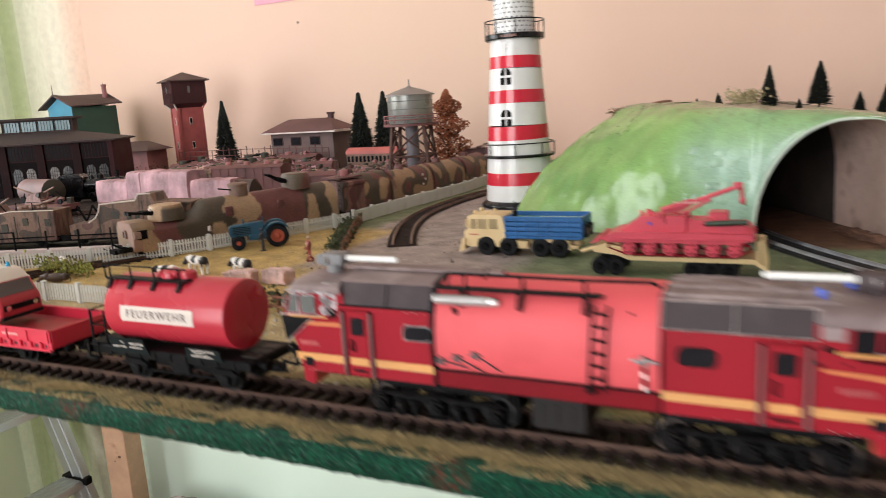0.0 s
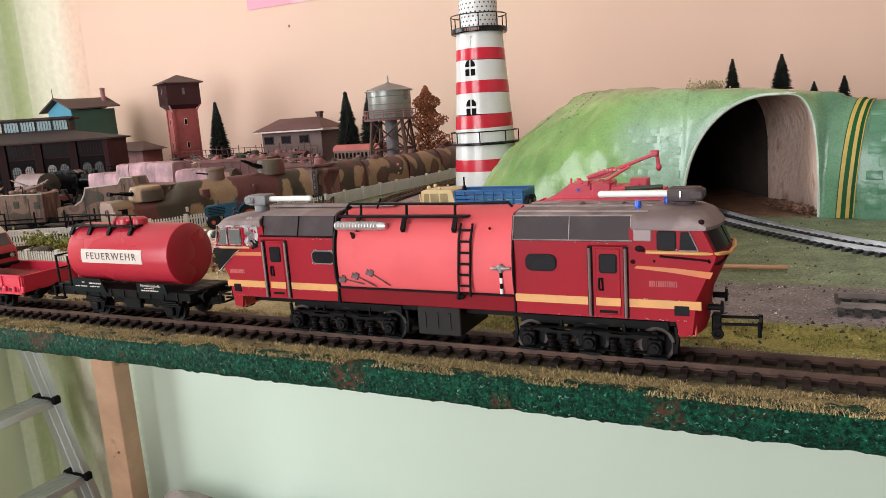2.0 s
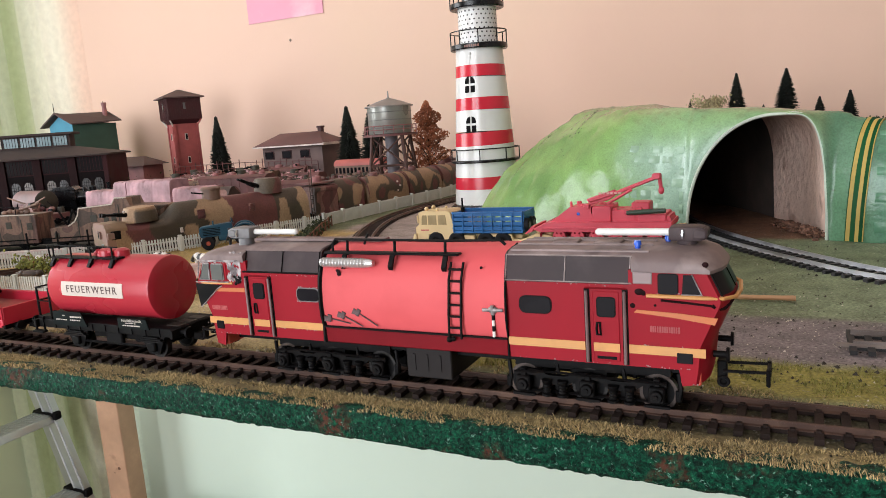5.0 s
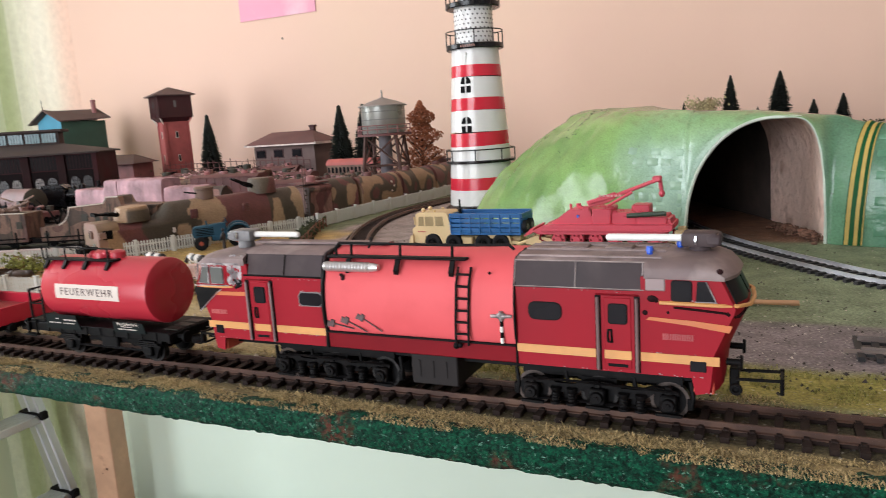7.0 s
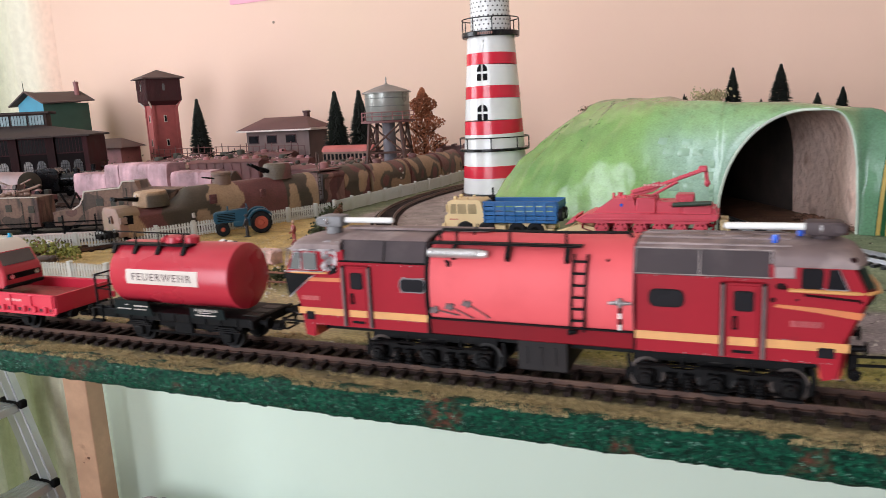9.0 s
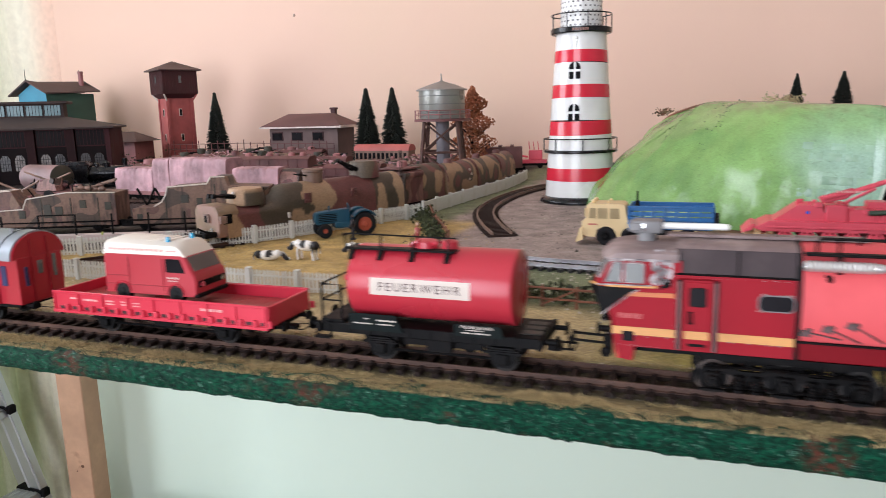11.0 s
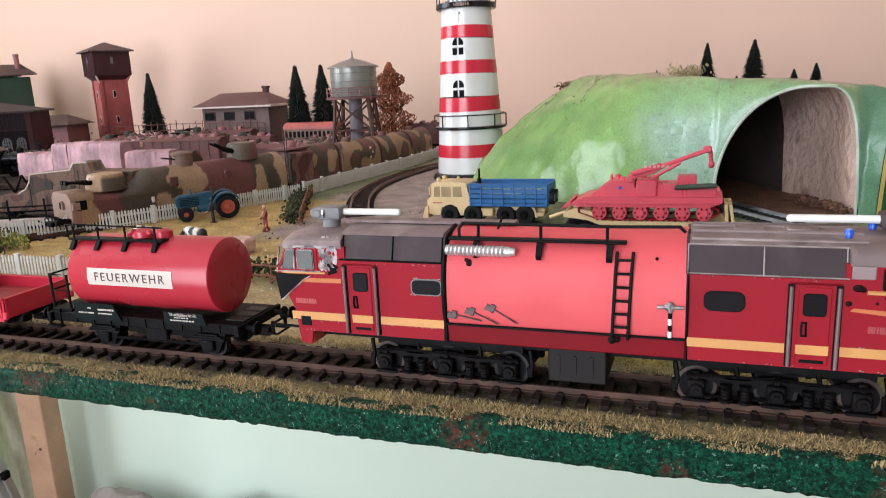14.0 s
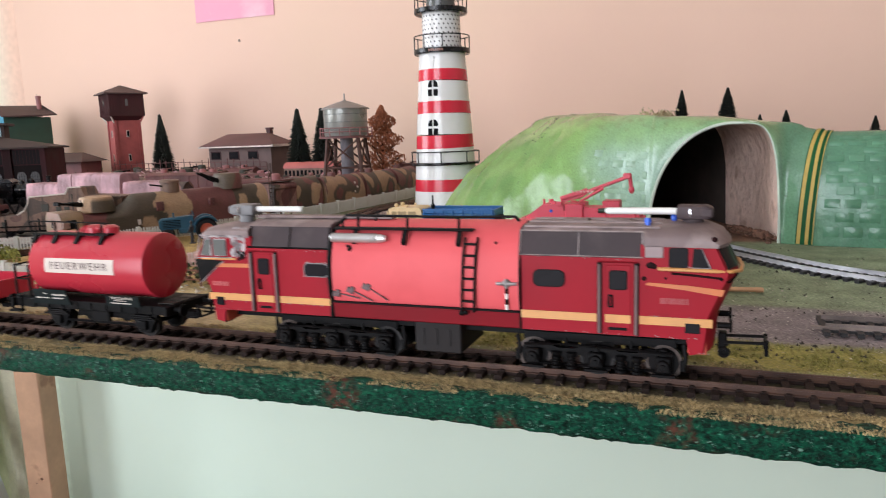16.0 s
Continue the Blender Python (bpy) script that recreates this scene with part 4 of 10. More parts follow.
def build_hill():
    t = thing("tunnel_hill", "green painted papier-mache hill with an arched tunnel mouth", "hill", (0, 0, 0))
    K = 30
    vs, cols, fs = [], [], []
    for i in range(HS_N):
        for k in range(K + 1):
            p = HS.point(i, k / K)
            vs.append(tuple(p / 1000)), cols.append((*hill_colour(p), 1))
    for i in range(HS_N - 1):
        for k in range(K):
            a = i * (K + 1) + k
            fs.append((a, a + 1, a + K + 2, a + K + 1))
    # flat top, in strips towards the wall
    m = len(vs)
    top = [Vector(vs[i * (K + 1) + K]) for i in range(HS_N)]
    cut = max(range(HS_N), key=lambda i: -top[i].x)
    for i in range(HS_N):
        a = top[i]
        b = Vector((max(a.x, -0.03), 1.392, 0.090)) if i <= cut else Vector((0.05, 1.392, 0.090))
        for k in range(1, 9):
            p = a.lerp(b, k / 8)
            zp = min(0.095, max(0.062, 0.094 - 0.2 * (p.x + 0.03)))
            p.z = a.z + (zp - a.z) * soft(k / 8, 0, 0.6) + 0.003 * noise.noise(p * 25)
            vs.append(tuple(p))
            cols.append((*(Vector((0.045, 0.07, 0.03)).lerp(hill_colour(p * 1000), 1 - soft(k + 1.5 * noise.noise(p * 40), 0.6, 2.2))), 1))
    for i in range(HS_N - 1):
        for k in range(8):
            a = i * (K + 1) + K if k == 0 else m + i * 8 + k - 1
            b = (i + 1) * (K + 1) + K if k == 0 else m + (i + 1) * 8 + k - 1
            fs.append((a, m + i * 8 + k, m + (i + 1) * 8 + k, b))
    me = bpy.data.meshes.new("hill_shell")
    me.from_pydata(vs, [], fs)
    me.polygons.foreach_set("use_smooth", [True] * len(fs))
    at = me.color_attributes.new("zone", "FLOAT_COLOR", "POINT")
    at.data.foreach_set("color", np.array(cols, dtype=np.float32).ravel())
    me.materials.append(attr_mat("glossy_hill_paint", 0.24, 0.42, 120, 0.08, 0.5, (0.05, 0.045, 0.03), 0.3, 0.0016))
    sh = new("hill_shell", me)
    sh.parent = t
    # tunnel lining
    bm = B()
    path = smooth_path([(28, 581), (22, 612), (6, 650), (-18, 700), (-50, 760), (-92, 830), (-140, 900)], 8)
    rings = []
    for i, p in enumerate(path):
        d = (path[min(i + 1, len(path) - 1)] - path[max(i - 1, 0)]).normalized()
        if i < 6:
            d = Vector((0, 1)).lerp(d, i / 6).normalized()
        nr = Vector((d.y, -d.x))
        ring = []
        xs = [-20.9 + 98 * j / 40 for j in range(41)]
        for x in xs:
            h = arch_z(x) if 0 < (x + 20.9) < 98 else 0
            q = p + nr * (x - 28)
            o = 1.6 * noise.noise(Vector((q.x / 16, q.y / 16, h / 16))) * min(1, i / 2) + 0.7 * noise.noise(Vector((q.x / 5, q.y / 5, h / 5))) * min(1, i / 2)
            ring.append(Vector((q.x + nr.x * o * (1 if x > 28 else -1), q.y, max(-2, h + o * 0.6 - 0.3))))
        rings.append([bm.verts.new(q) for q in ring])
    # plaster on the east side near the mouth; elsewhere the shade is coloured in
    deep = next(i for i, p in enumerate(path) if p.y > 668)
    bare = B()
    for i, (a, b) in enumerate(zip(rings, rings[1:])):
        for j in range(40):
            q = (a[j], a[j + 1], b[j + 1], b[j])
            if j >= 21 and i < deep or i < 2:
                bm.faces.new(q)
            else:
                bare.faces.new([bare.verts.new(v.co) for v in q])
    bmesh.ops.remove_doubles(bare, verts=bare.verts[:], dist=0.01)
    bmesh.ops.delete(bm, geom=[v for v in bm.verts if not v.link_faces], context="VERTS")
    part("tunnel_shell", bare, mat("shaded_tunnel_shell", (0.085, 0.06, 0.05), 0.9, var=0.38, scale=30, bump=0.5), t, "inside of the tunnel with its shade in the dark colour")
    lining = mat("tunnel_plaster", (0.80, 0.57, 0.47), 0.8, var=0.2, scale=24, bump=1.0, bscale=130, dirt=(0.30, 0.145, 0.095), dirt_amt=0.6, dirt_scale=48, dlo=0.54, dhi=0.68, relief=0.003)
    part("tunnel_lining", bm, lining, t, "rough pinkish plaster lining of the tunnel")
    # rim of the arch
    bm = B()
    rim = [(x, 580 - 0.2, arch_z(x)) for x in [-20.8 + 97.6 * j / 60 for j in range(61)]]
    rim = [(rim[0][0], rim[0][1], -1)] + rim + [(rim[-1][0], rim[-1][1], -1)]
    tube(bm, rim, 1.2, 6)
    part("arch_rim", bm, mat("pale_arch_rim", (0.55, 0.63, 0.53), 0.4, var=0.2, scale=60), t)
    # rubble along the foot of the lining
    bm = B()
    rnd = random.Random(5)
    for k in range(230):
        u = rnd.random()
        x, y = 72 - 26 * u + rnd.gauss(0, 4), 586 + 62 * u + rnd.gauss(0, 4)
        r = rnd.uniform(0.8, 3.0) * (1.3 if rnd.random() < 0.1 else 0.8)
        v = ball(bm, (x, y, rnd.uniform(0, 6) * (1 - u * 0.3)), r, (1, rnd.uniform(.6, 1.2), rnd.uniform(.5, .8)), 6)
        turn(bm, v, (x, y, 0), "Z", rnd.uniform(0, 180))
    tagged(part("rubble", bm, mat("brown_rubble", (0.26, 0.13, 0.085), 0.9, var=0.3, scale=80, bump=0.5, island=0.4), t, "brown crumbled rubble at the foot of the lining"), kind="stuff")
    # ribbons over the face
    rib = {"ribbon_yellow": mat("yellow_ribbon", (0.56, 0.39, 0.09), 0.5, var=0.1, scale=60, dirt=(0.25, 0.15, 0.04), dirt_amt=0.5, dirt_scale=60), "ribbon_green": mat("dark_green_ribbon", (0.007, 0.075, 0.022), 0.6, spec=0.15, var=0.15, scale=60)}

    def face_point(x, f, out):
        js = [i for i in range(HS_N) if HS.s[i].y < 625]
        j = min(js, key=lambda i: abs(HS.s[i].x - x))
        p = HS.point(j, f, out)
        p.x += (x - HS.s[j].x)
        return p
    for name, x0, x1 in (("ribbon_green", 87.9, 88.5), ("ribbon_yellow", 88.5, 91.1), ("ribbon_green", 91.1, 93.9), ("ribbon_yellow", 93.9, 96.3), ("ribbon_green", 96.3, 98.6), ("ribbon_yellow", 98.6, 99.2)):
        bm = B()
        rg = []
        for k in range(19):
            f = 0.003 + 1.0 * min(0.995, k / 18)
            lean = 6.0 * f
            a, b = face_point(x0, f, 1.5), face_point(x1, f, 1.5)
            c, d = face_point(x1, f, -1.7), face_point(x0, f, -1.7)
            rg.append([(q.x + lean, q.y, q.z) for q in (a, b, c, d)])
        loft(bm, rg)
        part(name, bm, rib[name], t)
    # embossed stone courses beside the ribbons and beside the portal
    stone = mat("teal_stone_paint", (0.105, 0.26, 0.155), 0.3, var=0.14, scale=60, bump=0.5, bscale=300, dirt=(0.085, 0.215, 0.125), dirt_amt=0.3, dirt_scale=110, rand=0.08)
    stone_l = mat("pale_green_stone_paint", (0.285, 0.44, 0.31), 0.3, var=0.14, scale=60, bump=0.5, bscale=300, rand=0.06)
    rnd = random.Random(8)
    line = [i for i in range(HS_N) if HS.s[i].y < 680 and HS.s[i].x > -140]

    def on_face(x, f, out):
        i = next((i for i in line[:-1] if HS.s[i].x >= x >= HS.s[i + 1].x), line[0])
        a, b = HS.s[i], HS.s[i + 1]
        return HS.point(i, f, out).lerp(HS.point(i + 1, f, out), (a.x - x) / max(0.01, a.x - b.x))
    for xa, xb, ms, w0, fmax, df in ((104, 260, stone, 15, 0.74, 0.078), (-76, -24, stone_l, 12.0, 0.47, 0.066)):
        f, row = 0.03, 0
        while f < fmax:
            x = xa + (row % 2) * w0 * 0.5
            while x < xb - 4:
                w = min(w0 * rnd.uniform(0.8, 1.15), xb - x)
                fade = 1.0 if xa > 0 else min(1.0, max(0.0, (x + 84) / 36)) * (1 - 0.75 * f / fmax)
                if rnd.random() < 0.25 + 0.72 * fade:
                    o = 0.12 + rnd.uniform(0.1, 0.32) * fade
                    bm, g = B(), []
                    for j, v in enumerate((0.06, 0.2, 0.8, 0.94)):
                        g.append([bm.verts.new(on_face(x + w * u, f + df * v, -o if j in (1, 2) and i in (1, 2) else 0.7)) for i, u in enumerate((0.04, 0.14, 0.86, 0.96))])
                    for j in range(3):
                        for i in range(3):
                            bm.faces.new((g[j][i], g[j][i + 1], g[j + 1][i + 1], g[j + 1][i]))
                    bmesh.ops.recalc_face_normals(bm, faces=bm.faces[:])
                    if g[1][1].link_faces[0].normal.y > 0:
                        bmesh.ops.reverse_faces(bm, faces=bm.faces[:])
                    part("stone", bm, ms, sh)
                x += w
            f += df
            row += 1
    bm = B()
    tube(bm, [tuple(q) for q in smooth_path([(-213, 950, 50), (-209, 950, 68), (-196, 950, 88), (-174, 950, 99), (-148, 950, 106), (-130, 950, 107)], 6)], 1.4, 6)
    part("raw_edge", bm, M["rust_wood"], t, "brown raw edge of the back slope")
    # loose crumbs on the slope
    bm = B()
    for k in range(1700):
        i = rnd.randrange(HS_N)
        p0 = HS.s[i]
        if not (-275 < p0.x < -90 and p0.y < 900) or noise.noise(Vector((p0.x / 30, p0.y / 30, 2))) < 0.05:
            continue
        f = min(1, max(0.05, rnd.gauss(0.70, 0.13)))
        p = HS.point(i, f, 0.2)
        ball(bm, p, rnd.uniform(0.4, 1.1), (1, 1, 0.7), 6)
    tagged(part("crumbs", bm, mat("dark_crumbs", (0.04, 0.05, 0.025), 0.9), t, "dark scatter crumbs on the slope"), kind="stuff")
    return t


M["rust_wood"] = mat("rusty_brown_wood", (0.24, 0.09, 0.05), 0.7, var=0.2, scale=120)
build_hill()

# ---- lighthouse ----


M["hole"] = mat("black_opening", (0.006, 0.006, 0.007), 0.8, var=0.1, spec=0.1)


def build_lighthouse():
    t = thing("lighthouse", "red and white banded tin lighthouse with black galleries", "lighthouse", (-280, 800, 0))

    def rad(z):
        return 39.5 - (z - 6) * (12.0 / 180)
    bm = B()
    lathe(bm, [(45, -1), (45.4, 1.0), (45, 3.2), (43, 5.0), (39, 7.2)], seg=48)
    part("base_ring", bm, M["gloss_black"], t, "black base ring")
    cuts = [(7, 25, "w"), (25, 39, "r"), (39, 58, "w"), (58, 76, "w"), (76, 91.5, "r"), (91.5, 116, "w"), (116, 130, "r"), (130, 154, "w"), (154, 167, "r"), (167, 186, "w")]
    for z0, z1, c in cuts:
        bm = B()
        e = 0.15 if c == "r" else 0
        w = 48
        rg = []
        for k in range(3):
            z = z0 + (z1 - z0) * k / 2
            rg.append([((rad(z) + e) * math.cos(2 * math.pi * i / w), (rad(z) + e) * math.sin(2 * math.pi * i / w), z + (0.8 * math.sin(2 * math.pi * i / w * 1 + z0) if 57 < z0 < 167 and k != 1 else 0)) for i in range(w)])
        loft(bm, rg)
        part("red_band" if c == "r" else "white_band", bm, M["lh_red"] if c == "r" else M["lh_white"], t)
    # windows: four dark lights round a white cross
    ang = radians(-93)
    for zc in (100.5, 145.5):
        win = None
        for side in (-1, 1):
            for lo, hi, archtop in ((zc - 9, zc - 1.4, False), (zc + 1.2, zc + 9, True)):
                pts = []
                u0, u1 = side * 1.1, side * 6.2
                if archtop:
                    pts = [(u0, lo), (u1, lo), (u1, lo + 2.5), (side * 5.2, lo + 5), (side * 3.2, lo + 7.2), (u0, lo + 7.8)]
                else:
                    pts = [(u0, lo), (u1, lo), (u1, hi), (u0, hi)]
                bm = B()
                v = [[], []]
                for k, o in enumerate((0.75, -0.8)):
                    for u, z in pts:
                        a = ang + u / rad(z)
                        v[k].append(bm.verts.new(((rad(z) + o) * math.cos(a), (rad(z) + o) * math.sin(a), z)))
                fs = [bm.faces.new(v[0]), bm.faces.new(v[1][::-1])]
                for i in range(len(pts)):
                    j = (i + 1) % len(pts)
                    fs.append(bm.faces.new((v[0][i], v[1][i], v[1][j], v[0][j])))
                bmesh.ops.recalc_face_normals(bm, faces=fs)
                part("window_pane", bm, M["hole"], t, "black window light")

    def gallery(z, r, rail, posts, rin, plaque=False, deep=4.5):
        bm = B()
        lathe(bm, [(rin, z - deep), (r - 1, z - deep), (r, z - deep + 1), (r, z + 1), (r - 0.8, z + 1.6), (rin, z + 1.6)], seg=48, closed=True)
        g = part("gallery", bm, M["gloss_black"], t, "black gallery ring")
        bm = B()
        ring = [((r - 0.6) * math.cos(2 * math.pi * i / 40), (r - 0.6) * math.sin(2 * math.pi * i / 40), z + rail) for i in range(41)]
        tube(bm, ring, 0.7, 6)
        for i in range(posts):
            a = 2 * math.pi * (i + 0.3) / posts
            cy(bm, ((r - 0.6) * math.cos(a), (r - 0.6) * math.sin(a), z), ((r - 0.6) * math.cos(a), (r - 0.6) * math.sin(a), z + rail), 0.7, seg=6)
        part("handrail", bm, M["gloss_black"], g)
        if plaque:
            bm = B()
            bars(bm, -9, 9, -r - 0.1, z - 3, 2.6, 7, 3)
            part("worn_lettering", bm, mat("worn_brown_print", (0.25, 0.11, 0.08), 0.5, var=0.2), g, at=mm(0, 0, 0, 9))
    gallery(57.5, 41.5, 14, 8, 35, deep=1.6)
    gallery(190, 33.5, 16, 9, 24, True)
    gallery(236, 31.5, 15, 9, 20)
    bm = B()
    lathe(bm, [(23, 188), (22.4, 232)], seg=40)
    dr = part("lantern_drum", bm, M["lh_white"], t, "white perforated drum")
    bm = B()
    for j in range(8):
        for i in range(26):
            a = 2 * math.pi * (i + 0.5 * (j % 2)) / 26
            z = 194 + j * 4.9
            r = 22.95 - 0.0136 * (z - 188)
            d = Vector((math.cos(a), math.sin(a), 0))
            cy(bm, d * (r - 0.3) + Vector((0, 0, z)), d * (r + 0.12) + Vector((0, 0, z)), 1.05, seg=7)
    part("perforations", bm, M["ink"], dr, "dark punched holes")
    bm = B()
    lathe(bm, [(17, 236), (17, 275)], seg=32)
    part("lantern_room", bm, M["glass_pale"], t)
    bm = B()
    lathe(bm, [(25, 275), (24, 279), (12, 294), (3, 301), (1, 308)], seg=32)
    part("lantern_roof", bm, M["lh_red"], t)
    bm = B()
    a = ang + 0.05
    d = Vector((math.cos(a), math.sin(a), 0))
    for z, r in ((180, 1.6), (176, 1.1)):
        ball(bm, d * (rad(z) + 0.4) + Vector((0, 0, z)), r, seg=8)
    cy(bm, d * (rad(176) + 0.2) + Vector((0, 0, 176)), d * (rad(168) + 0.2) + Vector((-1, 0, 168)), 0.7, 0.3, 6)
    part("paint_drip", bm, M["lh_white"], t)
    return t


build_lighthouse()

# ---- the red train on the main track ----
RAIL_TOP = 4.2
M["ink_brown"] = mat("worn_brown_ink", (0.10, 0.055, 0.055), 0.6, var=0.15)


def wheelset(name_parent, x, r, y=8.2, rim=None):
    bm = B()
    for s in (-1, 1):
        cy(bm, (x, s * (y - 1.4), r), (x, s * (y + 1.4), r), r - 0.35, seg=22)
        cy(bm, (x, s * (y + 1.4), r), (x, s * (y + 1.7), r), r * 0.35, seg=12)
    cy(bm, (x, -y, r), (x, y, r), 1.2, seg=8)
    w = part("wheelset", bm, M["black"], name_parent)
    bm = B()
    for s in (-1, 1):
        rr = [(r - 1.0, -1.5), (r, -1.5), (r + 0.1, 1.5), (r - 1.0, 1.55)]
        rings = []
        for k in range(24):
            a = 2 * math.pi * k / 24
            rings.append([(x + q * math.cos(a), s * (y + o), r + q * math.sin(a)) for q, o in rr])
        vs = [[bm.verts.new(p) for p in rg] for rg in rings]
        for k in range(24):
            a, b = vs[k], vs[(k + 1) % 24]
            for j in range(4):
                bm.faces.new((a[j], a[(j + 1) % 4], b[(j + 1) % 4], b[j]))
    bmesh.ops.recalc_face_normals(bm, faces=bm.faces[:])
    part("wheel_rim", bm, rim or M["wheel_dark"], w)
    return w


M["wheel_dark"] = mat("dark_wheel_steel", (0.014, 0.011, 0.010), 0.55, 0.3, var=0.3, scale=160)
M["wheel"] = mat("worn_wheel_steel", (0.065, 0.047, 0.04), 0.5, 0.5, var=0.3, scale=160)


M["bogie"] = mat("dusty_black_bogie", (0.0042, 0.0037, 0.004), 0.5, var=0.25, scale=240, dirt=(0.016, 0.011, 0.010), dirt_amt=0.4, dirt_scale=170, spec=0.1)


def bogie3(t, xc, gap=23.0):
    """Three-axle bogie: open side frames, horn guides, axle boxes, coil springs and brake gear."""
    bm = B()
    bx(bm, xc - 27, xc + 27, -10.0, 10.0, 11.5, 14.5), bx(bm, xc - 6, xc + 6, -10.4, 10.4, 6.5, 12)
    b = part("bogie", bm, M["black"], t, "black three-axle bogie")
    for s in (-1, 1):
        y0, y1 = sorted((s * 11.0, s * 12.6))
        bm = B()
        pts = [(xc - 26, 8.6), (xc - 19, 9.2), (xc - 15, 6.4), (xc - 7, 6.4), (xc - 4, 9.0), (xc + 4, 9.0), (xc + 7, 6.4), (xc + 15, 6.4), (xc + 19, 9.2), (xc + 26, 8.6), (xc + 26, 10.2), (xc + 18, 11.4), (xc + 14, 9.6), (xc + 8, 9.6), (xc + 4, 11.2), (xc - 4, 11.2), (xc - 8, 9.6), (xc - 14, 9.6), (xc - 18, 11.4), (xc - 26, 10.2)]
        pr(bm, pts, "y", y0, y1)
        side = part("side_frame", bm, M["bogie"], b)
        for k in (-1, 0, 1):
            xx = xc + k * gap
            bm = B()
            bx(bm, xx - 2.7, xx + 2.7, *sorted((s * 12.0, s * 14.4)), 3.4, 9.2, 0.6)
            cy(bm, (xx, s * 14.2, 6.2), (xx, s * 15.4, 6.2), 2.3, 1.8, 14), cy(bm, (xx, s * 15.3, 6.2), (xx, s * 15.8, 6.2), 0.9, 0.7, 8)
            bx(bm, xx - 1.1, xx + 1.1, *sorted((s * 11.8, s * 13.4)), 9, 11.8, 0.3)
            bx(bm, xx - 4.2, xx + 4.2, *sorted((s * 12.0, s * 13.4)), 1.6, 2.6, 0.2)
            part("axle_box", bm, M["bogie"], side)
        for k in (-0.62, -0.38, 0.38, 0.62):
            xx = xc + k * gap
            bm = B()
            lathe(bm, [(2.0, 2.6), (2.0, 3.4)] + [(1.3 + 0.25 * (j % 2), 3.6 + j * 0.5) for j in range(8)] + [(1.8, 7.6), (1.8, 8.4)], (xx, s * 13.4, 0), 12)
            part("coil_spring", bm, M["bogie"], side)
        for k in (-1.28, -0.5, 0.5, 1.28):
            bm = B()
            xx = xc + k * gap
            tube(bm, [(xx, s * 9.6, 13), (xx + 0.8, s * 10.2, 8), (xx, s * 10.0, 3.6)], 0.8, 6), bx(bm, xx - 1.0, xx + 1.0, *sorted((s * 8.2, s * 10.6)), 3.4, 7.4, 0.3)
            part("brake_shoe", bm, M["bogie"], side)
        bm = B()
        tube(bm, [(xc - 26, s * 14, 10.6), (xc - 12, s * 14.6, 11.6), (xc + 8, s * 14.6, 11.2), (xc + 26, s * 14, 10.6)], 0.45, 5), tube(bm, [(xc - 26, s * 11.4, 3.2), (xc + 26, s * 11.4, 3.2)], 0.5, 5)
        part("brake_pipe", bm, M["bogie"], side)
    for k in (-1, 0, 1):
        wheelset(b, xc + k * gap, 6.2, 8.6, M["wheel"] if k * xc > 0 or k * xc < 0 and xc > 0 else M["wheel_dark"])
    return b


def rounded_rect(x0, x1, z0, z1, r, n=4):
    pts = []
    for cx, cz, a0 in ((x1 - r, z1 - r, 0), (x0 + r, z1 - r, 90), (x0 + r, z0 + r, 180), (x1 - r, z0 + r, 270)):
        for k in range(n + 1):
            a = radians(a0 + 90 * k / n)
            pts.append((cx + r * math.cos(a), cz + r * math.sin(a)))
    return pts


def side_window(t, x0, x1, z0, z1, y, r=1.2, glass=None, frame=None, d=0.45, e=0.4):
    bm = B()
    pr(bm, rounded_rect(x0 - e, x1 + e, z0 - e, z1 + e, r + e * 0.7), "y", y - d * 0.6, y + 0.3)
    w = part("window_frame", bm, frame or M["black"], t)
    bm = B()
    pr(bm, rounded_rect(x0, x1, z0, z1, r), "y", y - d, y + 0.3)
    part("window_pane", bm, glass or M["glass"], w)
    return w


M["upper_stripe"] = mat("faded_orange_stripe", (0.55, 0.155, 0.045), 0.5, var=0.08, scale=120)
M["worn_edge"] = mat("worn_pale_edge", (0.33, 0.27, 0.26), 0.5, var=0.25, scale=260)
M["roof_ridge"] = mat("dusty_pale_ridge", (0.30, 0.23, 0.225), 0.55, var=0.25, scale=140, dirt=(0.12, 0.085, 0.08), dirt_amt=0.6, dirt_scale=120)
M["rail_grey"] = mat("dull_handrail", (0.19, 0.13, 0.13), 0.45, 0.3, var=0.15)
M["glue"] = mat("grey_glue", (0.46, 0.41, 0.42), 0.45, var=0.3, scale=300, bump=0.5, bscale=900, dirt=(0.06, 0.04, 0.045), dirt_amt=0.8, dirt_scale=260, dlo=0.48, dhi=0.6)


def squash(t, z0, f, fy=1.0):
    """Lower everything above a height, keeping what is below."""
    def low(z):
        return z if z <= z0 else z0 + (z - z0) * f
    done = set()
    for ob in t.children_recursive:
        base = ob.matrix_basis.translation.z * 1000
        ob.matrix_basis.translation.z = low(base) / 1000
        if ob.data.name in done or ob.matrix_basis.to_euler().x > 0.5:
            continue
        done.add(ob.data.name)
        turned = abs(ob.matrix_basis.to_euler().y) > 0.05
        for v in ob.data.vertices:
            if not turned:
                v.co.z = (low(base + v.co.z * 1000) - low(base)) / 1000
            v.co.y *= fy


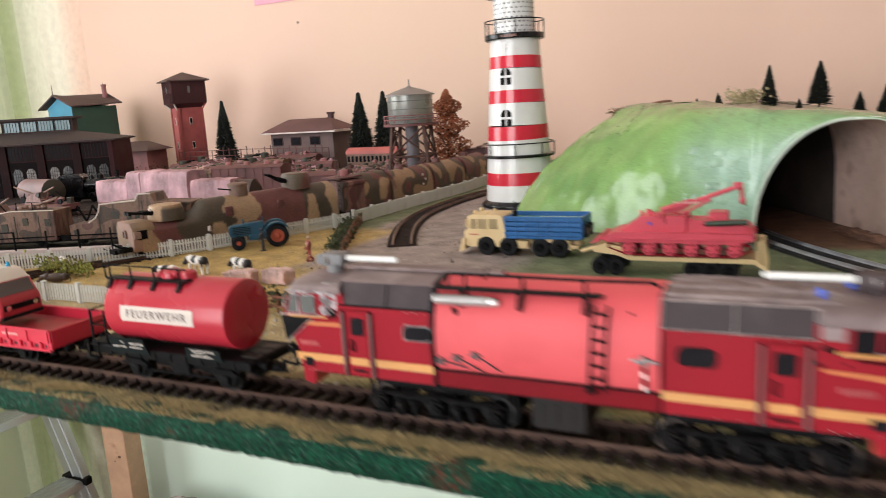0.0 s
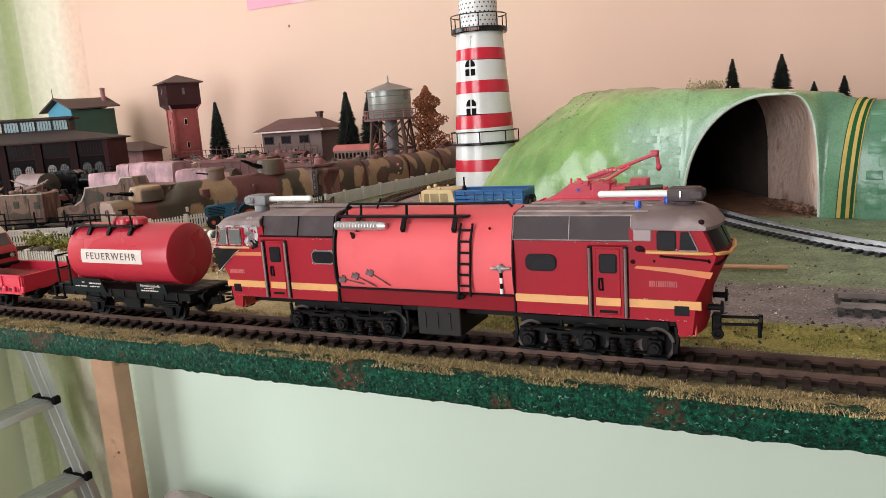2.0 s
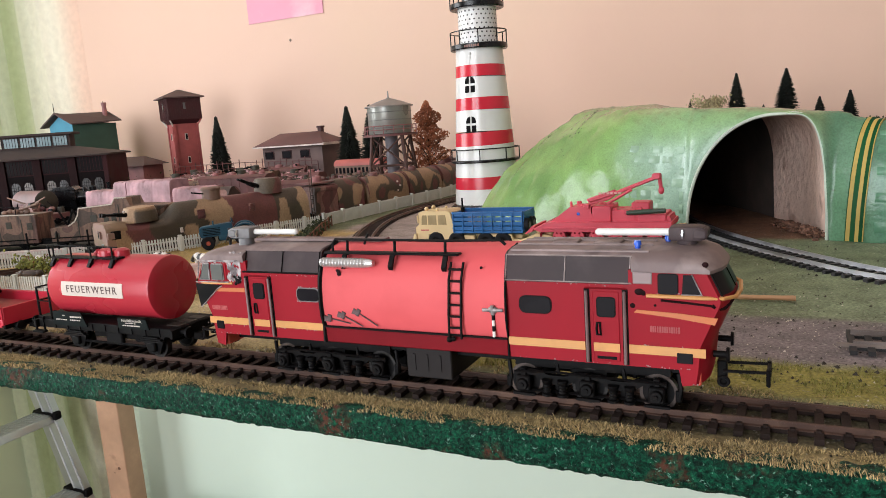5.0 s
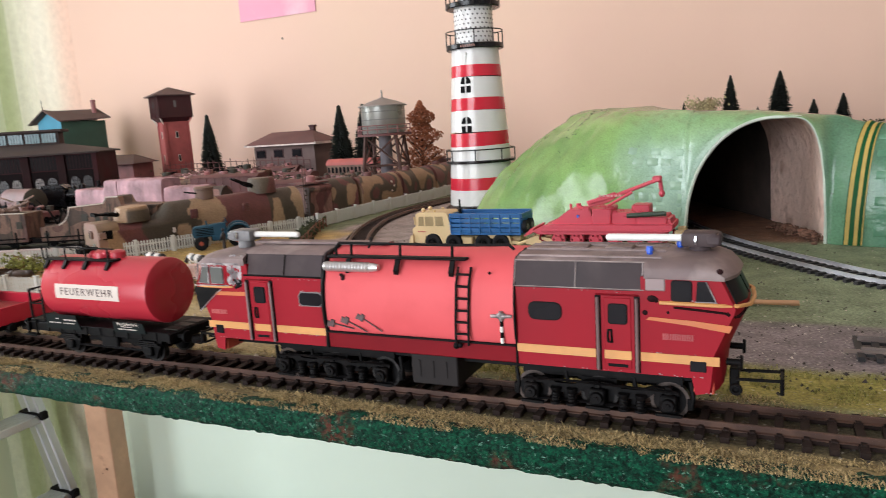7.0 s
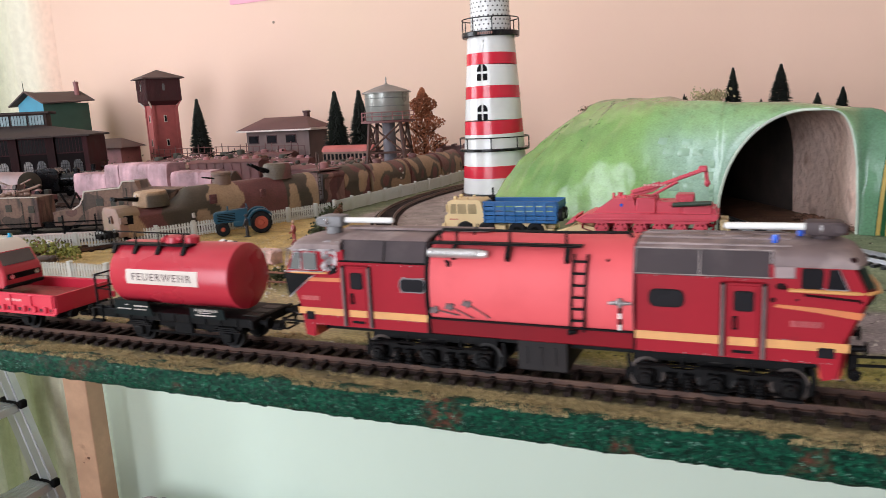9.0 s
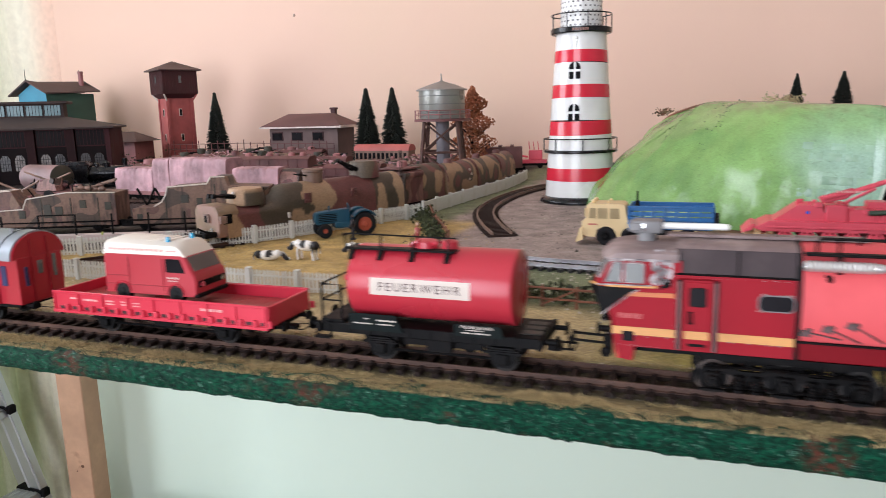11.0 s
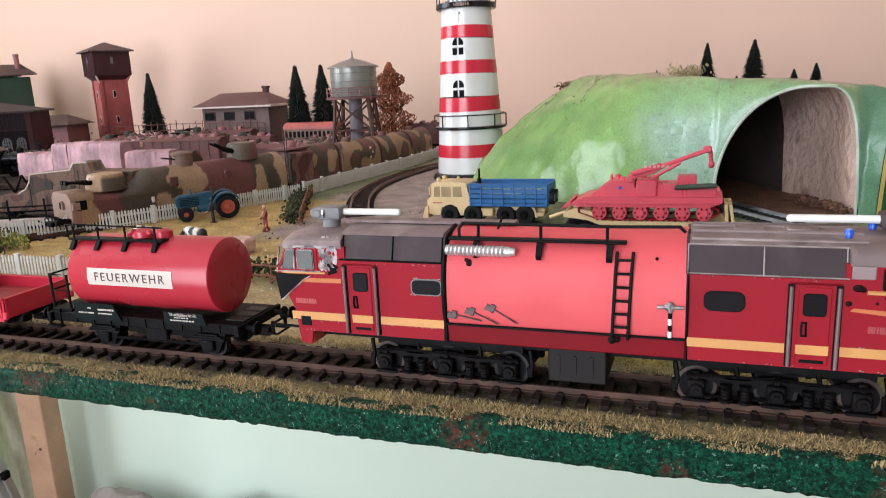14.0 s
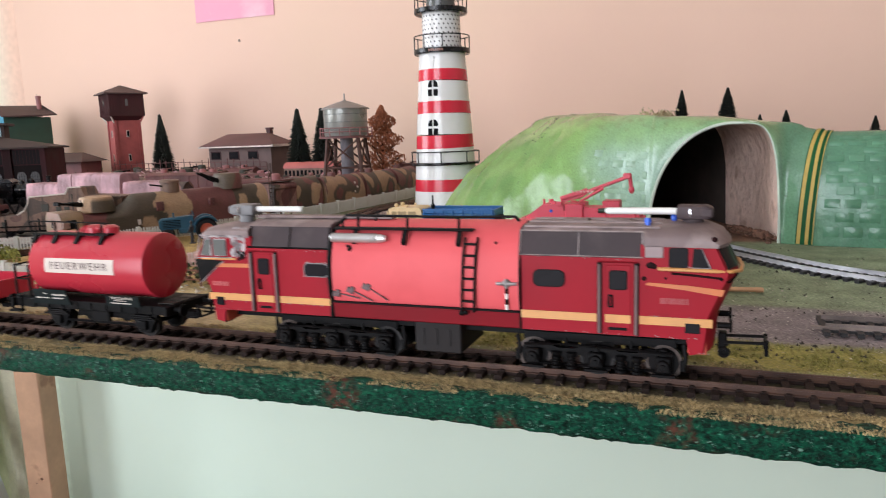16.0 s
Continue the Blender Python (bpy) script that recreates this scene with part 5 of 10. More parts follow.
def sink(t, d=2.8, z0=7.0, z1=12.5):
    """Set the bodies lower on their wheels."""
    for ob in t.children_recursive:
        if ob.matrix_basis.to_euler().x > 0.5:
            ob.matrix_basis.translation.z -= d / 1000
            continue
        for v in ob.data.vertices:
            z = v.co.z * 1000
            v.co.z -= d / 1000 * min(1.0, max(0.0, (z - z0) / (z1 - z0)))


def build_loco():
    t = thing("diesel_locomotive", "red fire-fighting diesel locomotive with a salmon water tank amidships", "locomotive", (-69, TRAIN_Y, RAIL_TOP))
    # cab ends: outlines across the width
    def cab(sgn, x_in, label):
        def ring(y):
            ay = abs(y) / 17.0
            cut = 3.4 * max(0.0, ay - 0.45) ** 1.5 / 0.41
            f = lambda x: sgn * (x - cut - 1.0)
            return [(sgn * x_in, y, 17), (f(97.5), y, 17), (f(98.5), y, 11.6), (f(102.6), y, 12.4), (f(103.2), y, 17), (f(104.0), y, 25), (f(109.6), y, 39.4), (f(110.0), y, 41), (f(105.6), y, 51.2), (sgn * x_in, y, 51.2)]
        bm = B()
        loft(bm, [ring(y) for y in (-17, -15.5, -12, -6, 0, 6, 12, 15.5, 17)])
        return bm
    body_r = part("cab", cab(1, 78, ""), M["red"], t, "red driving cab with ochre stripes")
    body_l = part("cab", cab(-1, 78, ""), M["red"], t, "red driving cab with a blackened, chipped nose")
    bm = B()
    pr(bm, [(-17, 17), (-17, 46), (17, 46), (17, 17)], "x", 36, 78)
    sec_r = part("side_section", bm, M["red"], t)
    bm = B()
    pr(bm, [(-17, 17), (-17, 46), (17, 46), (17, 17)], "x", -78, -41)
    sec_l = part("side_section", bm, M["red"], t)
    # roofs
    crown = [(-14.3, 55.4), (-12.6, 56.4), (-8, 57.1), (0, 57.4), (8, 57.1), (12.6, 56.4), (14.3, 55.4)]
    bm = B()
    pr(bm, [(-16.9, 46.05)] + crown + [(16.9, 46.05)], "x", 35.6, 79)
    rf = part("roof_panel", bm, M["panel"], t, "grey sloping roof panels")
    bm = B()
    for s in (-1, 1):
        for pts, r in [([(x, s * 17.0, 46.2), (x, s * 14.45, 55.4)], 0.2) for x in (36.2, 57, 78.4)] + [([(36, s * 16.95, 46.4), (79, s * 16.95, 46.4)], 0.25), ([(36, s * 14.4, 55.5), (79, s * 14.4, 55.5)], 0.3)]:
            bm = B()
            tube(bm, pts, r, 4)
            part("seam", bm, M["worn_edge"], rf)
    bm = B()
    pr(bm, [(-14.5, 55.5), (-12.7, 56.6), (-8, 57.3), (0, 57.7), (8, 57.3), (12.7, 56.6), (14.5, 55.5)], "x", 36.5, 79)
    rt = part("roof_top", bm, M["roof"], t, "dusty grey-brown roof")
    for y, w, h in ((-12.2, 0.5, 57.3), (-4.2, 0.7, 58.1), (4.2, 0.7, 58.1), (12.2, 0.5, 57.3)):
        bm = B()
        bx(bm, 37, 84, y - w, y + w, h - 1.2, h, 0.25)
        part("roof_ridge", bm, M["roof_ridge"], rt)
    for x in (49, 64):
        bm = B()
        bx(bm, x, x + 9, -3.2, 3.2, 57.3, 58.5, 0.4)
        part("roof_hatch", bm, M["roof"], rt)
    bm = B()
    pr(bm, [(-16.9, 46.05)] + crown + [(16.9, 46.05)], "x", -80, -41.2)
    rl = part("roof_panel", bm, M["panel"], t, "grey sloping roof panels")
    for pts, r in [([(x, -17.0, 46.2), (x, -14.45, 55.4)], 0.3) for x in (-79, -60, -42)] + [([(-80, -16.95, 46.3), (-41.4, -16.95, 46.3)], 0.45)]:
        bm = B()
        tube(bm, pts, r, 4)
        part("seam", bm, M["black"], rl)
    bm = B()
    pr(bm, [(-14.5, 55.5), (-12.7, 56.6), (-8, 57.3), (0, 57.7), (8, 57.3), (12.7, 56.6), (14.5, 55.5)], "x", -80, -42)
    pr(bm, [(-3.2, 57.9), (-2.6, 58.9), (2.6, 58.9), (3.2, 57.9)], "x", -84, -20)
    part("roof_top", bm, M["roof"], t, "dusty grey-brown roof with a raised duct")

    def cab_roof(sgn):
        def ring(y, up):
            ay = abs(y) / 16.8
            cut = 3.2 * max(0.0, ay - 0.4) ** 1.5 / 0.41
            f = lambda x: sgn * (x - cut)
            return [(sgn * 79, y, 50.6), (f(106.4), y, 50.4), (f(106.6), y, 51.6), (f(103.8), y, 53.2 + up * (0.55 if sgn > 0 else 0.3)), (f(99), y, 53.6 + up * (1 if sgn > 0 else 0.45)), (sgn * 79, y, 53.6 + up * (1 if sgn > 0 else 0.6))]
        bm = B()
        loft(bm, [ring(y, u) for y, u in ((-17.3, 0.0), (-16.5, 1.3), (-14.8, 2.6), (-11, 3.4), (-5, 3.9), (0, 4.1), (5, 3.9), (11, 3.4), (14.8, 2.6), (16.5, 1.3), (17.3, 0.0))])
        return bm
    part("cab_roof", cab_roof(1), M["roof"], t, "dusty grey-brown cab roof")
    part("cab_roof", cab_roof(-1), M["roof"], t, "chipped grey cab roof with glue marks")
    # water tank amidships
    shell = [(-16.6, 23.4), (-17.7, 28), (-18.0, 34), (-17.7, 40), (-16.9, 45), (-15.2, 49.8), (-12.2, 53.6), (-8, 56.2), (-3, 57.4)]
    bm = B()
    pr(bm, shell + [(-y, z) for y, z in shell[::-1]], "x", -41, 36, 0.0)
    tk = part("water_tank", bm, M["tank_red"], t, "smooth salmon-red curved water tank")
    bm = B()
    bx(bm, -41, 36, -17.2, 17.2, 17, 23.2, 0.4)
    part("belt", bm, M["red_dark"], t, "dark red belt under the tank")
    bm = B()
    tube(bm, [(-41, -17.4, 23.4), (36, -17.4, 23.4)], 0.5, 6)
    for x in (-41.2, 36.2):
        pts = [(x, y - 0.2 if y < 0 else y + 0.2, z + 0.2) for y, z in shell]
        tube(bm, [(x, -17.3, 17)] + pts, 0.45 if x > 0 else 0.9, 5)
    part("black_edging", bm, M["black"], tk, "black edging line")
    # ochre stripes
    for a, b in ((36.3, 63.4), (77.8, 101.2), (-101.0, -79.4), (-65.5, -41.5)):
        bm = B()
        bx(bm, a, b, -17.22, -16.9, 21.4, 24.4)
        part("ochre_stripe", bm, M["yellow"], t, "ochre waist stripe")
    for pts in ([(79.6, 36.2), (92, 34.9), (103.9, 33.0), (104.8, 35.4), (93, 36.6), (80.5, 37.2)], [(-100.5, 35.8), (-99, 38.2), (-80, 38.6), (-80, 36.8), (-95, 36.6)]):
        bm = B()
        pr(bm, pts, "y", -17.2, -16.9)
        part("upper_stripe", bm, M["upper_stripe"], t)
    bm = B()
    tube(bm, [(83.6, -17.2, 42.4), (101, -17.3, 42.2), (106.2, -16.0, 42.0), (109.4, -11, 41.6), (110.2, 0, 41.4), (109.4, 11, 41.6), (105.6, 16.6, 42)], 0.7, 6)
    part("belt_moulding", bm, M["yellow"], t, "thin ochre belt moulding")
    bm = B()
    tube(bm, [(-86, -17.2, 40.6), (-101, -17.3, 40.4), (-106.2, -16.0, 40.2), (-109.4, -11, 40)], 0.5, 6)
    part("belt_moulding", bm, M["yellow"], t, "thin ochre belt moulding")
    bm = B()
    tube(bm, [(88, -17.15, 40.9), (96, -17.2, 40.3), (103.0, -17.0, 39.6)], 0.42, 5)
    tube(bm, [(103.0, -17.0, 39.8), (104.6, -16.0, 38.4), (106.4, -13.6, 38.2), (107.8, -11, 39.6), (108.8, -8, 41)], 0.75, 5)
    ball(bm, (81.4, -17.0, 43.6), 1.2, (1.3, .3, 1), 8), ball(bm, (82.6, -17.0, 43.2), 0.8, (1, .3, 1.2), 8), ball(bm, (79.2, -17.0, 38.6), 0.9, (1, .3, 1), 8), ball(bm, (86.2, -17.0, 39), 0.5, (1, .4, 1), 6), ball(bm, (100, -17, 34.6), 0.5, (1, .4, 1.6), 6)
    SC = mat("scorched_plastic", (0.02, 0.006, 0.007), 0.7, var=0.3, scale=300, spec=0.1)
    part("scorch_crack", bm, SC, t, "dark scorched crack and spots by the cab")
    bm = B()
    ball(bm, (101.2, -16.8, 53.5), 1.0, (1, .6, 1), 8), ball(bm, (74, -17.0, 31.5), 0.5, (1, .4, 1), 6)
    part("scorch_spot", bm, SC, t)
    bm = B()
    ball(bm, (-32.5, -16.5, 46.6), 1.0, (1, .3, 1.6), 8), ball(bm, (-33.4, -16.3, 47.8), 0.7, (1, .3, 1), 8), ball(bm, (27.2, -16.3, 50.6), 0.6, (1, .6, 1), 6)
    part("scorch_spot", bm, SC, t, "dark scorched spots on the tank")
    # windows and doors on both sides
    for s in (1,):
        side_window(sec_r, 41.2, 52.0, 34.4, 40.4, -17, 2.2)
        side_window(sec_l, -53.0, -42.6, 34.2, 39.6, -17, 1.8, M["glass"], M["grey_gun"], e=0.45)
        side_window(body_r, 87.4, 93.0, 43.4, 50.0, -17, 0.7, e=0.3)
        bm = B()
        pr(bm, [(94.4, 43.4), (100.0, 43.4), (97.2, 50.0), (94.8, 50.0)], "y", -17.45, -16.7)
        w = part("window_pane", bm, M["glass"], body_r)
        bm = B()
        tube(bm, [(94.2, -17.3, 43.2), (100.2, -17.3, 43.2), (97.3, -17.3, 50.2)], 0.25, 5)
        part("window_frame", bm, M["silver"], w)
    # front windscreen of the sound cab, wrapped round the curved nose
    def front_strip(sgn, ya, yb, z0, z1, out):
        bm = B()
        rings = []
        for k in range(7):
            y = ya + (yb - ya) * k / 6
            cut = 3.4 * max(0.0, abs(y) / 17.0 - 0.45) ** 1.5 / 0.41
            fx = lambda z: 109.0 - cut - 4.4 * (z - 41.0) / 10.2
            rings.append([(sgn * (fx(z0) + out), y, z0), (sgn * (fx(z1) + out), y, z1), (sgn * (fx(z1) - 0.8), y, z1), (sgn * (fx(z0) - 0.8), y, z0)])
        loft(bm, rings)
        return bm
    for ya, yb in ((-15.2, -1.0), (1.0, 15.2)):
        w = part("windscreen", front_strip(1, ya, yb, 42.9, 50.0, 0.3), M["glass"], body_r)
        part("windscreen", front_strip(-1, ya, yb, 42.9, 50.0, 0.3), M["glass_pale"], body_l)
        part("screen_frame", front_strip(1, ya - 0.5, ya, 42.6, 50.2, 0.4), M["black"], w)
    bm = B()
    bx(bm, 79.4, 85.4, -17.3, -16.8, 46.4, 51.0, 0.3)
    part("filler_plate", bm, mat("pinkish_grey_plate", (0.30, 0.22, 0.22), 0.5, var=0.12, scale=120), body_r, "pinkish grey plate beside the cab window")
    # broken-looking cab: pale windows in white frames, black nose
    bm = B()
    pr(bm, [(-103.6, 42.2), (-98.6, 42.2), (-98.2, 49.4), (-101.0, 49.4)], "y", -17.4, -16.7)
    w = part("window_pane", bm, M["glass_pale"], body_l)
    bm = B()
    tube(bm, [(-103.8, -17.35, 42.0), (-98.4, -17.35, 42.0), (-98.0, -17.35, 49.6), (-101.1, -17.35, 49.6), (-103.8, -17.35, 42.0)], 0.3, 5)
    part("window_frame", bm, M["glue"], w)
    for x0, x1 in ((-96.8, -90.6),):
        side_window(body_l, x0, x1, 42.2, 49.4, -17, 0.6, M["glass_pale"], M["glue"], 0.7, e=0.3)
    bm = B()
    bx(bm, -90.0, -88.9, -17.3, -16.9, 41.6, 49.8, 0.15)
    part("window_pillar", bm, M["red"], body_l)
    bm = B()
    pr(bm, [(-105.2, 29.0), (-95.0, 38.0), (-92.4, 39.6), (-106.8, 40.0)], "y", -17.25, -14.5)
    pr(bm, [(-109.9, 39.8), (-106.2, 30.6), (-105.6, 30.6), (-109.0, 39.8)], "y", -13, 13)
    bk = part("black_patch", bm, M["black"], body_l, "blackened patch on the nose")
    bm = B()
    tube(bm, [(-105.0, -17.2, 28.6), (-94.6, -17.3, 37.8), (-92.0, -17.3, 39.4)], 0.22, 4)
    tube(bm, [(-107, -16.6, 40.6), (-101, -17.3, 40.9), (-88, -17.35, 41.2)], 0.3, 5)
    part("chipped_edge", bm, M["glue"], bk, "thin pale chipped edge")
    rnd = random.Random(4)
    bm = B()
    for k in range(170):
        z = rnd.uniform(42, 54.5)
        ball(bm, (rnd.uniform(-88, -81) + (z - 48) * 0.1, -17.05 + max(0, (z - 51.5) * 0.4), z), rnd.uniform(0.3, 0.8), (1, 0.4, 1.5), 6)
    for k in range(46):
        ball(bm, (rnd.uniform(-103.5, -82), rnd.uniform(-17.2, -16.2), rnd.uniform(50.0, 51.4)), rnd.uniform(0.25, 0.55), (1.8, 0.6, 0.7), 6)
    tube(bm, [(-82, -17.3, 51.2), (-100, -17.2, 51.0), (-104.2, -15.2, 50.8)], 0.4, 5), tube(bm, [(-104.6, -16.0, 50.4), (-106.4, -15.6, 43)], 0.35, 5)
    part("glue_lump", bm, M["glue"], body_l, "lumpy silver glue at the roof joint")
    bm = B()
    for k in range(16):
        ball(bm, (rnd.uniform(-84.5, -81.5), rnd.uniform(-17.7, -17.0), rnd.uniform(40.5, 44)), rnd.uniform(0.3, 0.75), (1, 0.5, 1.3), 6)
    part("dark_lump", bm, M["black"], body_l)
    # chipped paint along edges and door frames
    for par, lines, n in ((body_l, [((-103, 17.4), (-79, 17.4)), ((-79.2, 18), (-79.2, 45)), ((-104, 26), (-106, 33)), ((-103, 21.2), (-80, 21.2)), ((-103.6, 42), (-90, 41.8)), ((-103.4, 49.8), (-88, 49.8))], 120), (sec_l, [((-78.4, 17.6), (-78.4, 44)), ((-66.4, 17.6), (-66.4, 44)), ((-78, 44.4), (-42, 45.4)), ((-53.6, 33.8), (-42, 33.8)), ((-66, 21.2), (-42, 21.2)), ((-53.6, 40.2), (-42, 40.2))], 110), (sec_r, [((37, 45.6), (78, 45.6)), ((64.2, 18), (64.2, 44)), ((37, 17.4), (78, 17.4))], 36), (body_r, [((79, 17.4), (97, 17.4)), ((86.8, 43), (93.6, 43)), ((97, 12.5), (101, 12.5)), ((80, 24.6), (101, 24.6))], 40)):
        bm = B()
        for k in range(n):
            (xa, za), (xb, zb) = rnd.choice(lines)
            f = rnd.random()
            ball(bm, (xa + (xb - xa) * f + rnd.gauss(0, 0.15), -17.08, za + (zb - za) * f + rnd.gauss(0, 0.15)), rnd.uniform(0.07, 0.18), (rnd.uniform(0.8, 2.4), 0.4, rnd.uniform(0.8, 1.6)), 5)
        tagged(part("paint_chips", bm, M["worn_edge"], par, "pale chips along the paint edges"), kind="stuff")
    for x0, x1, par in ((64.4, 76.8, sec_r), (-78.4, -66.5, sec_l)):
        bm = B()
        bx(bm, x0 + 1.9, x1 - 1.9, -17.3, -16.8, 18.2, 43.4, 0.25)
        d = part("cab_door", bm, M["red"], par, "red cab door with a small window")
        for xx in (x0, x1):
            bm = B()
            bx(bm, xx - 0.9, xx + 0.9, -17.35, -16.9, 17.3, 44.2, 0.1)
            part("door_recess", bm, M["black"], d, "dark recess beside the door")
            bm = B()
            cy(bm, (xx, -17.9, 17.6), (xx, -17.9, 43.6), 0.55, seg=8)
            part("handrail", bm, M["rail_grey"], d, "grey metal handrail")
        bm = B()
        tube(bm, [(x0 - 0.5, -17.3, 44.5), (x1 + 0.5, -17.3, 44.5)], 0.3, 4)
        part("door_header", bm, M["red_dark"], d)
        side_window(d, x0 + 3.6, x1 - 3.4, 34.4, 41.0, -17.25, 0.8)
        bm = B()
        tube(bm, [(x0 + 3.2, -17.6, 27.5), (x0 + 3.0, -17.8, 29.5), (x0 + 3.2, -17.6, 31.8), (x0 + 4.2, -17.6, 31.8), (x0 + 4.4, -17.6, 27.5), (x0 + 3.2, -17.6, 27.5)], 0.35, 5)
        part("door_handle", bm, M["black"], d)
        bm = B()
        bx(bm, x0 + 3.0, x1 - 3.0, -17.5, -17.1, 18.8, 19.8, 0.1)
        part("step_slot", bm, M["black"], d)
        bm = B()
        bx(bm, x0 + 1.9, x1 - 1.9, -17.42, -17.2, 21.4, 24.4)
        part("ochre_stripe", bm, M["yellow"], d)
    bm = B()
    bx(bm, 92.6, 97.4, -17.4, -16.9, 19.2, 22.6, 0.2)
    part("vent", bm, M["glass"], t)
    bm = B()
    bx(bm, -97.5, -93.4, -17.4, -16.9, 19.0, 22.6, 0.2)
    part("vent", bm, M["glass"], t)
    bm = B()
    bars(bm, 84.5, 93.8, -17.02, 29.4, 2.2, 13, 2)
    part("faded_number_marks", bm, mat("faded_marking_east", (0.46, 0.075, 0.08), 0.6, var=0.2), t)
    bm = B()
    bars(bm, -99, -90.5, -17.02, 27.8, 2.0, 13, 5)
    part("faded_number_marks", bm, mat("faded_marking", (0.5, 0.09, 0.09), 0.6, var=0.2), t)
    # ladder, roof rail, walkway
    ld = None
    for x in (14.6, 19.4):
        bm = B()
        tube(bm, [(x - 0.4, -18.9, 22.6), (x, -19.1, 32), (x + 0.5, -18.0, 46), (x + 0.8, -15.6, 52.5)], 0.5, 6)
        st_ = part("stile" if ld else "ladder", bm, M["black"], ld or t, "" if ld else "black side ladder")
        ld = ld or st_
    for k in range(6):
        bm = B()
        z = 27 + k * 4.6
        f = (z - 22.6) / 30
        xo = -0.4 + 1.1 * f
        yo = -19.1 if z < 36 else -19.1 + (z - 36) * 0.11
        tube(bm, [(14.6 + xo, yo, z), (19.4 + xo, yo, z)], 0.5, 6)
        part("rung", bm, M["black"], ld)
    bm = B()
    ball(bm, (14.2, -18.8, 22.2), 1.2, seg=8), ball(bm, (15.8, -18.8, 22.4), 0.9, seg=8)
    part("ladder_foot", bm, M["black"], ld)
    bm = B()
    tube(bm, [(-36.5, -13.4, 54.5), (-36.5, -13.2, 58.6), (-35.4, -12.6, 60.6), (12, -12.4, 60.2), (33.5, -12.4, 60.6), (35.2, -12.4, 58.8)], 0.55, 6)
    for x in (-30, -9, 12):
        cy(bm, (x, -13.2, 54), (x, -12.4, 60.4), 0.55, seg=6)
    tube(bm, [(-24, -10, 58), (-22.6, -9, 62.4)], 0.45, 6)
    part("roof_rail", bm, M["black"], t, "bent black wire roof rail")
    bm = B()
    bx(bm, -40, 18, -15.0, -11.5, 54.6, 55.6, 0.3)
    for x in (-30, -9, 13):
        pr(bm, [(-15.4, 54.6), (-14.6, 54.6), (-16.9, 48.8), (-17.6, 50.4)], "x", x - 0.9, x + 0.9)
    part("walkway", bm, M["black"], t, "black walkway with brackets")
    bm = B()
    prof = [(-40.2, 1.7)] + [(-39.8 + k * 0.7, 2.2 if k % 2 else 1.75) for k in range(29)] + [(-19.4, 1.9), (-16.6, 1.3)]
    loft(bm, [[(x, -16.5 + r * math.cos(2 * math.pi * j / 14), 51.4 + r * math.sin(2 * math.pi * j / 14)) for j in range(14)] for x, r in prof])
    part("suction_hose", bm, mat("silver_hose", (0.66, 0.64, 0.64), 0.3, 0.6, var=0.08, scale=120), t, "ribbed silver suction hose")
    # tools on the tank side
    for k, (x, z, a) in enumerate(((-38.0, 27.4, -10), (-31.6, 29.0, -24), (-24.6, 30.6, -30))):
        tl = B()
        cy(tl, (0, 0, 0), (11.5, 0, 0), 0.45, seg=6)
        bx(tl, -1.0, 1.2, -0.4, 0.4, -2.4, 2.4, 0.3), pr(tl, [(-0.6, -2.2), (-2.6, -3.0), (-2.6, 1.0), (-0.6, 0.8)], "y", -0.25, 0.25)
        ax = part("fire_axe", tl, mat("grey_tool_%d" % k, (0.10, 0.058, 0.06), 0.4, 0.3, var=0.3, scale=500), t, "grey moulded fire axe", at=mm(x, -18.0, z, 0, -a) @ Matrix.Diagonal((0.85, 0.7, 0.62, 1)))
    tl = B()
    ball(tl, (31.4, -18.3, 34.8), 1.9, (1, .5, .8), 8), cy(tl, (27.6, -18.3, 34.6), (35.2, -18.3, 34.8), 0.7, seg=8), cy(tl, (31.4, -18.5, 36.6), (31.4, -18.5, 33), 0.8, seg=8)
    nz = part("hose_nozzle", tl, mat("dull_silver", (0.42, 0.38, 0.38), 0.45, 0.5, var=0.3, scale=500), t, "silver nozzle over a striped handle")
    for k in range(4):
        tl = B()
        cy(tl, (31.4, -18.2, 33 - k * 2.2), (31.4, -18.2, 30.8 - k * 2.2), 0.62, seg=8)
        part("handle_band", tl, M["black"] if k % 2 == 0 else M["white"], nz)
    # water monitors
    for x, sgn, dark in ((-91, 1, False), (94, -1, True)):
        bm = B()
        bx(bm, x - 5.5, x + 5.5, -4.2, 4.2, 58.8, 64.0, 1.1, 2)
        bx(bm, x - 4.2 * sgn - 2.4, x - 4.2 * sgn + 2.4, -4.6, 4.6, 59.4, 63.4, 0.8)
        cy(bm, (x, 0, 53.6), (x, 0, 59.2), 3.4, seg=14)
        g = part("water_monitor", bm, M["panel"] if dark else M["grey_gun"], t, "dark grey water cannon mount" if dark else "light grey water cannon mount")
        bm = B()
        e = x + sgn * (27 if not dark else 29)
        cy(bm, (x + sgn * 5, 0, 61.6), (e, 0, 61.6), 1.35, seg=14)
        ball(bm, (e, 0, 61.6), 1.35, seg=10)
        part("barrel", bm, M["white"], g, "white cannon barrel")
        bm = B()
        tube(bm, [(x - 1, -4.4, 60), (x - 1, -4.9, 61.5), (x - 1, -4.4, 63)], 0.5, 6)
        part("bracket", bm, M["chrome"], g)
    for x, y in ((79.5, -8), (87.5, 3)):
        bm = B()
        cy(bm, (x, y, 56.2), (x, y, 58.4), 1.0, 0.9, 10), cy(bm, (x, y, 58.4), (x, y, 60.0), 1.3, 1.0, 10)
        part("beacon", bm, M["blue_lamp"], t, "blue warning beacon")
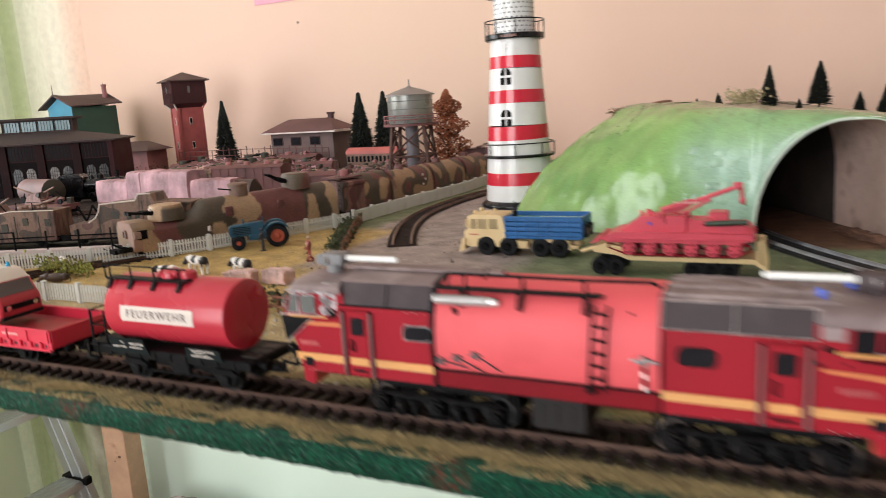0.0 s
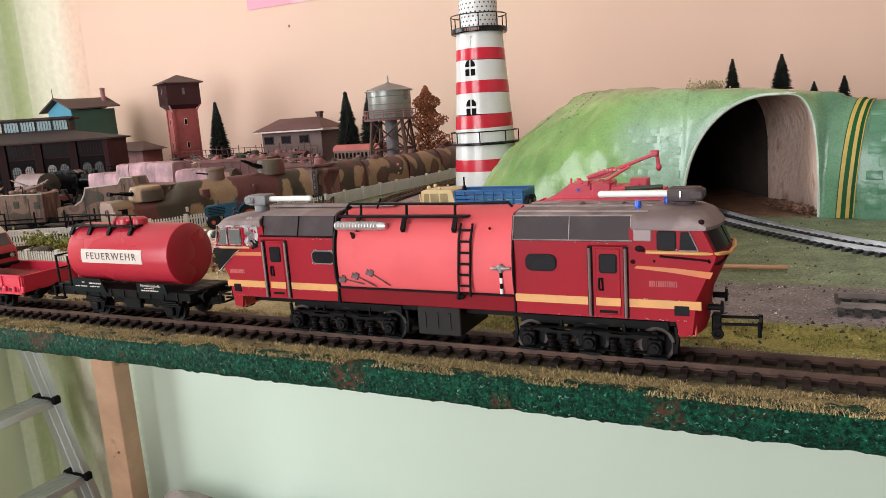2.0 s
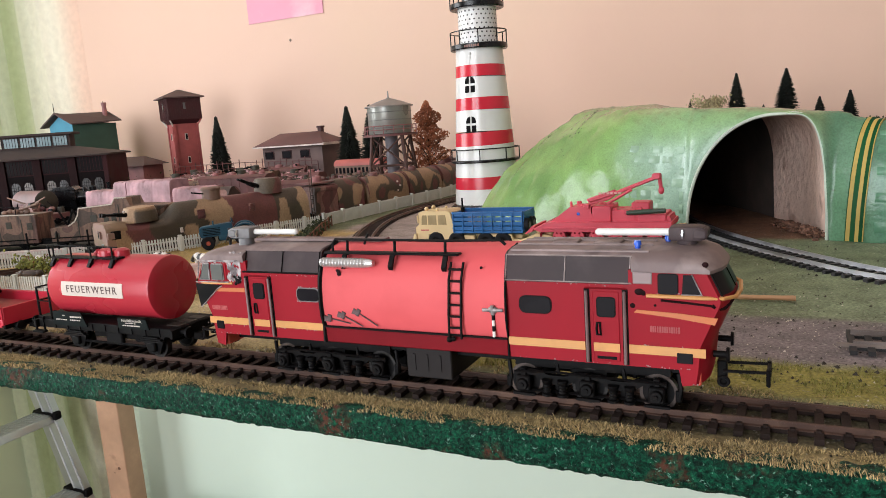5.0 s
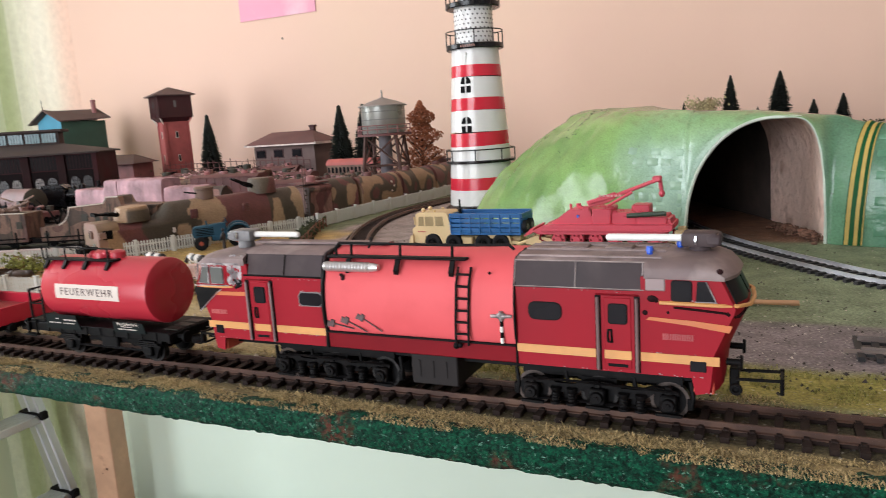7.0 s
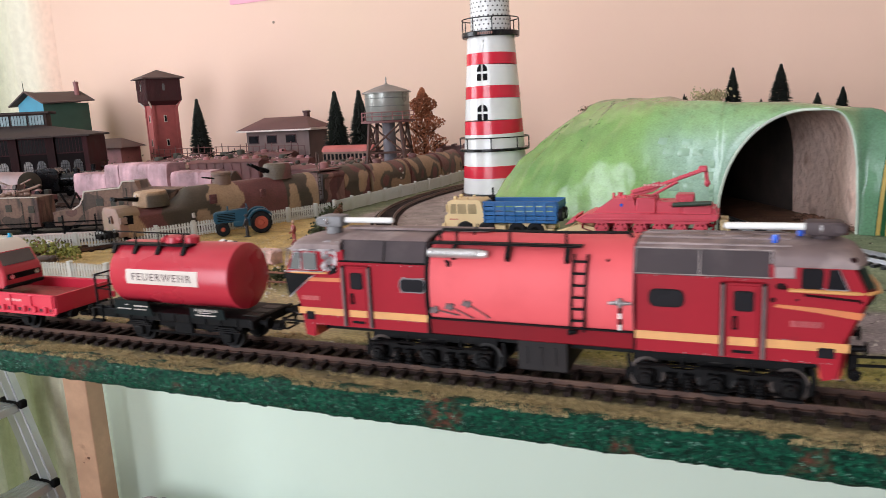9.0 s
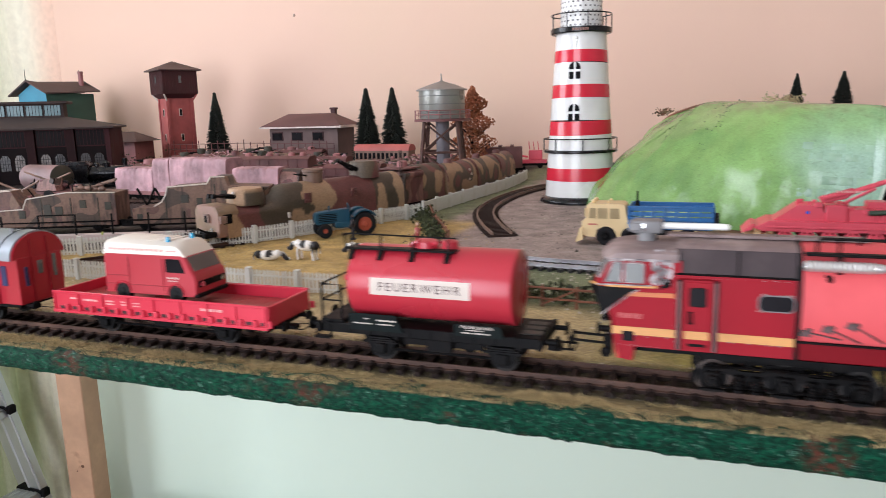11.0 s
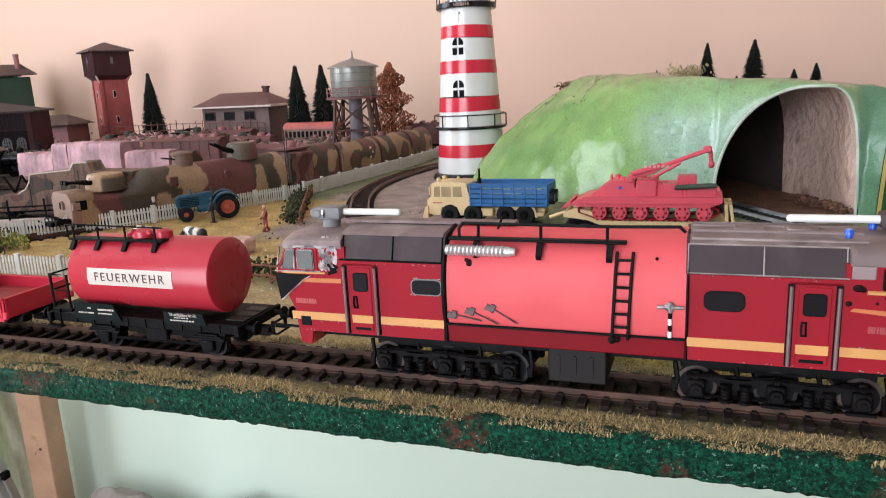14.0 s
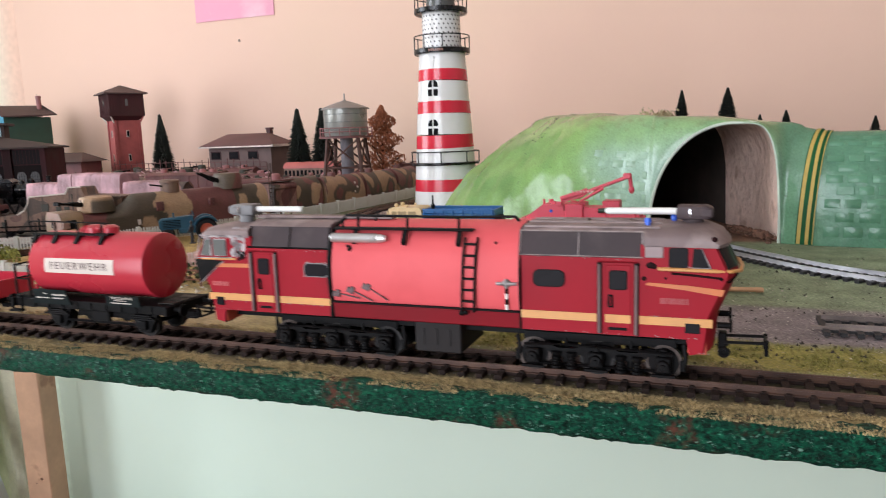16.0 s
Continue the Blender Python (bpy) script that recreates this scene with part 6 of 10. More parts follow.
    # underframe
    bogie3(t, -43.5)
    bogie3(t, 62.5)
    bm = B()
    bx(bm, -7, 12, -14.2, 14.2, 4.6, 16.8, 0.5)
    for k in range(3):
        bx(bm, -4 + k * 5.4, -3 + k * 5.4, -14.6, -14.1, 7.5, 14)
    part("fuel_tank", bm, mat("grey_black_plastic", (0.017, 0.0135, 0.0135), 0.6, spec=0.2, var=0.12, scale=120), t, "grey-black underfloor tank")
    bm = B()
    bx(bm, -96, 96, -9, 9, 13, 17)
    part("underframe", bm, M["black"], t)
    for sgn in (-1, 1):
        for y in (-8.5, 8.5):
            bm = B()
            cy(bm, (sgn * 102.5, y, 20.4), (sgn * 106.5, y, 20.4), 1.1, seg=10), cy(bm, (sgn * 106.5, y, 20.4), (sgn * 107.4, y, 20.4), 2.5, 2.2, 16)
            part("buffer", bm, M["black"], t)
        bm = B()
        bx(bm, *sorted((sgn * 93.5, sgn * 99.6)), -15.6, 15.6, 11.6, 16.4, 0.4)
        part("buffer_beam", bm, M["orange_red"], t, "orange-red buffer beam corner")
        bm = B()
        x = sgn * 103
        bx(bm, min(x, x + sgn * 3), max(x, x + sgn * 3), -2, 2, 7.5, 16, 0.4)
        tube(bm, [(x + sgn * 2, -4.5, 13.4), (x + sgn * 15.5, -4.5, 13.8), (x + sgn * 15.5, 4.5, 13.8), (x + sgn * 2, 4.5, 13.4)], 0.55, 6)
        tube(bm, [(x + sgn * 15.5, -4.5, 9.4), (x + sgn * 15.5, -4.5, 14.8)], 0.75, 6), tube(bm, [(x + sgn * 15.5, 4.5, 9.4), (x + sgn * 15.5, 4.5, 14.8)], 0.75, 6)
        ring = [(x + sgn * 2 + 1.5 * math.cos(a), -2.6, 9.2 + 1.5 * math.sin(a)) for a in [k * math.pi / 6 for k in range(13)]]
        tube(bm, ring, 0.6, 6)
        part("coupling", bm, M["black"], t, "black loop coupling")
    squash(t, 23.0, 0.915)
    return t


M["orange_red"] = mat("orange_red_plastic", (0.68, 0.11, 0.07), 0.4, var=0.06, scale=90)
build_loco()


def two_axle_chassis(t, x0, x1, xa, xb, z_sole):
    """Black chassis with sole bars, axle guards, springs, buffers and couplings."""
    bm = B()
    for s in (-1, 1):
        y0, y1 = sorted((s * 11.5, s * 13.6))
        bx(bm, x0, x1, y0, y1, z_sole - 4.2, z_sole, 0.3)
        for k in range(int((x1 - x0) / 9)):
            bx(bm, x0 + 4 + k * 9, x0 + 5 + k * 9, *sorted((s * 13.4, s * 14.1)), z_sole - 4, z_sole - 0.3)
        for x in (xa, xb):
            pr(bm, [(x - 8, z_sole - 4), (x + 8, z_sole - 4), (x + 5.4, 6.5), (x + 3.4, 2.4), (x - 3.4, 2.4), (x - 5.4, 6.5)], "y", *sorted((s * 11.2, s * 12.6)))
            bx(bm, x - 2.4, x + 2.4, *sorted((s * 12.4, s * 14.4)), 3.8, 8.2, 0.5)
            for j in range(3):
                bx(bm, x - 8 + j * 1.6, x + 8 - j * 1.6, *sorted((s * 12.7, s * 14.2)), 8.4 + j * 0.9, 9.1 + j * 0.9)
        bx(bm, (xa + xb) / 2 - 6, (xa + xb) / 2 + 5, *sorted((s * 10, s * 12.4)), 5.5, z_sole - 4, 0.6)
        tube(bm, [(xa, s * 12, 5.6), (xb, s * 12, 5.6)], 0.6, 5), bx(bm, xa + 9, xb - 9, *sorted((s * 8, s * 9.6)), 7.5, z_sole - 2)
    bx(bm, x0, x1, -12, 12, z_sole - 2.5, z_sole)
    cy(bm, ((xa + xb) / 2 + 11, -8, 8.6), ((xa + xb) / 2 + 11, 8, 8.6), 3.0, seg=14)
    bx(bm, x0 - 1, x0 + 1, -15.5, 15.5, z_sole - 4.2, z_sole, 0.3), bx(bm, x1 - 1, x1 + 1, -15.5, 15.5, z_sole - 4.2, z_sole, 0.3)
    ch = part("chassis", bm, M["black"], t, "black two-axle underframe")
    for x in (xa, xb):
        wheelset(ch, x, 5.6)
    for x, sg in ((x0, -1), (x1, 1)):
        for y in (-10, 10):
            bm = B()
            cy(bm, (x, y, z_sole - 2), (x + sg * 5.5, y, z_sole - 2), 1.1, seg=10), cy(bm, (x + sg * 5.5, y, z_sole - 2), (x + sg * 6.4, y, z_sole - 2), 2.9, 2.6, 14)
            part("buffer", bm, M["black"], ch)
        bm = B()
        bx(bm, *sorted((x, x + sg * 6)), -2.2, 2.2, z_sole - 8, z_sole - 4.4, 0.4)
        tube(bm, [(x + sg * 5, -4.2, z_sole - 6), (x + sg * 11, -4.2, z_sole - 6), (x + sg * 11, 4.2, z_sole - 6), (x + sg * 5, 4.2, z_sole - 6)], 0.5, 6)
        part("coupling", bm, M["black"], ch)
    return ch


def build_tank_wagon():
    t = thing("tank_wagon", "red two-axle fire service tank wagon", "tank wagon", (-244, TRAIN_Y, RAIL_TOP))
    two_axle_chassis(t, -47.5, 47, -20, 32, 15.4)
    R, RZ, zc = 15.3, 17.8, 34.47
    bm = B()
    rings = []
    for x, f in ((-34.8, 0.6), (-34.2, 0.9), (-33, 1.0), (35.2, 1.0), (35.8, 0.985), (36.1, 0.95), (36.3, 0.6)):
        rings.append([(x, R * f * math.cos(2 * math.pi * k / 56), zc + RZ * f * math.sin(2 * math.pi * k / 56)) for k in range(56)])
    loft(bm, rings)
    tk = part("tank_barrel", bm, M["wagon_red"], t, "glossy red tank barrel")
    bm = B()
    for x, r in ((-2.5, 5.0), (7.4, 3.6)):
        cy(bm, (x, -2.0, 50.5), (x, -2.0, 55.2), r, r * 0.97, 20), cy(bm, (x, -2.0, 55.2), (x, -2.0, 56.4), r * 0.95, r * 0.5, 20)
        part("dome_lid", bm, M["wagon_red"], tk, "red filler dome")
        bm = B()
    cy(bm, (-8.5, -4, 53.4), (-4, -6, 55.4), 1.3, seg=8), ball(bm, (2.4, -4.6, 54.6), 1.5, seg=8)
    part("dome_valve", bm, M["wagon_red"], tk)
    bm = B()
    cy(bm, (-38.6, -5, 36), (-33, -5, 36), 0.9, seg=10), cy(bm, (-38.8, -5, 36), (-37.8, -5, 36), 1.7, seg=10)
    part("drain_tap", bm, M["wagon_red"], tk)
    # sign on the curve
    bm = B()
    rg = []
    for z in (31.4, 33.0, 34.6, 36.2, 37.8, 39.4):
        a = math.asin((z - zc) / RZ)
        p = lambda x, o: (x, -(R + o) * math.cos(a), zc + (RZ + o) * math.sin(a))
        rg.append([p(-22.7, 0.0), p(19.7, 0.0), p(19.7, 0.25), p(-22.7, 0.25)])
    loft(bm, rg)
    sg = part("sign_plate", bm, M["paper"], tk, "white sign with dark lettering")
    lettering("sign_lettering", "FEUERWEHR", 5.0, M["ink_brown"], sg, mm(-1.5, -R - 0.3, 35.3, rx=90), 0.05, wide=1.04, space=1.28)
    bm = B()
    bx(bm, -36, 12, -9.5, -4.5, 51.2, 52.2, 0.2)
    for x in (-33, -20, -6, 9):
        pr(bm, [(-9.6, 51.4), (-8.2, 51.4), (-10.6, 46.4), (-11.8, 47.4)], "x", x - 1, x + 1)
    part("walkway", bm, M["black"], t, "black walkway along the top")
    bm = B()
    pts = [(-36, -9.2, 52), (-36.4, -9.2, 58.4), (-33, -9.2, 58.9), (13, -9.2, 58.2)]
    tube(bm, pts, 0.4, 6)
    for x in (-33, -20, -6, 9):
        cy(bm, (x, -9.2, 51.6), (x, -9.2, 58.1), 0.45, seg=6)
    ball(bm, (-36.4, -9.2, 58.4), 0.8, seg=6)
    part("handrail", bm, M["black"], t)
    bm = B()
    bx(bm, -47.5, -37, -13, 13, 15.4, 17, 0.2)
    pf = part("brake_platform", bm, M["black"], t, "black end platform with rails")
    for pts, r in [([(-47, y, 17), (-47, y, 34), (-38, y, 34), (-38, y, 17)], 0.6) for y in (-12, 12)] + [([(-47, y, 26), (-38, y, 26)], 0.4) for y in (-12, 12)] + [([(-47, -12, z), (-47, 12, z)], 0.5) for z in (34, 26)]:
        bm = B()
        tube(bm, pts, r, 6)
        part("platform_rail", bm, M["black"], pf)
    bm = B()
    bx(bm, -50, -42, -15.5, -12.5, 8.6, 9.6, 0.2)
    st_ = part("step", bm, M["black"], pf)
    for x in (-49.2, -42.9):
        bm = B()
        bx(bm, x - 0.3, x + 0.3, -14, -13, 9.6, 17)
        part("step_hanger", bm, M["black"], st_)
    bm = B()
    for k in range(3):
        bx(bm, 38, 46.5, -9 + k * 6.4, -4.2 + k * 6.4, 15.3, 16.0, 0.2)
    part("end_grating", bm, mat("dark_olive_plastic", (0.024, 0.022, 0.017), 0.55, var=0.2, scale=160), t)
    for i, (pts, lines) in enumerate((([(-33, 13.6), (-33, 21.4), (-12.5, 21.4), (-9, 13.6)], ((-20.5, -12, 18.2, 1.2, 5), (-20.5, -13, 16.4, 0.9, 4), (-31, -22.5, 16.4, 0.9, 5), (-26, -24, 18.8, 0.9, 2))), ([(13, 14.6), (13, 20.0), (31.5, 20.0), (33, 14.6)], ((18, 25, 17.2, 0.7, 4), (16, 28, 15.8, 0.9, 6))))):
        bm = B()
        pr(bm, pts, "y", -14.9, -14.2)
        p = part("data_plate", bm, mat("dark_plate_%d" % i, (0.010, 0.014, 0.014), 0.6, spec=0.05), t, "black data plate with white lettering")
        bm = B()
        for j, (a, b, z, h, c) in enumerate(lines):
            bars(bm, a, b, -14.9, z, h * 0.7, c + 2, i * 9 + j)
        part("small_print", bm, M["paper"], p)
        if i == 1:
            lettering("plate_lettering", "Notfalltechnik", 2.0, M["paper"], p, mm(22.2, -15.0, 18.9, rx=90), 0.03, wide=1.15)
    squash(t, 15.4, 0.86)
    return t


build_tank_wagon()


M["pocket"] = mat("shadowed_red_slot", (0.055, 0.006, 0.009), 0.6, var=0.2, scale=200)
M["pink_print"] = mat("pale_pink_print", (0.8, 0.45, 0.42), 0.6, var=0.1)


def build_flat_wagon():
    t = thing("flat_wagon", "bright red low-sided flat wagon carrying a fire van", "flat wagon", (-376, TRAIN_Y, RAIL_TOP))
    two_axle_chassis(t, -59, 59, -34, 34, 14.4)
    bm = B()
    bx(bm, -60, 60, -16, 16, 14.4, 18.2, 0.3)
    part("deck", bm, M["flat_floor"], t, "dark red deck")
    for k in range(30):
        bm = B()
        bx(bm, -59 + k * 4, -55.25 + k * 4, -15.4, 15.4, 18.2, 18.55)
        part("deck_board", bm, M["flat_floor"], t)
    for s in (-1, 1):
        y0, y1 = sorted((s * 16, s * 17.2))
        bm = B()
        bx(bm, -61, 61, y0, y1, 14.0, 23.6, 0.25)
        bx(bm, -61, 61, *sorted((s * 17.0, s * 17.7)), 22.7, 23.8, 0.2)
        sd = part("side_board", bm, M["flat_red"], t, "red side board with stake pockets")
        bm = B()
        for k in range(9):
            x = -60 + k * 14.95
            bx(bm, x - 0.5, x + 0.5, *sorted((s * 17.0, s * 17.9)), 14.4, 23, 0.15)
        bx(bm, -61, 61, *sorted((s * 17.0, s * 18.0)), 13.0, 14.6, 0.2)
        part("side_rib", bm, M["flat_red"], sd)
        for k in range(16):
            x = -57.6 + k * 7.6
            bm = B()
            bx(bm, x + 4.6, x + 7.0, *sorted((s * 17.0, s * 18.5)), 14.2, 17.4, 0.35)
            part("stake_pocket", bm, M["flat_red"], sd)
            # dark red plate stands in for the shade between pockets
            bm = B()
            bx(bm, x + 0.6, x + 4.3, *sorted((s * 16.9, s * 17.35)), 14.8, 16.3, 0.1)
            part("pocket_gap", bm, M["pocket"], sd)
        if s < 0:
            for j, (a, b, z, h, c) in enumerate(((-50, -44, 20, .8, 4), (-42, -33, 19.6, .9, 6), (-28, -23, 20, .7, 4), (-28, -23, 18.6, .7, 4), (-19, -15, 20.2, .6, 3), (-19, -15, 18.8, .6, 3), (-12, -8, 20, .6, 3), (-12, -8, 18.6, .6, 3), (26, 38, 19.4, 1.2, 8))):
                bm = B()
                bars(bm, a, b, -17.25, z, h, c, j)
                part("small_print", bm, M["pink_print"], sd)
    for x in (-60.6, 60.6):
        bm = B()
        bx(bm, x - 0.6, x + 0.6, -16.2, 16.2, 14, 23.2, 0.2)
        part("end_board", bm, M["flat_red"], t)
    bm = B()
    tube(bm, [(-30, -12, 13), (-12, -12, 8.8), (12, -12, 8.8), (30, -12, 13)], 0.6, 6)
    bx(bm, -13, -11, -12.6, -11.4, 8.8, 14)
    part("truss_rod", bm, M["black"], t)
    sink(t)
    return t


build_flat_wagon()


def build_van():
    t = thing("fire_van", "red van with a white high roof on the flat wagon", "van", (-381, TRAIN_Y - 2, RAIL_TOP + 18.0), rz=1)
    # x forward, nose to the east
    out = [(-30, 3.4), (29.0, 3.2), (30.8, 5.2), (30.9, 12.2), (30.0, 15.2), (28.6, 17.0), (24.0, 25.4), (22.8, 26.0), (-29.5, 26.0), (-30.2, 24)]
    def ring(y):
        k = abs(y) / 11.5
        ins = 1.2 if k > 0.98 else 0.0
        tum = 0.9
        return [(x * (1 - 0.02 * ins), y * (1 - tum * max(0, z - 13) / 26 * 0.09), z + (0.25 if ins else 0) * (1 if z < 10 else -1)) for x, z in out]
    bm = B()
    loft(bm, [ring(y) for y in (-11.5, -10.6, 10.6, 11.5)])
    b = part("body", bm, mat("van_red", (0.42, 0.024, 0.04), 0.4, var=0.03, scale=60), t)
    bm = B()
    top = [(-30.2, 25.2), (24.4, 25.2), (21.6, 29.5), (18, 32.4), (-27, 33.6), (-29.6, 32.8)]
    loft(bm, [[(x * f, y, 25.2 + (z - 25.2) * h) for x, z in top] for y, f, h in ((-10.9, 1.0, 0.3), (-10.2, 0.99, 0.78), (-8, 0.985, 1.0), (0, 0.985, 1.05), (8, 0.985, 1.0), (10.2, 0.99, 0.78), (10.9, 1.0, 0.3))])
    rf = part("high_roof", bm, mat("cream_white_roof", (0.80, 0.74, 0.66), 0.4, var=0.03, scale=60), t, "ribbed cream-white high roof")
    for k in range(7):
        bm = B()
        bx(bm, -25 + k * 5.6, -22.4 + k * 5.6, -7.6, 7.6, 32.4, 33.35, 0.4)
        part("roof_rib", bm, rf.data.materials[0], rf)
    # unreadable faded markings along the roof edge
    bm = B()
    for k in range(12):
        bx(bm, -26 + k * 3.1, -23.8 + k * 3.1, -10.85, -10.5, 27.2, 29.0)
    for k in range(6):
        bx(bm, 12.5 + k * 1.1, 13.3 + k * 1.1, -10.8, -10.5, 27.2, 28.6)
    part("faded_marking", bm, mat("faded_red_print", (0.75, 0.40, 0.36), 0.6), rf)
    for x, y in ((11, -7), (15.5, 5)):
        bm = B()
        cy(bm, (x, y, 31.6), (x, y, 33.6), 1.2, 1.1, 12), cy(bm, (x, y, 33.6), (x, y, 35.4), 1.1, 0.8, 12)
        part("beacon", bm, M["cyan_lamp"], t, "light blue beacon")
    bm = B()
    pr(bm, [(11.8, 16.6), (23.6, 16.4), (23.9, 17.6), (21.0, 24.0), (12.4, 24.0), (11.8, 23.4)], "y", -11.45, -10.2)
    part("side_window", bm, M["glass"], b)
    bm = B()
    pr(bm, [(28.7, 17.4), (24.5, 25.0), (23.8, 24.8), (27.8, 17.4)], "y", -9.6, 9.6)
    # grey pane colour includes the reflection on the glass
    part("windscreen", bm, mat("grey_windscreen", (0.10, 0.09, 0.09), 0.2, var=0.2, scale=60), b)
    bm = B()
    bx(bm, 29.9, 31.3, -9.8, 9.8, 8.4, 12.0, 0.3)
    gr = part("grille", bm, M["black"], b)
    for y in (-7.4, 7.4):
        bm = B()
        cy(bm, (30.9, y, 10.1), (31.6, y, 10.1), 1.5, seg=12)
        part("headlight", bm, M["chrome"], gr)
    bm = B()
    bx(bm, 27, 31.8, -11.4, 11.4, 3.0, 5.4, 0.6)
    part("bumper", bm, M["black"], b)
    bm = B()
    bx(bm, -31, -29.4, -11.2, 11.2, 3.4, 5.2, 0.5)
    part("bumper", bm, M["black"], b)
    bm = B()
    tube(bm, [(-29, -11.55, 13.6), (-14, -11.55, 13.6)], 0.2, 4), tube(bm, [(-13, -11.5, 6), (-13, -11.5, 24)], 0.2, 4), tube(bm, [(9.8, -11.5, 6), (9.8, -11.5, 24)], 0.2, 4), tube(bm, [(-29, -11.55, 8.6), (20, -11.55, 8.6)], 0.2, 4)
    part("panel_line", bm, mat("van_joint_red", (0.33, 0.022, 0.034), 0.45, var=0.08), b)
    bm = B()
    bars(bm, 12.6, 20, -11.5, 13.0, 1.0, 7, 4), bars(bm, 13, 19, -11.5, 11.6, 0.5, 6, 6)
    part("small_print", bm, M["paper"], b)
    for x in (-18, 17.5):
        for s in (-1, 1):
            bm = B()
            cy(bm, (x, s * 8.2, 4.6), (x, s * 11.7, 4.6), 4.6, seg=20)
            w = part("wheel", bm, M["rubber"], t)
            bm = B()
            cy(bm, (x, s * 11.7, 4.6), (x, s * 12.0, 4.6), 2.4, 1.9, 14)
            part("hub", bm, M["black"], w)
        bm = B()
        pts = [(x + 5.6 * math.cos(a), -11.7, 4.6 + 5.6 * math.sin(a)) for a in [math.pi * k / 8 for k in range(9)]]
        tube(bm, pts, 0.45, 5)
        part("wheel_arch", bm, M["wagon_red"], b)
    squash(t, 3.0, 0.86)
    t.matrix_basis = t.matrix_basis @ Matrix.Diagonal((0.85, 1.0, 0.97, 1.0))
    return t


build_van()


def build_coach():
    t = thing("passenger_coach", "red passenger coach with a silver ribbed roof", "coach", (-582, TRAIN_Y, RAIL_TOP))
    L = 119
    bm = B()
    pr(bm, [(-15.6, 13), (-15.8, 36.6), (15.8, 36.6), (15.6, 13)], "x", -L + 14, L - 14, 0.3)
    pr(bm, [(-13.6, 13), (-13.6, 37), (13.6, 37), (13.6, 13)], "x", -L, L, 0.3)
    arc = [(15.6 * math.cos(a), 36.4 + 12.2 * math.sin(a)) for a in [math.pi * k / 20 for k in range(21)]]
    pr(bm, arc, "x", -L + 0.2, L - 0.2)
    b = part("body", bm, mat("coach_red", (0.385, 0.010, 0.024), 0.4, var=0.03, scale=60), t, "red coach body with recessed end doors")
    bm = B()
    arc = [(16.5 * math.cos(a), 36.2 + 13.2 * math.sin(a)) for a in [math.pi * k / 24 for k in range(25)]]
    inn = [(15.7 * math.cos(a), 36.2 + 12.4 * math.sin(a)) for a in [math.pi * k / 24 for k in range(25)]]
    pr(bm, arc + inn[::-1], "x", -L + 0.8, L - 1.2)
    rf = part("roof", bm, M["coach_roof"], t, "silver-grey curved roof with seams")
    bm = B()
    for k in range(13):
        x = -L + 8 + k * 18.4
        tube(bm, [(x, 16.7 * math.cos(a), 36.2 + 13.35 * math.sin(a)) for a in [math.pi * j / 16 for j in range(17)]], 0.25, 4)
    part("roof_seam", bm, mat("dark_seam", (0.12, 0.13, 0.15), 0.5), rf)
    for k in range(7):
        bm = B()
        x = -L + 17 + k * 35
        cy(bm, (x, -4.5, 48), (x, -4.5, 50), 0.9, seg=8), bx(bm, x - 1.8, x + 1.8, -5.4, -3.6, 49.6, 50.6, 0.3)
        part("roof_vent", bm, mat("vent_grey", (0.16, 0.16, 0.17), 0.5), rf)
    for k in range(10):
        x = 96.5 - k * 20.7
        bm = B()
        bx(bm, x - 0.6, x + 8.2, -16.2, -15.4, 22.6, 33.8, 0.3)
        f = part("window_frame", bm, M["rail_grey"], b, "dull grey window frame")
        bm = B()
        bx(bm, x + 0.1, x + 7.5, -16.35, -15.4, 23.3, 33.1, 0.2)
        part("window_pane", bm, M["glass_blue"], f)
    bm = B()
    bx(bm, 107.4, 111.4, -14.1, -13.4, 22.6, 33, 0.3)
    part("window_pane", bm, M["glass_blue"], b)
    # gable end
    for y0, y1, z0, z1, m in ((-9.8, -7.6, 22, 32, M["glass_blue"]), (7.2, 9.4, 24, 36, M["glass_pale"]), (-2.0, 1.2, 27, 34, M["glass_pale"])):
        bm = B()
        bx(bm, L - 0.3, L + 0.5, y0, y1, z0, z1, 0.3)
        part("end_window", bm, m, b)
    bm = B()
    for y in (-5.4, 4.6):
        tube(bm, [(L + 0.3, y, 14), (L + 0.3, y, 46)], 0.3, 4)
    part("end_moulding", bm, M["red_dark"], b)
    bm = B()
    bx(bm, 58.4, 100.6, -16.35, -15.8, 12.2, 19.6, 0.1)
    s = part("sign_plate", bm, M["paper"], t, "white sign with dark lettering")
    lettering("sign_lettering", "EINSATZLEITUNG", 5.0, M["ink"], s, mm(79.5, -16.45, 15.9, rx=90), 0.05, wide=1.0)
    bm = B()
    bx(bm, -L + 2, L - 2, -13, 13, 10.4, 13.2)
    bx(bm, -30, 30, -11, 11, 5.5, 10.6, 0.5)
    for s2 in (-1, 1):
        for xc in (-82, 82):
            bx(bm, xc - 20, xc + 20, *sorted((s2 * 11.2, s2 * 13)), 6.0, 10.6, 0.4)
            for k in (-12, 12):
                bx(bm, xc + k - 2.6, xc + k + 2.6, *sorted((s2 * 12.6, s2 * 14.4)), 3.2, 9, 0.5)
    ch = part("underframe", bm, M["black"], t, "black underframe and bogies")
    for x in (-94, -70, 70, 94):
        wheelset(ch, x, 5.6)
    for y in (-10, 10):
        bm = B()
        cy(bm, (L - 1, y, 12), (L + 5, y, 12), 1.1, seg=10), cy(bm, (L + 5, y, 12), (L + 6, y, 12), 2.9, 2.6, 14)
        part("buffer", bm, M["black"], ch)
    bm = B()
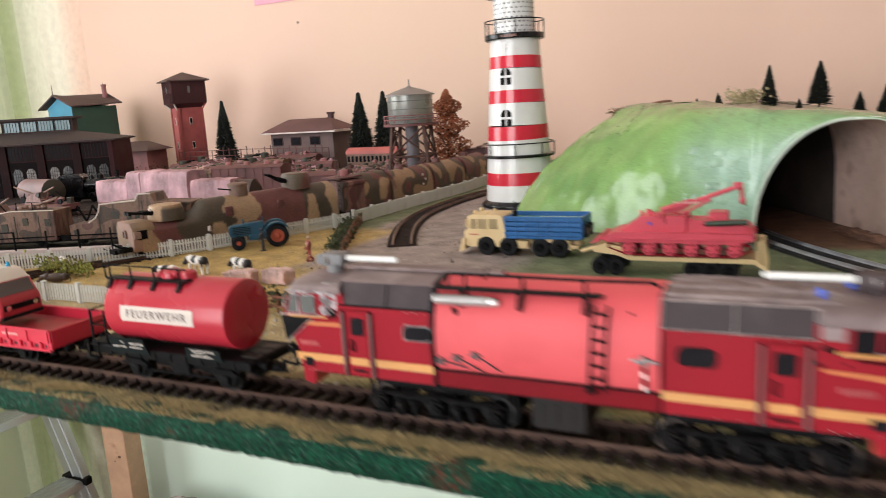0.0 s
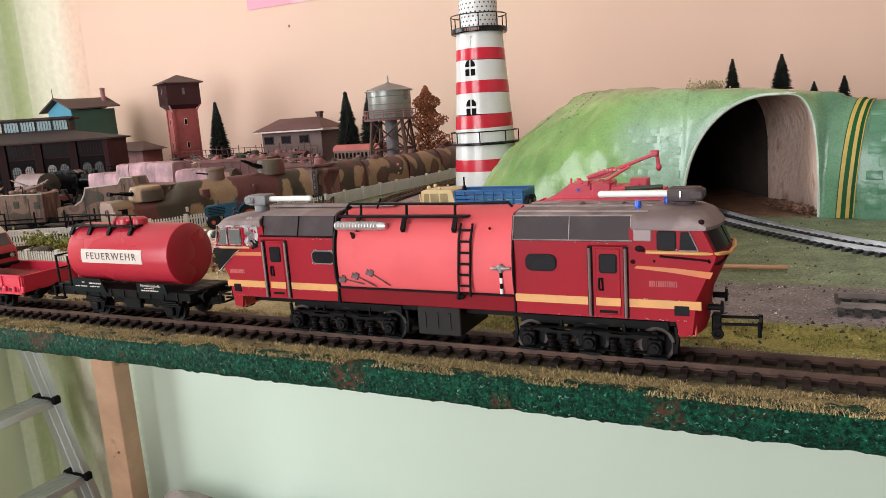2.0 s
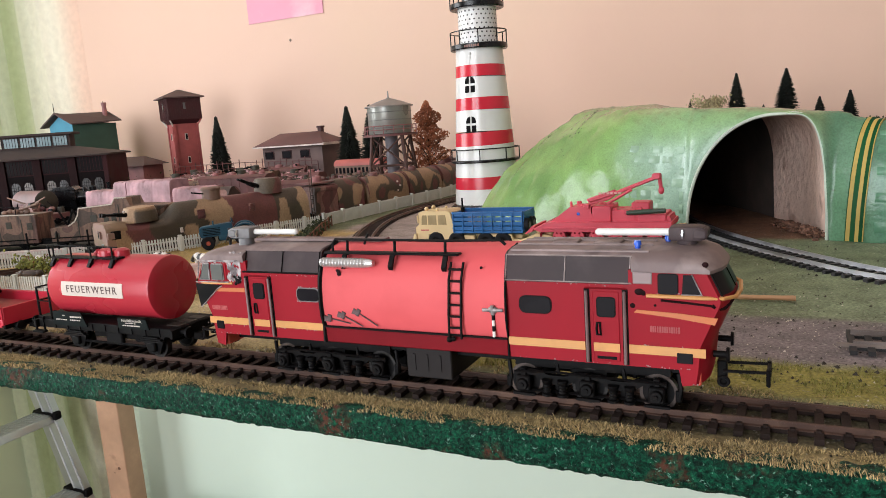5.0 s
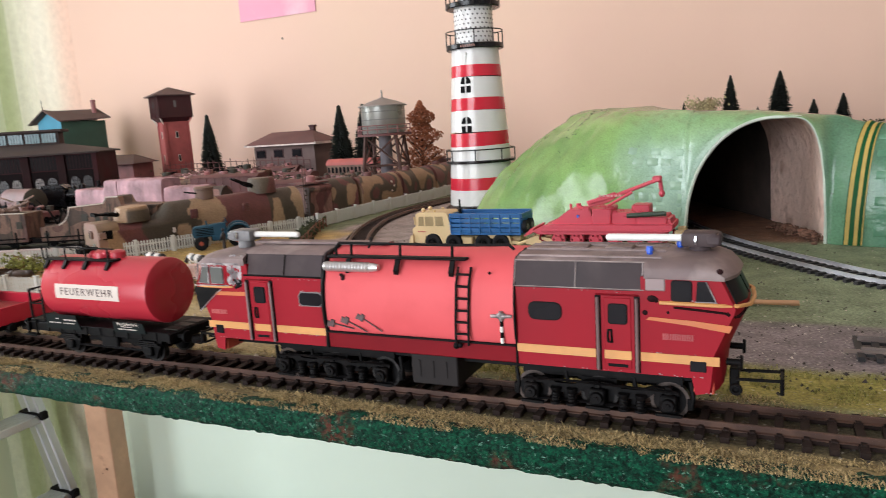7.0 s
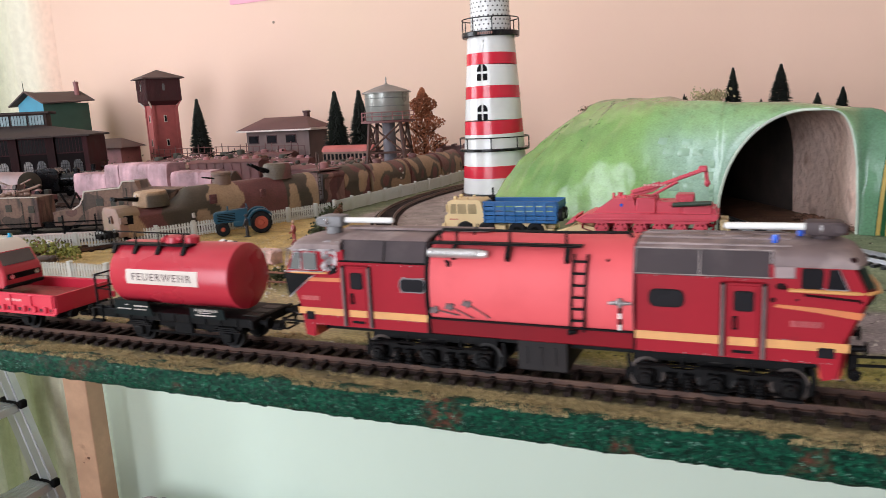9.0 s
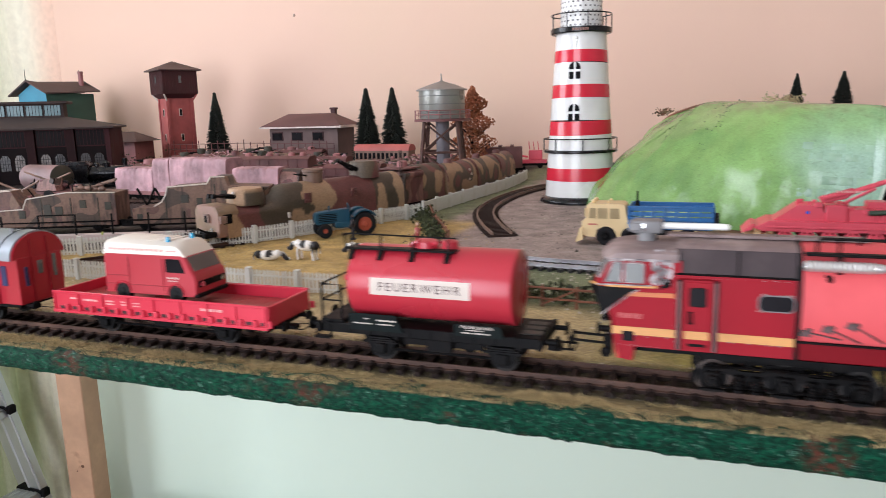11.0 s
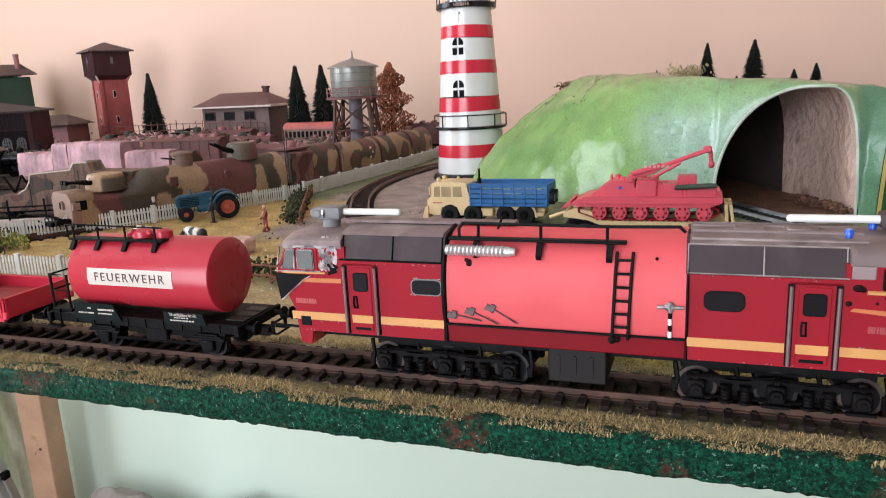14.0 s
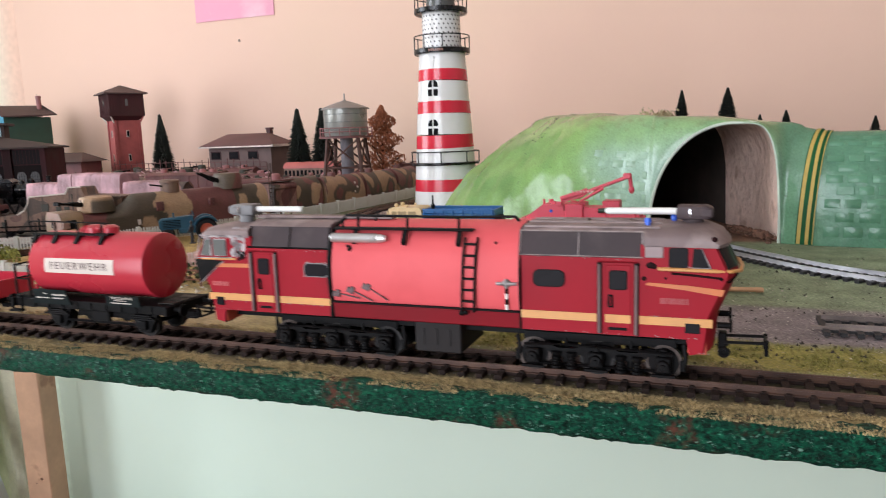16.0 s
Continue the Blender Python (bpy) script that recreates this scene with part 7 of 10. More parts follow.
    tube(bm, [(L, -4.2, 8), (L + 9, -4.2, 8), (L + 9, 4.2, 8), (L, 4.2, 8)], 0.5, 6)
    part("coupling", bm, M["black"], ch)
    sink(t)
    return t


build_coach()

# ---- farm, road vehicles and plants ----


def wheel(t, x, y0, y1, z, r, hub, hub_m, tyre_m=None, seg=22, hub_r=0.52):
    bm = B()
    o = 1 if y1 > y0 else -1
    prof = [(r * hub_r, 0), (r * 0.86, 0), (r, 0.22), (r, 0.78), (r * 0.86, 1.0), (r * hub_r, 1.0)]
    rings = []
    for k in range(seg):
        a = 2 * math.pi * k / seg
        rings.append([bm.verts.new((x + q * math.cos(a), y0 + (y1 - y0) * f, z + q * math.sin(a))) for q, f in prof])
    for k in range(seg):
        a, b = rings[k], rings[(k + 1) % seg]
        for j in range(6):
            bm.faces.new((a[j], a[(j + 1) % 6], b[(j + 1) % 6], b[j]))
    bmesh.ops.recalc_face_normals(bm, faces=bm.faces[:])
    w = part("wheel", bm, tyre_m or M["rubber"], t)
    bm = B()
    cy(bm, (x, y0, z), (x, y0 + (y1 - y0) * 0.8, z), r * (hub_r + 0.03), seg=16)
    cy(bm, (x, y0 + (y1 - y0) * 0.8, z), (x, y0 + (y1 - y0) * 1.05, z), r * 0.3, r * 0.2, 10)
    part("rim", bm, hub_m, w)
    return w


def build_truck():
    t = thing("tipper_truck", "cream eight-wheeled truck with a blue open bed", "truck", (-184, 534, 0.2), rz=180)
    t.matrix_basis = t.matrix_basis @ Matrix.Scale(0.93, 4)
    # forward is +x, viewer's side is +y
    bm = B()
    prof = [(13, 8), (13, 19), (16, 33), (18.5, 34.6), (44, 34.6), (47.5, 33), (47.8, 22.5), (51, 20), (51, 8.5), (46, 7), (40, 7), (38, 14), (25, 14), (22, 7)]
    loft(bm, [[(x, y, z) for x, z in prof] for y in (-13, -12.2, 12.2, 13)])
    cab = part("cab", bm, M["cream"], t, "cream forward cab")
    bm = B()
    for x0, x1 in ((20, 28), (30, 38), (39.5, 45)):
        pr(bm, [(x0, 22.5), (x1, 22.5), (x1 - (0 if x1 < 44 else 1), 31), (x0 + (0 if x0 > 21 else 0.8), 31)], "y", 12.6, 13.3)
    part("side_window", bm, mat("clear_amber_window", (0.42, 0.32, 0.18), 0.15, var=0.15), cab)
    bm = B()
    pr(bm, [(50, 4.5), (56, 2), (52.5, 14), (50, 15)], "y", -15, 15)
    part("snow_blade", bm, M["cream"], t, "cream front blade")
    bm = B()
    for y in (-7, 7):
        ball(bm, (42, y, 36.2), 2.0, (1, 1, 0.9), 10), ball(bm, (30, y * 1.3, 35.6), 1.4, (1, 1, 0.9), 8)
    cy(bm, (48, 13.5, 24), (48, 14.5, 31), 0.7, seg=6)
    part("roof_lamp", bm, M["cream"], cab)
    bm = B()
    bars(bm, 38, 46, 13.3, 17, 1.2, 4, 5)
    part("small_print", bm, M["ink_red"], cab)
    bm = B()
    bx(bm, -48, 50, -6, 6, 7, 13, 0.4)
    bx(bm, -6, 12, 7, 12, 6, 13, 1.0), bx(bm, -48, -40, -12, 12, 7, 10, 0.4)
    pr(bm, [(-43, 6), (-41, 14), (-26, 16), (-16, 14.6), (-10, 7), (-14, 7), (-18, 12), (-36, 12), (-39, 6)], "y", 8, 13)
    part("frame", bm, M["cream"], t)
    bm = B()
    cy(bm, (7, 5, 14), (7, 5, 45), 1.1, 0.8, 8), cy(bm, (7, 5, 30), (7, 5, 37), 1.8, seg=10)
    part("exhaust_stack", bm, M["black"], t, "black exhaust stack")
    bed = None
    bm = B()
    bx(bm, -52, 13, -14.5, 14.5, 15, 17.5, 0.3)
    bed = part("load_bed", bm, M["truck_blue"], t, "blue open load bed with ribbed sides")
    for s in (-1, 1):
        bm = B()
        y0, y1 = sorted((s * 13.6, s * 14.6))
        for k in range(4):
            bx(bm, -52, 13, y0, y1, 17.8 + k * 4.0, 20.9 + k * 4.0, 0.2)
        for k in range(8):
            bx(bm, -52 + k * 9.1, -50.8 + k * 9.1, *sorted((s * 13.2, s * 15.3)), 16, 33.6, 0.2)
        bx(bm, -52.4, 13.4, *sorted((s * 13.2, s * 15.4)), 32.4, 33.8, 0.2)
        part("side_wall", bm, M["truck_blue"], bed)
    for x in (-52.4, 12.8):
        bm = B()
        bx(bm, x - 0.6, x + 0.6, -14, 14, 17, 33.2, 0.2)
        for k in range(3):
            bx(bm, x - 1.2, x + 1.2, -14, 14, 19 + k * 5, 20 + k * 5)
        part("end_wall", bm, M["truck_blue"], bed)
    for x in (31, 11, -17, -33):
        for s in (-1, 1):
            wheel(t, x, s * 8.5, s * 14.6, 8.0, 8.0, True, M["black"])
    for y in (-2, 10):
        bm = B()
        cy(bm, (-53, y, 22), (-56.5, y, 22), 5.4, seg=20)
        sp = part("spare_wheel", bm, M["rubber"], t)
        bm = B()
        cy(bm, (-56.5, y, 22), (-56.8, y, 22), 2.6, seg=14)
        part("spare_rim", bm, M["grey_gun"], sp)
    return t


build_truck()


def build_trailer():
    t = thing("low_loader_trailer", "cream low-loader trailer carrying the red recovery tank", "trailer", (-62, 488, 0))
    bm = B()
    pr(bm, [(-54, 16), (-38, 14), (-30, 11), (46, 11), (54, 6), (54, 9), (46, 14), (-28, 14), (-36, 20), (-46, 22), (-54, 19)], "y", -14, 14)
    b = part("deck", bm, M["cream"], t, "cream stepped deck")
    bm = B()
    for x in (48, 50):
        for y in (-9, 9):
            pr(bm, [(x, 9), (x + 4, 9), (x + 1.5, 25), (x - 1, 25)], "y", y - 4, y + 4)
    part("loading_ramp", bm, M["cream"], t)
    bm = B()
    ball(bm, (-44, -6, 23), 4.5, (1.3, 1, 0.7), 10), ball(bm, (-40, 5, 23), 4, (1.2, 1, 0.7), 10), cy(bm, (-54, 0, 17), (-66, 0, 13), 1.2, seg=8)
    bx(bm, -48, -36, -10, -4, 20, 24, 1)
    part("gooseneck_gear", bm, M["cream"], t)
    for x in (-50, -39, 10, 21, 32):
        for s in (-1, 1):
            wheel(t, x, s * 8, s * 13, 6.0, 6.0, True, M["black"], seg=18)
    return t


build_trailer()


def build_tank():
    t = thing("recovery_tank", "red tracked recovery vehicle with a folding crane jib", "tank", (-62, 488, 14.2))
    bm = B()
    pr(bm, [(-49, 11), (-44, 8.8), (38, 8.8), (46, 12), (46, 15.6), (-40, 15.6)], "y", -15.5, 15.5, 0.4)
    pr(bm, [(-46, 11.0), (-36, 16.2), (-23, 25.6), (-8, 25.6), (-8, 21), (44, 19), (46, 12), (-40, 10)], "y", -10.6, 10.6)
    bx(bm, -7, 6, -12, 12, 15, 26.2, 0.8), bx(bm, 6, 22, -11, 9, 15, 23.4, 0.6), bx(bm, 18, 30, -4, 10, 18, 27.5, 0.8)
    bx(bm, 24, 42, -12, 12, 15, 20.6, 0.6)
    b = part("hull", bm, M["crane_red"], t, "red welded hull")
    bm = B()
    pr(bm, [(-56, 7), (-50, 9), (-48, 13), (-50, 13)], "y", -14, 14)
    part("dozer_blade", bm, M["crane_red"], t)
    bm = B()
    for s in (-1, 1):
        y = s * 13.2
        tr = [(-44, 8), (-40, 10.6), (38, 10.6), (44, 8), (44, 5), (36, 0.6), (-32, 0.6), (-44, 5)]
        inn = [(x * 0.97, 1.4 + (z - 0.6) * 0.84) for x, z in tr]
        v0 = [[bm.verts.new((x, s * yy, z)) for x, z in pts] for pts in (tr, inn) for yy in (9.8, 15.0)]
        o0, o1, i0, i1 = v0
        for k in range(8):
            j = (k + 1) % 8
            bm.faces.new((o0[k], o0[j], o1[j], o1[k])), bm.faces.new((i0[k], i1[k], i1[j], i0[j])), bm.faces.new((o1[k], o1[j], i1[j], i1[k])), bm.faces.new((o0[k], i0[k], i0[j], o0[j]))
        for k in range(20):
            bx(bm, -32 + k * 3.5, -30.6 + k * 3.5, *sorted((s * 9.8, s * 15.2)), 0.0, 0.8)
    bmesh.ops.recalc_face_normals(bm, faces=bm.faces[:])
    part("track_belt", bm, M["red_dark"], t, "dark red track belt")
    for s in (-1, 1):
        for k in range(6):
            bm = B()
            x = -30 + k * 13.0
            cy(bm, (x, s * 11, 5.4), (x, s * 15.4, 5.4), 4.7, seg=18)
            cy(bm, (x, s * 15.4, 5.4), (x, s * 16.2, 5.4), 2.6, 2.2, 14)
            part("road_wheel", bm, M["crane_red"], t)
    bm = B()
    pts = [(-9, -9, 30), (10, -8, 35), (36, -7, 44.5)]
    for a, c in zip(pts, pts[1:]):
        d = Vector(c) - Vector(a)
        for o in (-2.2, 2.2):
            tube(bm, [(a[0], a[1] + o, a[2]), (c[0], c[1] + o, c[2])], 1.2, 6)
        for k in range(4):
            p = Vector(a).lerp(Vector(c), (k + 0.5) / 4)
            bx(bm, p.x - 1, p.x + 1, p.y - 2.4, p.y + 2.4, p.z - 0.8, p.z + 0.8)
    pr(bm, [(-9, 27), (-11, 31), (8, 37), (10, 34), (4, 30)], "y", -10.6, -6.2, 0.4)
    cy(bm, (4, -12, 28), (20, -11, 37), 1.0, seg=8)
    bx(bm, 33, 38.5, -10.4, -4, 43, 47, 0.8), cy(bm, (37.5, -7, 44), (38.4, -7, 36), 1.3, seg=10), ball(bm, (38.5, -7, 35.5), 2.0, (1, 1, 1.3), 10)
    cr = part("crane_jib", bm, M["crane_red"], t, "red lattice jib with a hook block")
    bm = B()
    bars(bm, -2, 14, -12, 34.2, 1.4, 6, 7)
    part("jib_marking", bm, mat("pale_red_print", (0.75, 0.38, 0.36), 0.6), cr)
    rnd = random.Random(12)
    for k in range(16):
        g = B()
        x, y = rnd.uniform(-18, 40), rnd.choice((-11.2, -9, -6, 0, 6))
        z = 25.6 if x < -8 else 26.0 if x < 6 else 22.0
        bx(g, x, x + rnd.uniform(1.5, 4.5), y - 1.2, y + 1.2, z - 1, z + rnd.uniform(0.8, 2.6), 0.3)
        part("deck_fitting", g, M["crane_red"], t)
    for k in range(6):
        g = B()
        x = -30 + k * 13.0
        for a in range(6):
            q = a * math.pi / 3
            cy(g, (x + 3.2 * math.cos(q), -15.3, 5.4 + 3.2 * math.sin(q)), (x + 3.2 * math.cos(q), -15.7, 5.4 + 3.2 * math.sin(q)), 0.75, seg=6)
        part("wheel_hole", g, M["red_dark"], t)
    g = B()
    bx(g, -42, 44, -16.2, -12, 11.0, 12.4, 0.3)
    part("track_guard", g, M["crane_red"], t)
    bm = B()
    cy(bm, (17, -14, 21.6), (42, -14, 23), 1.5, seg=10), cy(bm, (18, -11.5, 21.8), (40, -11.5, 23), 1.3, seg=10)
    part("tow_bar", bm, mat("dark_green_bar", (0.035, 0.06, 0.04), 0.5), t, "dark green tow bars")
    bm = B()
    cy(bm, (-17, -10.4, 21), (-17, -11.0, 21), 1.1, seg=10)
    part("badge", bm, M["blue_lamp"], t, "small blue badge")
    bm = B()
    cy(bm, (-23, -6, 25), (-23, -6, 29), 0.9, seg=8), cy(bm, (-20, 4, 25), (-20, 4, 28), 1.8, seg=12)
    part("hatch_gear", bm, M["crane_red"], t)
    return t


build_tank()


def build_tractor():
    t = thing("tractor", "dark blue farm tractor with orange wheel hubs", "tractor", (-441, 526, 0), rz=222)
    # forward +x
    bm = B()
    pr(bm, [(-4, 12), (26, 11), (27.5, 14), (27.5, 20), (25, 22), (-4, 24)], "y", -4.6, 4.6, 0.8)
    bx(bm, -22, 10, -5, 5, 7, 13, 1.0)
    b = part("hood", bm, M["tractor_blue"], t, "blue hood and gearbox")
    bm = B()
    for k in range(5):
        bx(bm, 8, 24, -4.9, -4.5, 13.5 + k * 1.5, 14.2 + k * 1.5), bx(bm, 8, 24, 4.5, 4.9, 13.5 + k * 1.5, 14.2 + k * 1.5)
    part("grille", bm, M["black"], b)
    bm = B()
    for s in (-1, 1):
        pts = [(-15 + 12.5 * math.cos(a), 10.5 + 12.8 * math.sin(a)) for a in [radians(20 + k * 16) for k in range(9)]]
        inn = [(-15 + 11.3 * math.cos(a), 10.5 + 11.6 * math.sin(a)) for a in [radians(20 + k * 16) for k in range(9)]]
        pr(bm, pts + inn[::-1], "y", *sorted((s * 5.5, s * 14)))
        pr(bm, pts, "y", *sorted((s * 5.2, s * 6)))
    part("mudguard", bm, M["tractor_blue"], t)
    bm = B()
    bx(bm, -16, -9, -4.5, 4.5, 16, 18, 0.8), bx(bm, -17.5, -15.5, -4.5, 4.5, 17, 22, 0.8)
    part("seat", bm, M["black"], t)
    bm = B()
    ring = [(-4 + 1.8 * math.sin(a) * 0.6, 3.2 * math.cos(a), 25.5 + 2.6 * math.sin(a)) for a in [k * math.pi / 8 for k in range(17)]]
    tube(bm, ring, 0.4, 5), tube(bm, [(-4, 0, 25.5), (2, 0, 20)], 0.5, 5)
    cy(bm, (14, 2, 21), (14, 2, 27), 0.8, seg=8)
    part("steering_wheel", bm, M["tractor_blue"], t)
    for s in (-1, 1):
        wheel(t, -15, s * 8, s * 13.4, 10.4, 10.4, True, M["orange"], seg=26, hub_r=0.6)
        wheel(t, 20, s * 7.5, s * 11.5, 6.4, 6.4, True, M["orange"], seg=22, hub_r=0.36)
    bm = B()
    cy(bm, (20, -8, 6.4), (20, 8, 6.4), 1.2, seg=8), bx(bm, 17, 23, -3, 3, 7, 12, 0.5)
    part("front_axle", bm, M["black"], t)
    return t


build_tractor()


def figurine(label, at, rz, material, run=False):
    """Small painted figure, one plain mesh."""
    bm = B()
    for s in (-1, 1):
        tube(bm, [(0 if not run else s * 4, s * 1.2, 0.4), (0, s * 1.1, 5), (0, s * 0.9, 10)], 1.15, 6)
        tube(bm, [(0, s * 2.4, 16.2), (1.2 if not run else s * 3, s * 3.2, 12.4), (2.6, s * 2.4, 10)], 0.8, 6)
    ball(bm, (0, 0, 13.4), 2.6, (0.8, 1.0, 1.6), 8), ball(bm, (0, 0, 19.4), 1.5, (1, 1, 1.15), 8)
    cy(bm, (0, 0, -0.3), (0, 0, 0.5), 3.0, seg=10)
    solid("figurine", bm, material, label, "figurine", at=mm(*at, rz=rz))


figurine("dark painted model figure standing beside the tractor", (-424, 508, 0), 200, mat("dark_figure", (0.035, 0.03, 0.04), 0.5, var=0.3, scale=300))
figurine("red painted model figure striding across the paddock", (-352, 478, 0), 250, mat("red_figure", (0.42, 0.06, 0.05), 0.5, var=0.35, scale=250, dirt=(0.6, 0.42, 0.3), dirt_amt=0.9, dirt_scale=170, dlo=0.5, dhi=0.56), True)

COW = attr_mat("piebald_paint", 0.5, 0.1, 500, 0.06, 0.3)
COW_BROWN = mat("brown_cow_paint", (0.09, 0.05, 0.035), 0.5, var=0.3, scale=200)


def cow(at, rz, material, label, graze=True, lying=False, size=1.0):
    bm = B()
    h = 3.5 if lying else 10
    ball(bm, (0, 0, h), 4.0, (2.3, 0.9, 0.95), 28), ball(bm, (7.2, 0, h + 1), 3.2, (1, .9, 1), 10), ball(bm, (-7.5, 0, h + 0.4), 3.2, (1, .9, 1), 14)
    hz = h - 2.5 if graze else h + 4
    tube(bm, [(8.5, 0, h + 1.5), (12, 0, (h + hz) / 2 + 1.8), (13.6, 0.4, hz + 0.5)], 1.9, 8)
    ball(bm, (14.6, 0.5, hz), 1.8, (1.5, .85, .85), 10)
    for s in (-1, 1):
        cy(bm, (13, s * 1.2, hz + 1.4), (12.6, s * 2.6, hz + 2.2), 0.7, 0.3, 6)
        if not lying:
            for x in (6.5, -7):
                tube(bm, [(x, s * 2.2, h - 2), (x + 0.5, s * 2.2, 4.5), (x, s * 2.2, 0)], 1.0, 6)
    tube(bm, [(-10.6, 0, h + 2), (-11.8, 0, h - 1), (-11.6, 0, h - 5)], 0.5, 5)
    ob = solid("cow_figurine", bm, material, label, "cow figurine", at=mm(*at, rz=rz) @ Matrix.Diagonal((size, size, size, 1)))
    if material is COW:
        dark, pale = Vector((0.018, 0.015, 0.015)), Vector((0.80, 0.76, 0.72))
        zone = ob.data.color_attributes.new("zone", "FLOAT_COLOR", "POINT")
        cols = []
        for v in ob.data.vertices:
            p = v.co * 1000
            spot = (p.x > 10.2 and abs(p.y) > 0.2) or (p.x < -5.2 and p.z > h - 2.5) or (p.x - 1.5) ** 2 + (p.z - h - 1.5) ** 2 * 1.4 < 9
            cols += [*(dark if spot else pale), 1.0]
        zone.data.foreach_set("color", cols)


cow((-417, 420, 0), 172, COW, "black and white grazing cow figurine on the paddock", size=1.05)
cow((-372, 419, 0), 165, COW, "black and white cow figurine beside the straw bales", size=1.05)
cow((-446, 413, 0), 10, COW, "small black and white calf figurine on the paddock", True, True)
cow((-520, 372, 0), 200, COW_BROWN, "dark brown cow figurine lying by the fence", True, True)
cow((-541, 396, 0), 150, COW, "black and white cow figurine behind the bush", True)

for bxp, byp, rot in ((-356, 398, 12), (-330, 408, -8)):
    b = thing("straw_bale", "pinkish straw bale with rough sides", "straw bale", (bxp, byp, 0), rz=rot, group="straw bales")
    bm = B()
    vs = bx(bm, -11.5, 11.5, -6, 6, 0, 10, 1.2, 2)
    bmesh.ops.subdivide_edges(bm, edges=bm.edges[:], cuts=2, use_grid_fill=True)
    for v in bm.verts:
        v.co += Vector((noise.noise(v.co / 1.6), noise.noise(v.co / 1.7 + Vector((5, 0, 0))), noise.noise(v.co / 1.5 + Vector((0, 9, 0))))) * 1.7
    part("straw", bm, mat("straw_%d" % rot, (0.76, 0.50, 0.45), 0.9, var=0.25, scale=160, bump=1.0, bscale=500, relief=0.0012), b)
    bm = B()
    for x in (-5, 5):
        bx(bm, x - 0.2, x + 0.2, -6.5, 6.5, 0, 10.5)
    part("twine", bm, M["paper"], b)

# ---- picket fences ----


def picket_fence(label, pts, h, closed_boards_from=None, sp=2.6):
    t = thing("picket_fence", label, "fence", (0, 0, 0))
    path = [Vector(p) for p in pts]
    dens = resample(path, sp)
    bm = B()
    bx(bm, -0.75, 0.75, -0.35, 0.35, 1.0, h - 1.0)
    pr(bm, [(-0.75, h - 1.0), (0.75, h - 1.0), (0, h)], "y", -0.35, 0.35)
    me = mesh_of("picket", bm, M["white_fence"], smooth=False)
    bm = B()
    bx(bm, -1.5, 1.5, -1.3, 1.3, 0, h + 0.4, 0.2), bx(bm, -1.9, 1.9, -1.7, 1.7, h + 0.4, h + 1.4, 0.3)
    post_me = mesh_of("post", bm, M["white_fence"], smooth=False)
    rails = B()
    for i, p in enumerate(dens):
        j = min(i + 1, len(dens) - 1)
        d = (dens[j] - dens[max(0, i - 1)]).normalized()
        a = math.degrees(math.atan2(d.y, d.x))
        z = ground_z(p.x, p.y)
        if i % 13 == 0:
            part("post", post_me, None, t, at=mm(p.x, p.y, z - 0.3, a))
        else:
            part("picket", me, None, t, at=mm(p.x, p.y, z + random.uniform(-0.15, 0.15), a, random.uniform(-1, 1)))
        if i + 1 < len(dens):
            q = dens[i + 1]
            nrm = Vector((-d.y, d.x)) * 0.6
            for zz in (3.2, h - 4.0):
                tube(rails, [(p.x + nrm.x, p.y + nrm.y, z + zz), (q.x + nrm.x, q.y + nrm.y, z + zz)], 0.7, 4)
    part("rail", rails, M["white_fence"], t)
    return t


picket_fence("white plastic picket fence along the paddock", smooth_path([(-700, 352), (-600, 398), (-500, 470), (-446, 572), (-415, 640)], 8), 14.5)
picket_fence("white plastic picket fence beside the main track", [(-640, 322), (-520, 326), (-342, 330)], 13.5)


def board_fence(label, pts, h):
    """Low white fence of solid moulded panels between posts."""
    t = thing("panel_fence", label, "fence", (0, 0, 0))
    path = resample([Vector(p) for p in pts], 37.0)
    for p, q in zip(path, path[1:]):
        d = (q - p)
        a = math.degrees(math.atan2(d.y, d.x))
        bm = B()
        bx(bm, 1, d.length - 1, -0.5, 0.5, 1.2, h - 1.2)
        k = 0
        x = 1.5
        while x < d.length - 1.5:
            bx(bm, x, x + 1.5, -0.85, 0.85, 0.6, h)
            x += 2.3
        pn = part("panel", bm, M["white_fence"], t, at=mm(p.x, p.y, 0, a))
        bm = B()
        bx(bm, -1.4, 1.4, -1.4, 1.4, 0, h + 0.8, 0.25), bx(bm, -1.8, 1.8, -1.8, 1.8, h + 0.8, h + 1.6, 0.3)
        part("post", bm, M["white_fence"], t, at=mm(p.x, p.y, 0, a))
    return t


board_fence("white moulded fence running beside the armoured train", smooth_path([(-414, 646), (-412, 700), (-406, 780), (-396, 900), (-398, 1000), (-404, 1060)], 8), 14.5)

# ---- plants ----


def clumps(bm, pts, r0, r1, rnd, flat=0.8):
    for p in pts:
        r = rnd.uniform(r0, r1)
        m = Matrix.Translation(p) @ Euler((rnd.uniform(0, 6), rnd.uniform(0, 6), rnd.uniform(0, 6))).to_matrix().to_4x4() @ Matrix.Diagonal((r, r * rnd.uniform(0.5, 1), r * flat, 1))
        bmesh.ops.create_icosphere(bm, subdivisions=1, radius=1.0, matrix=m)


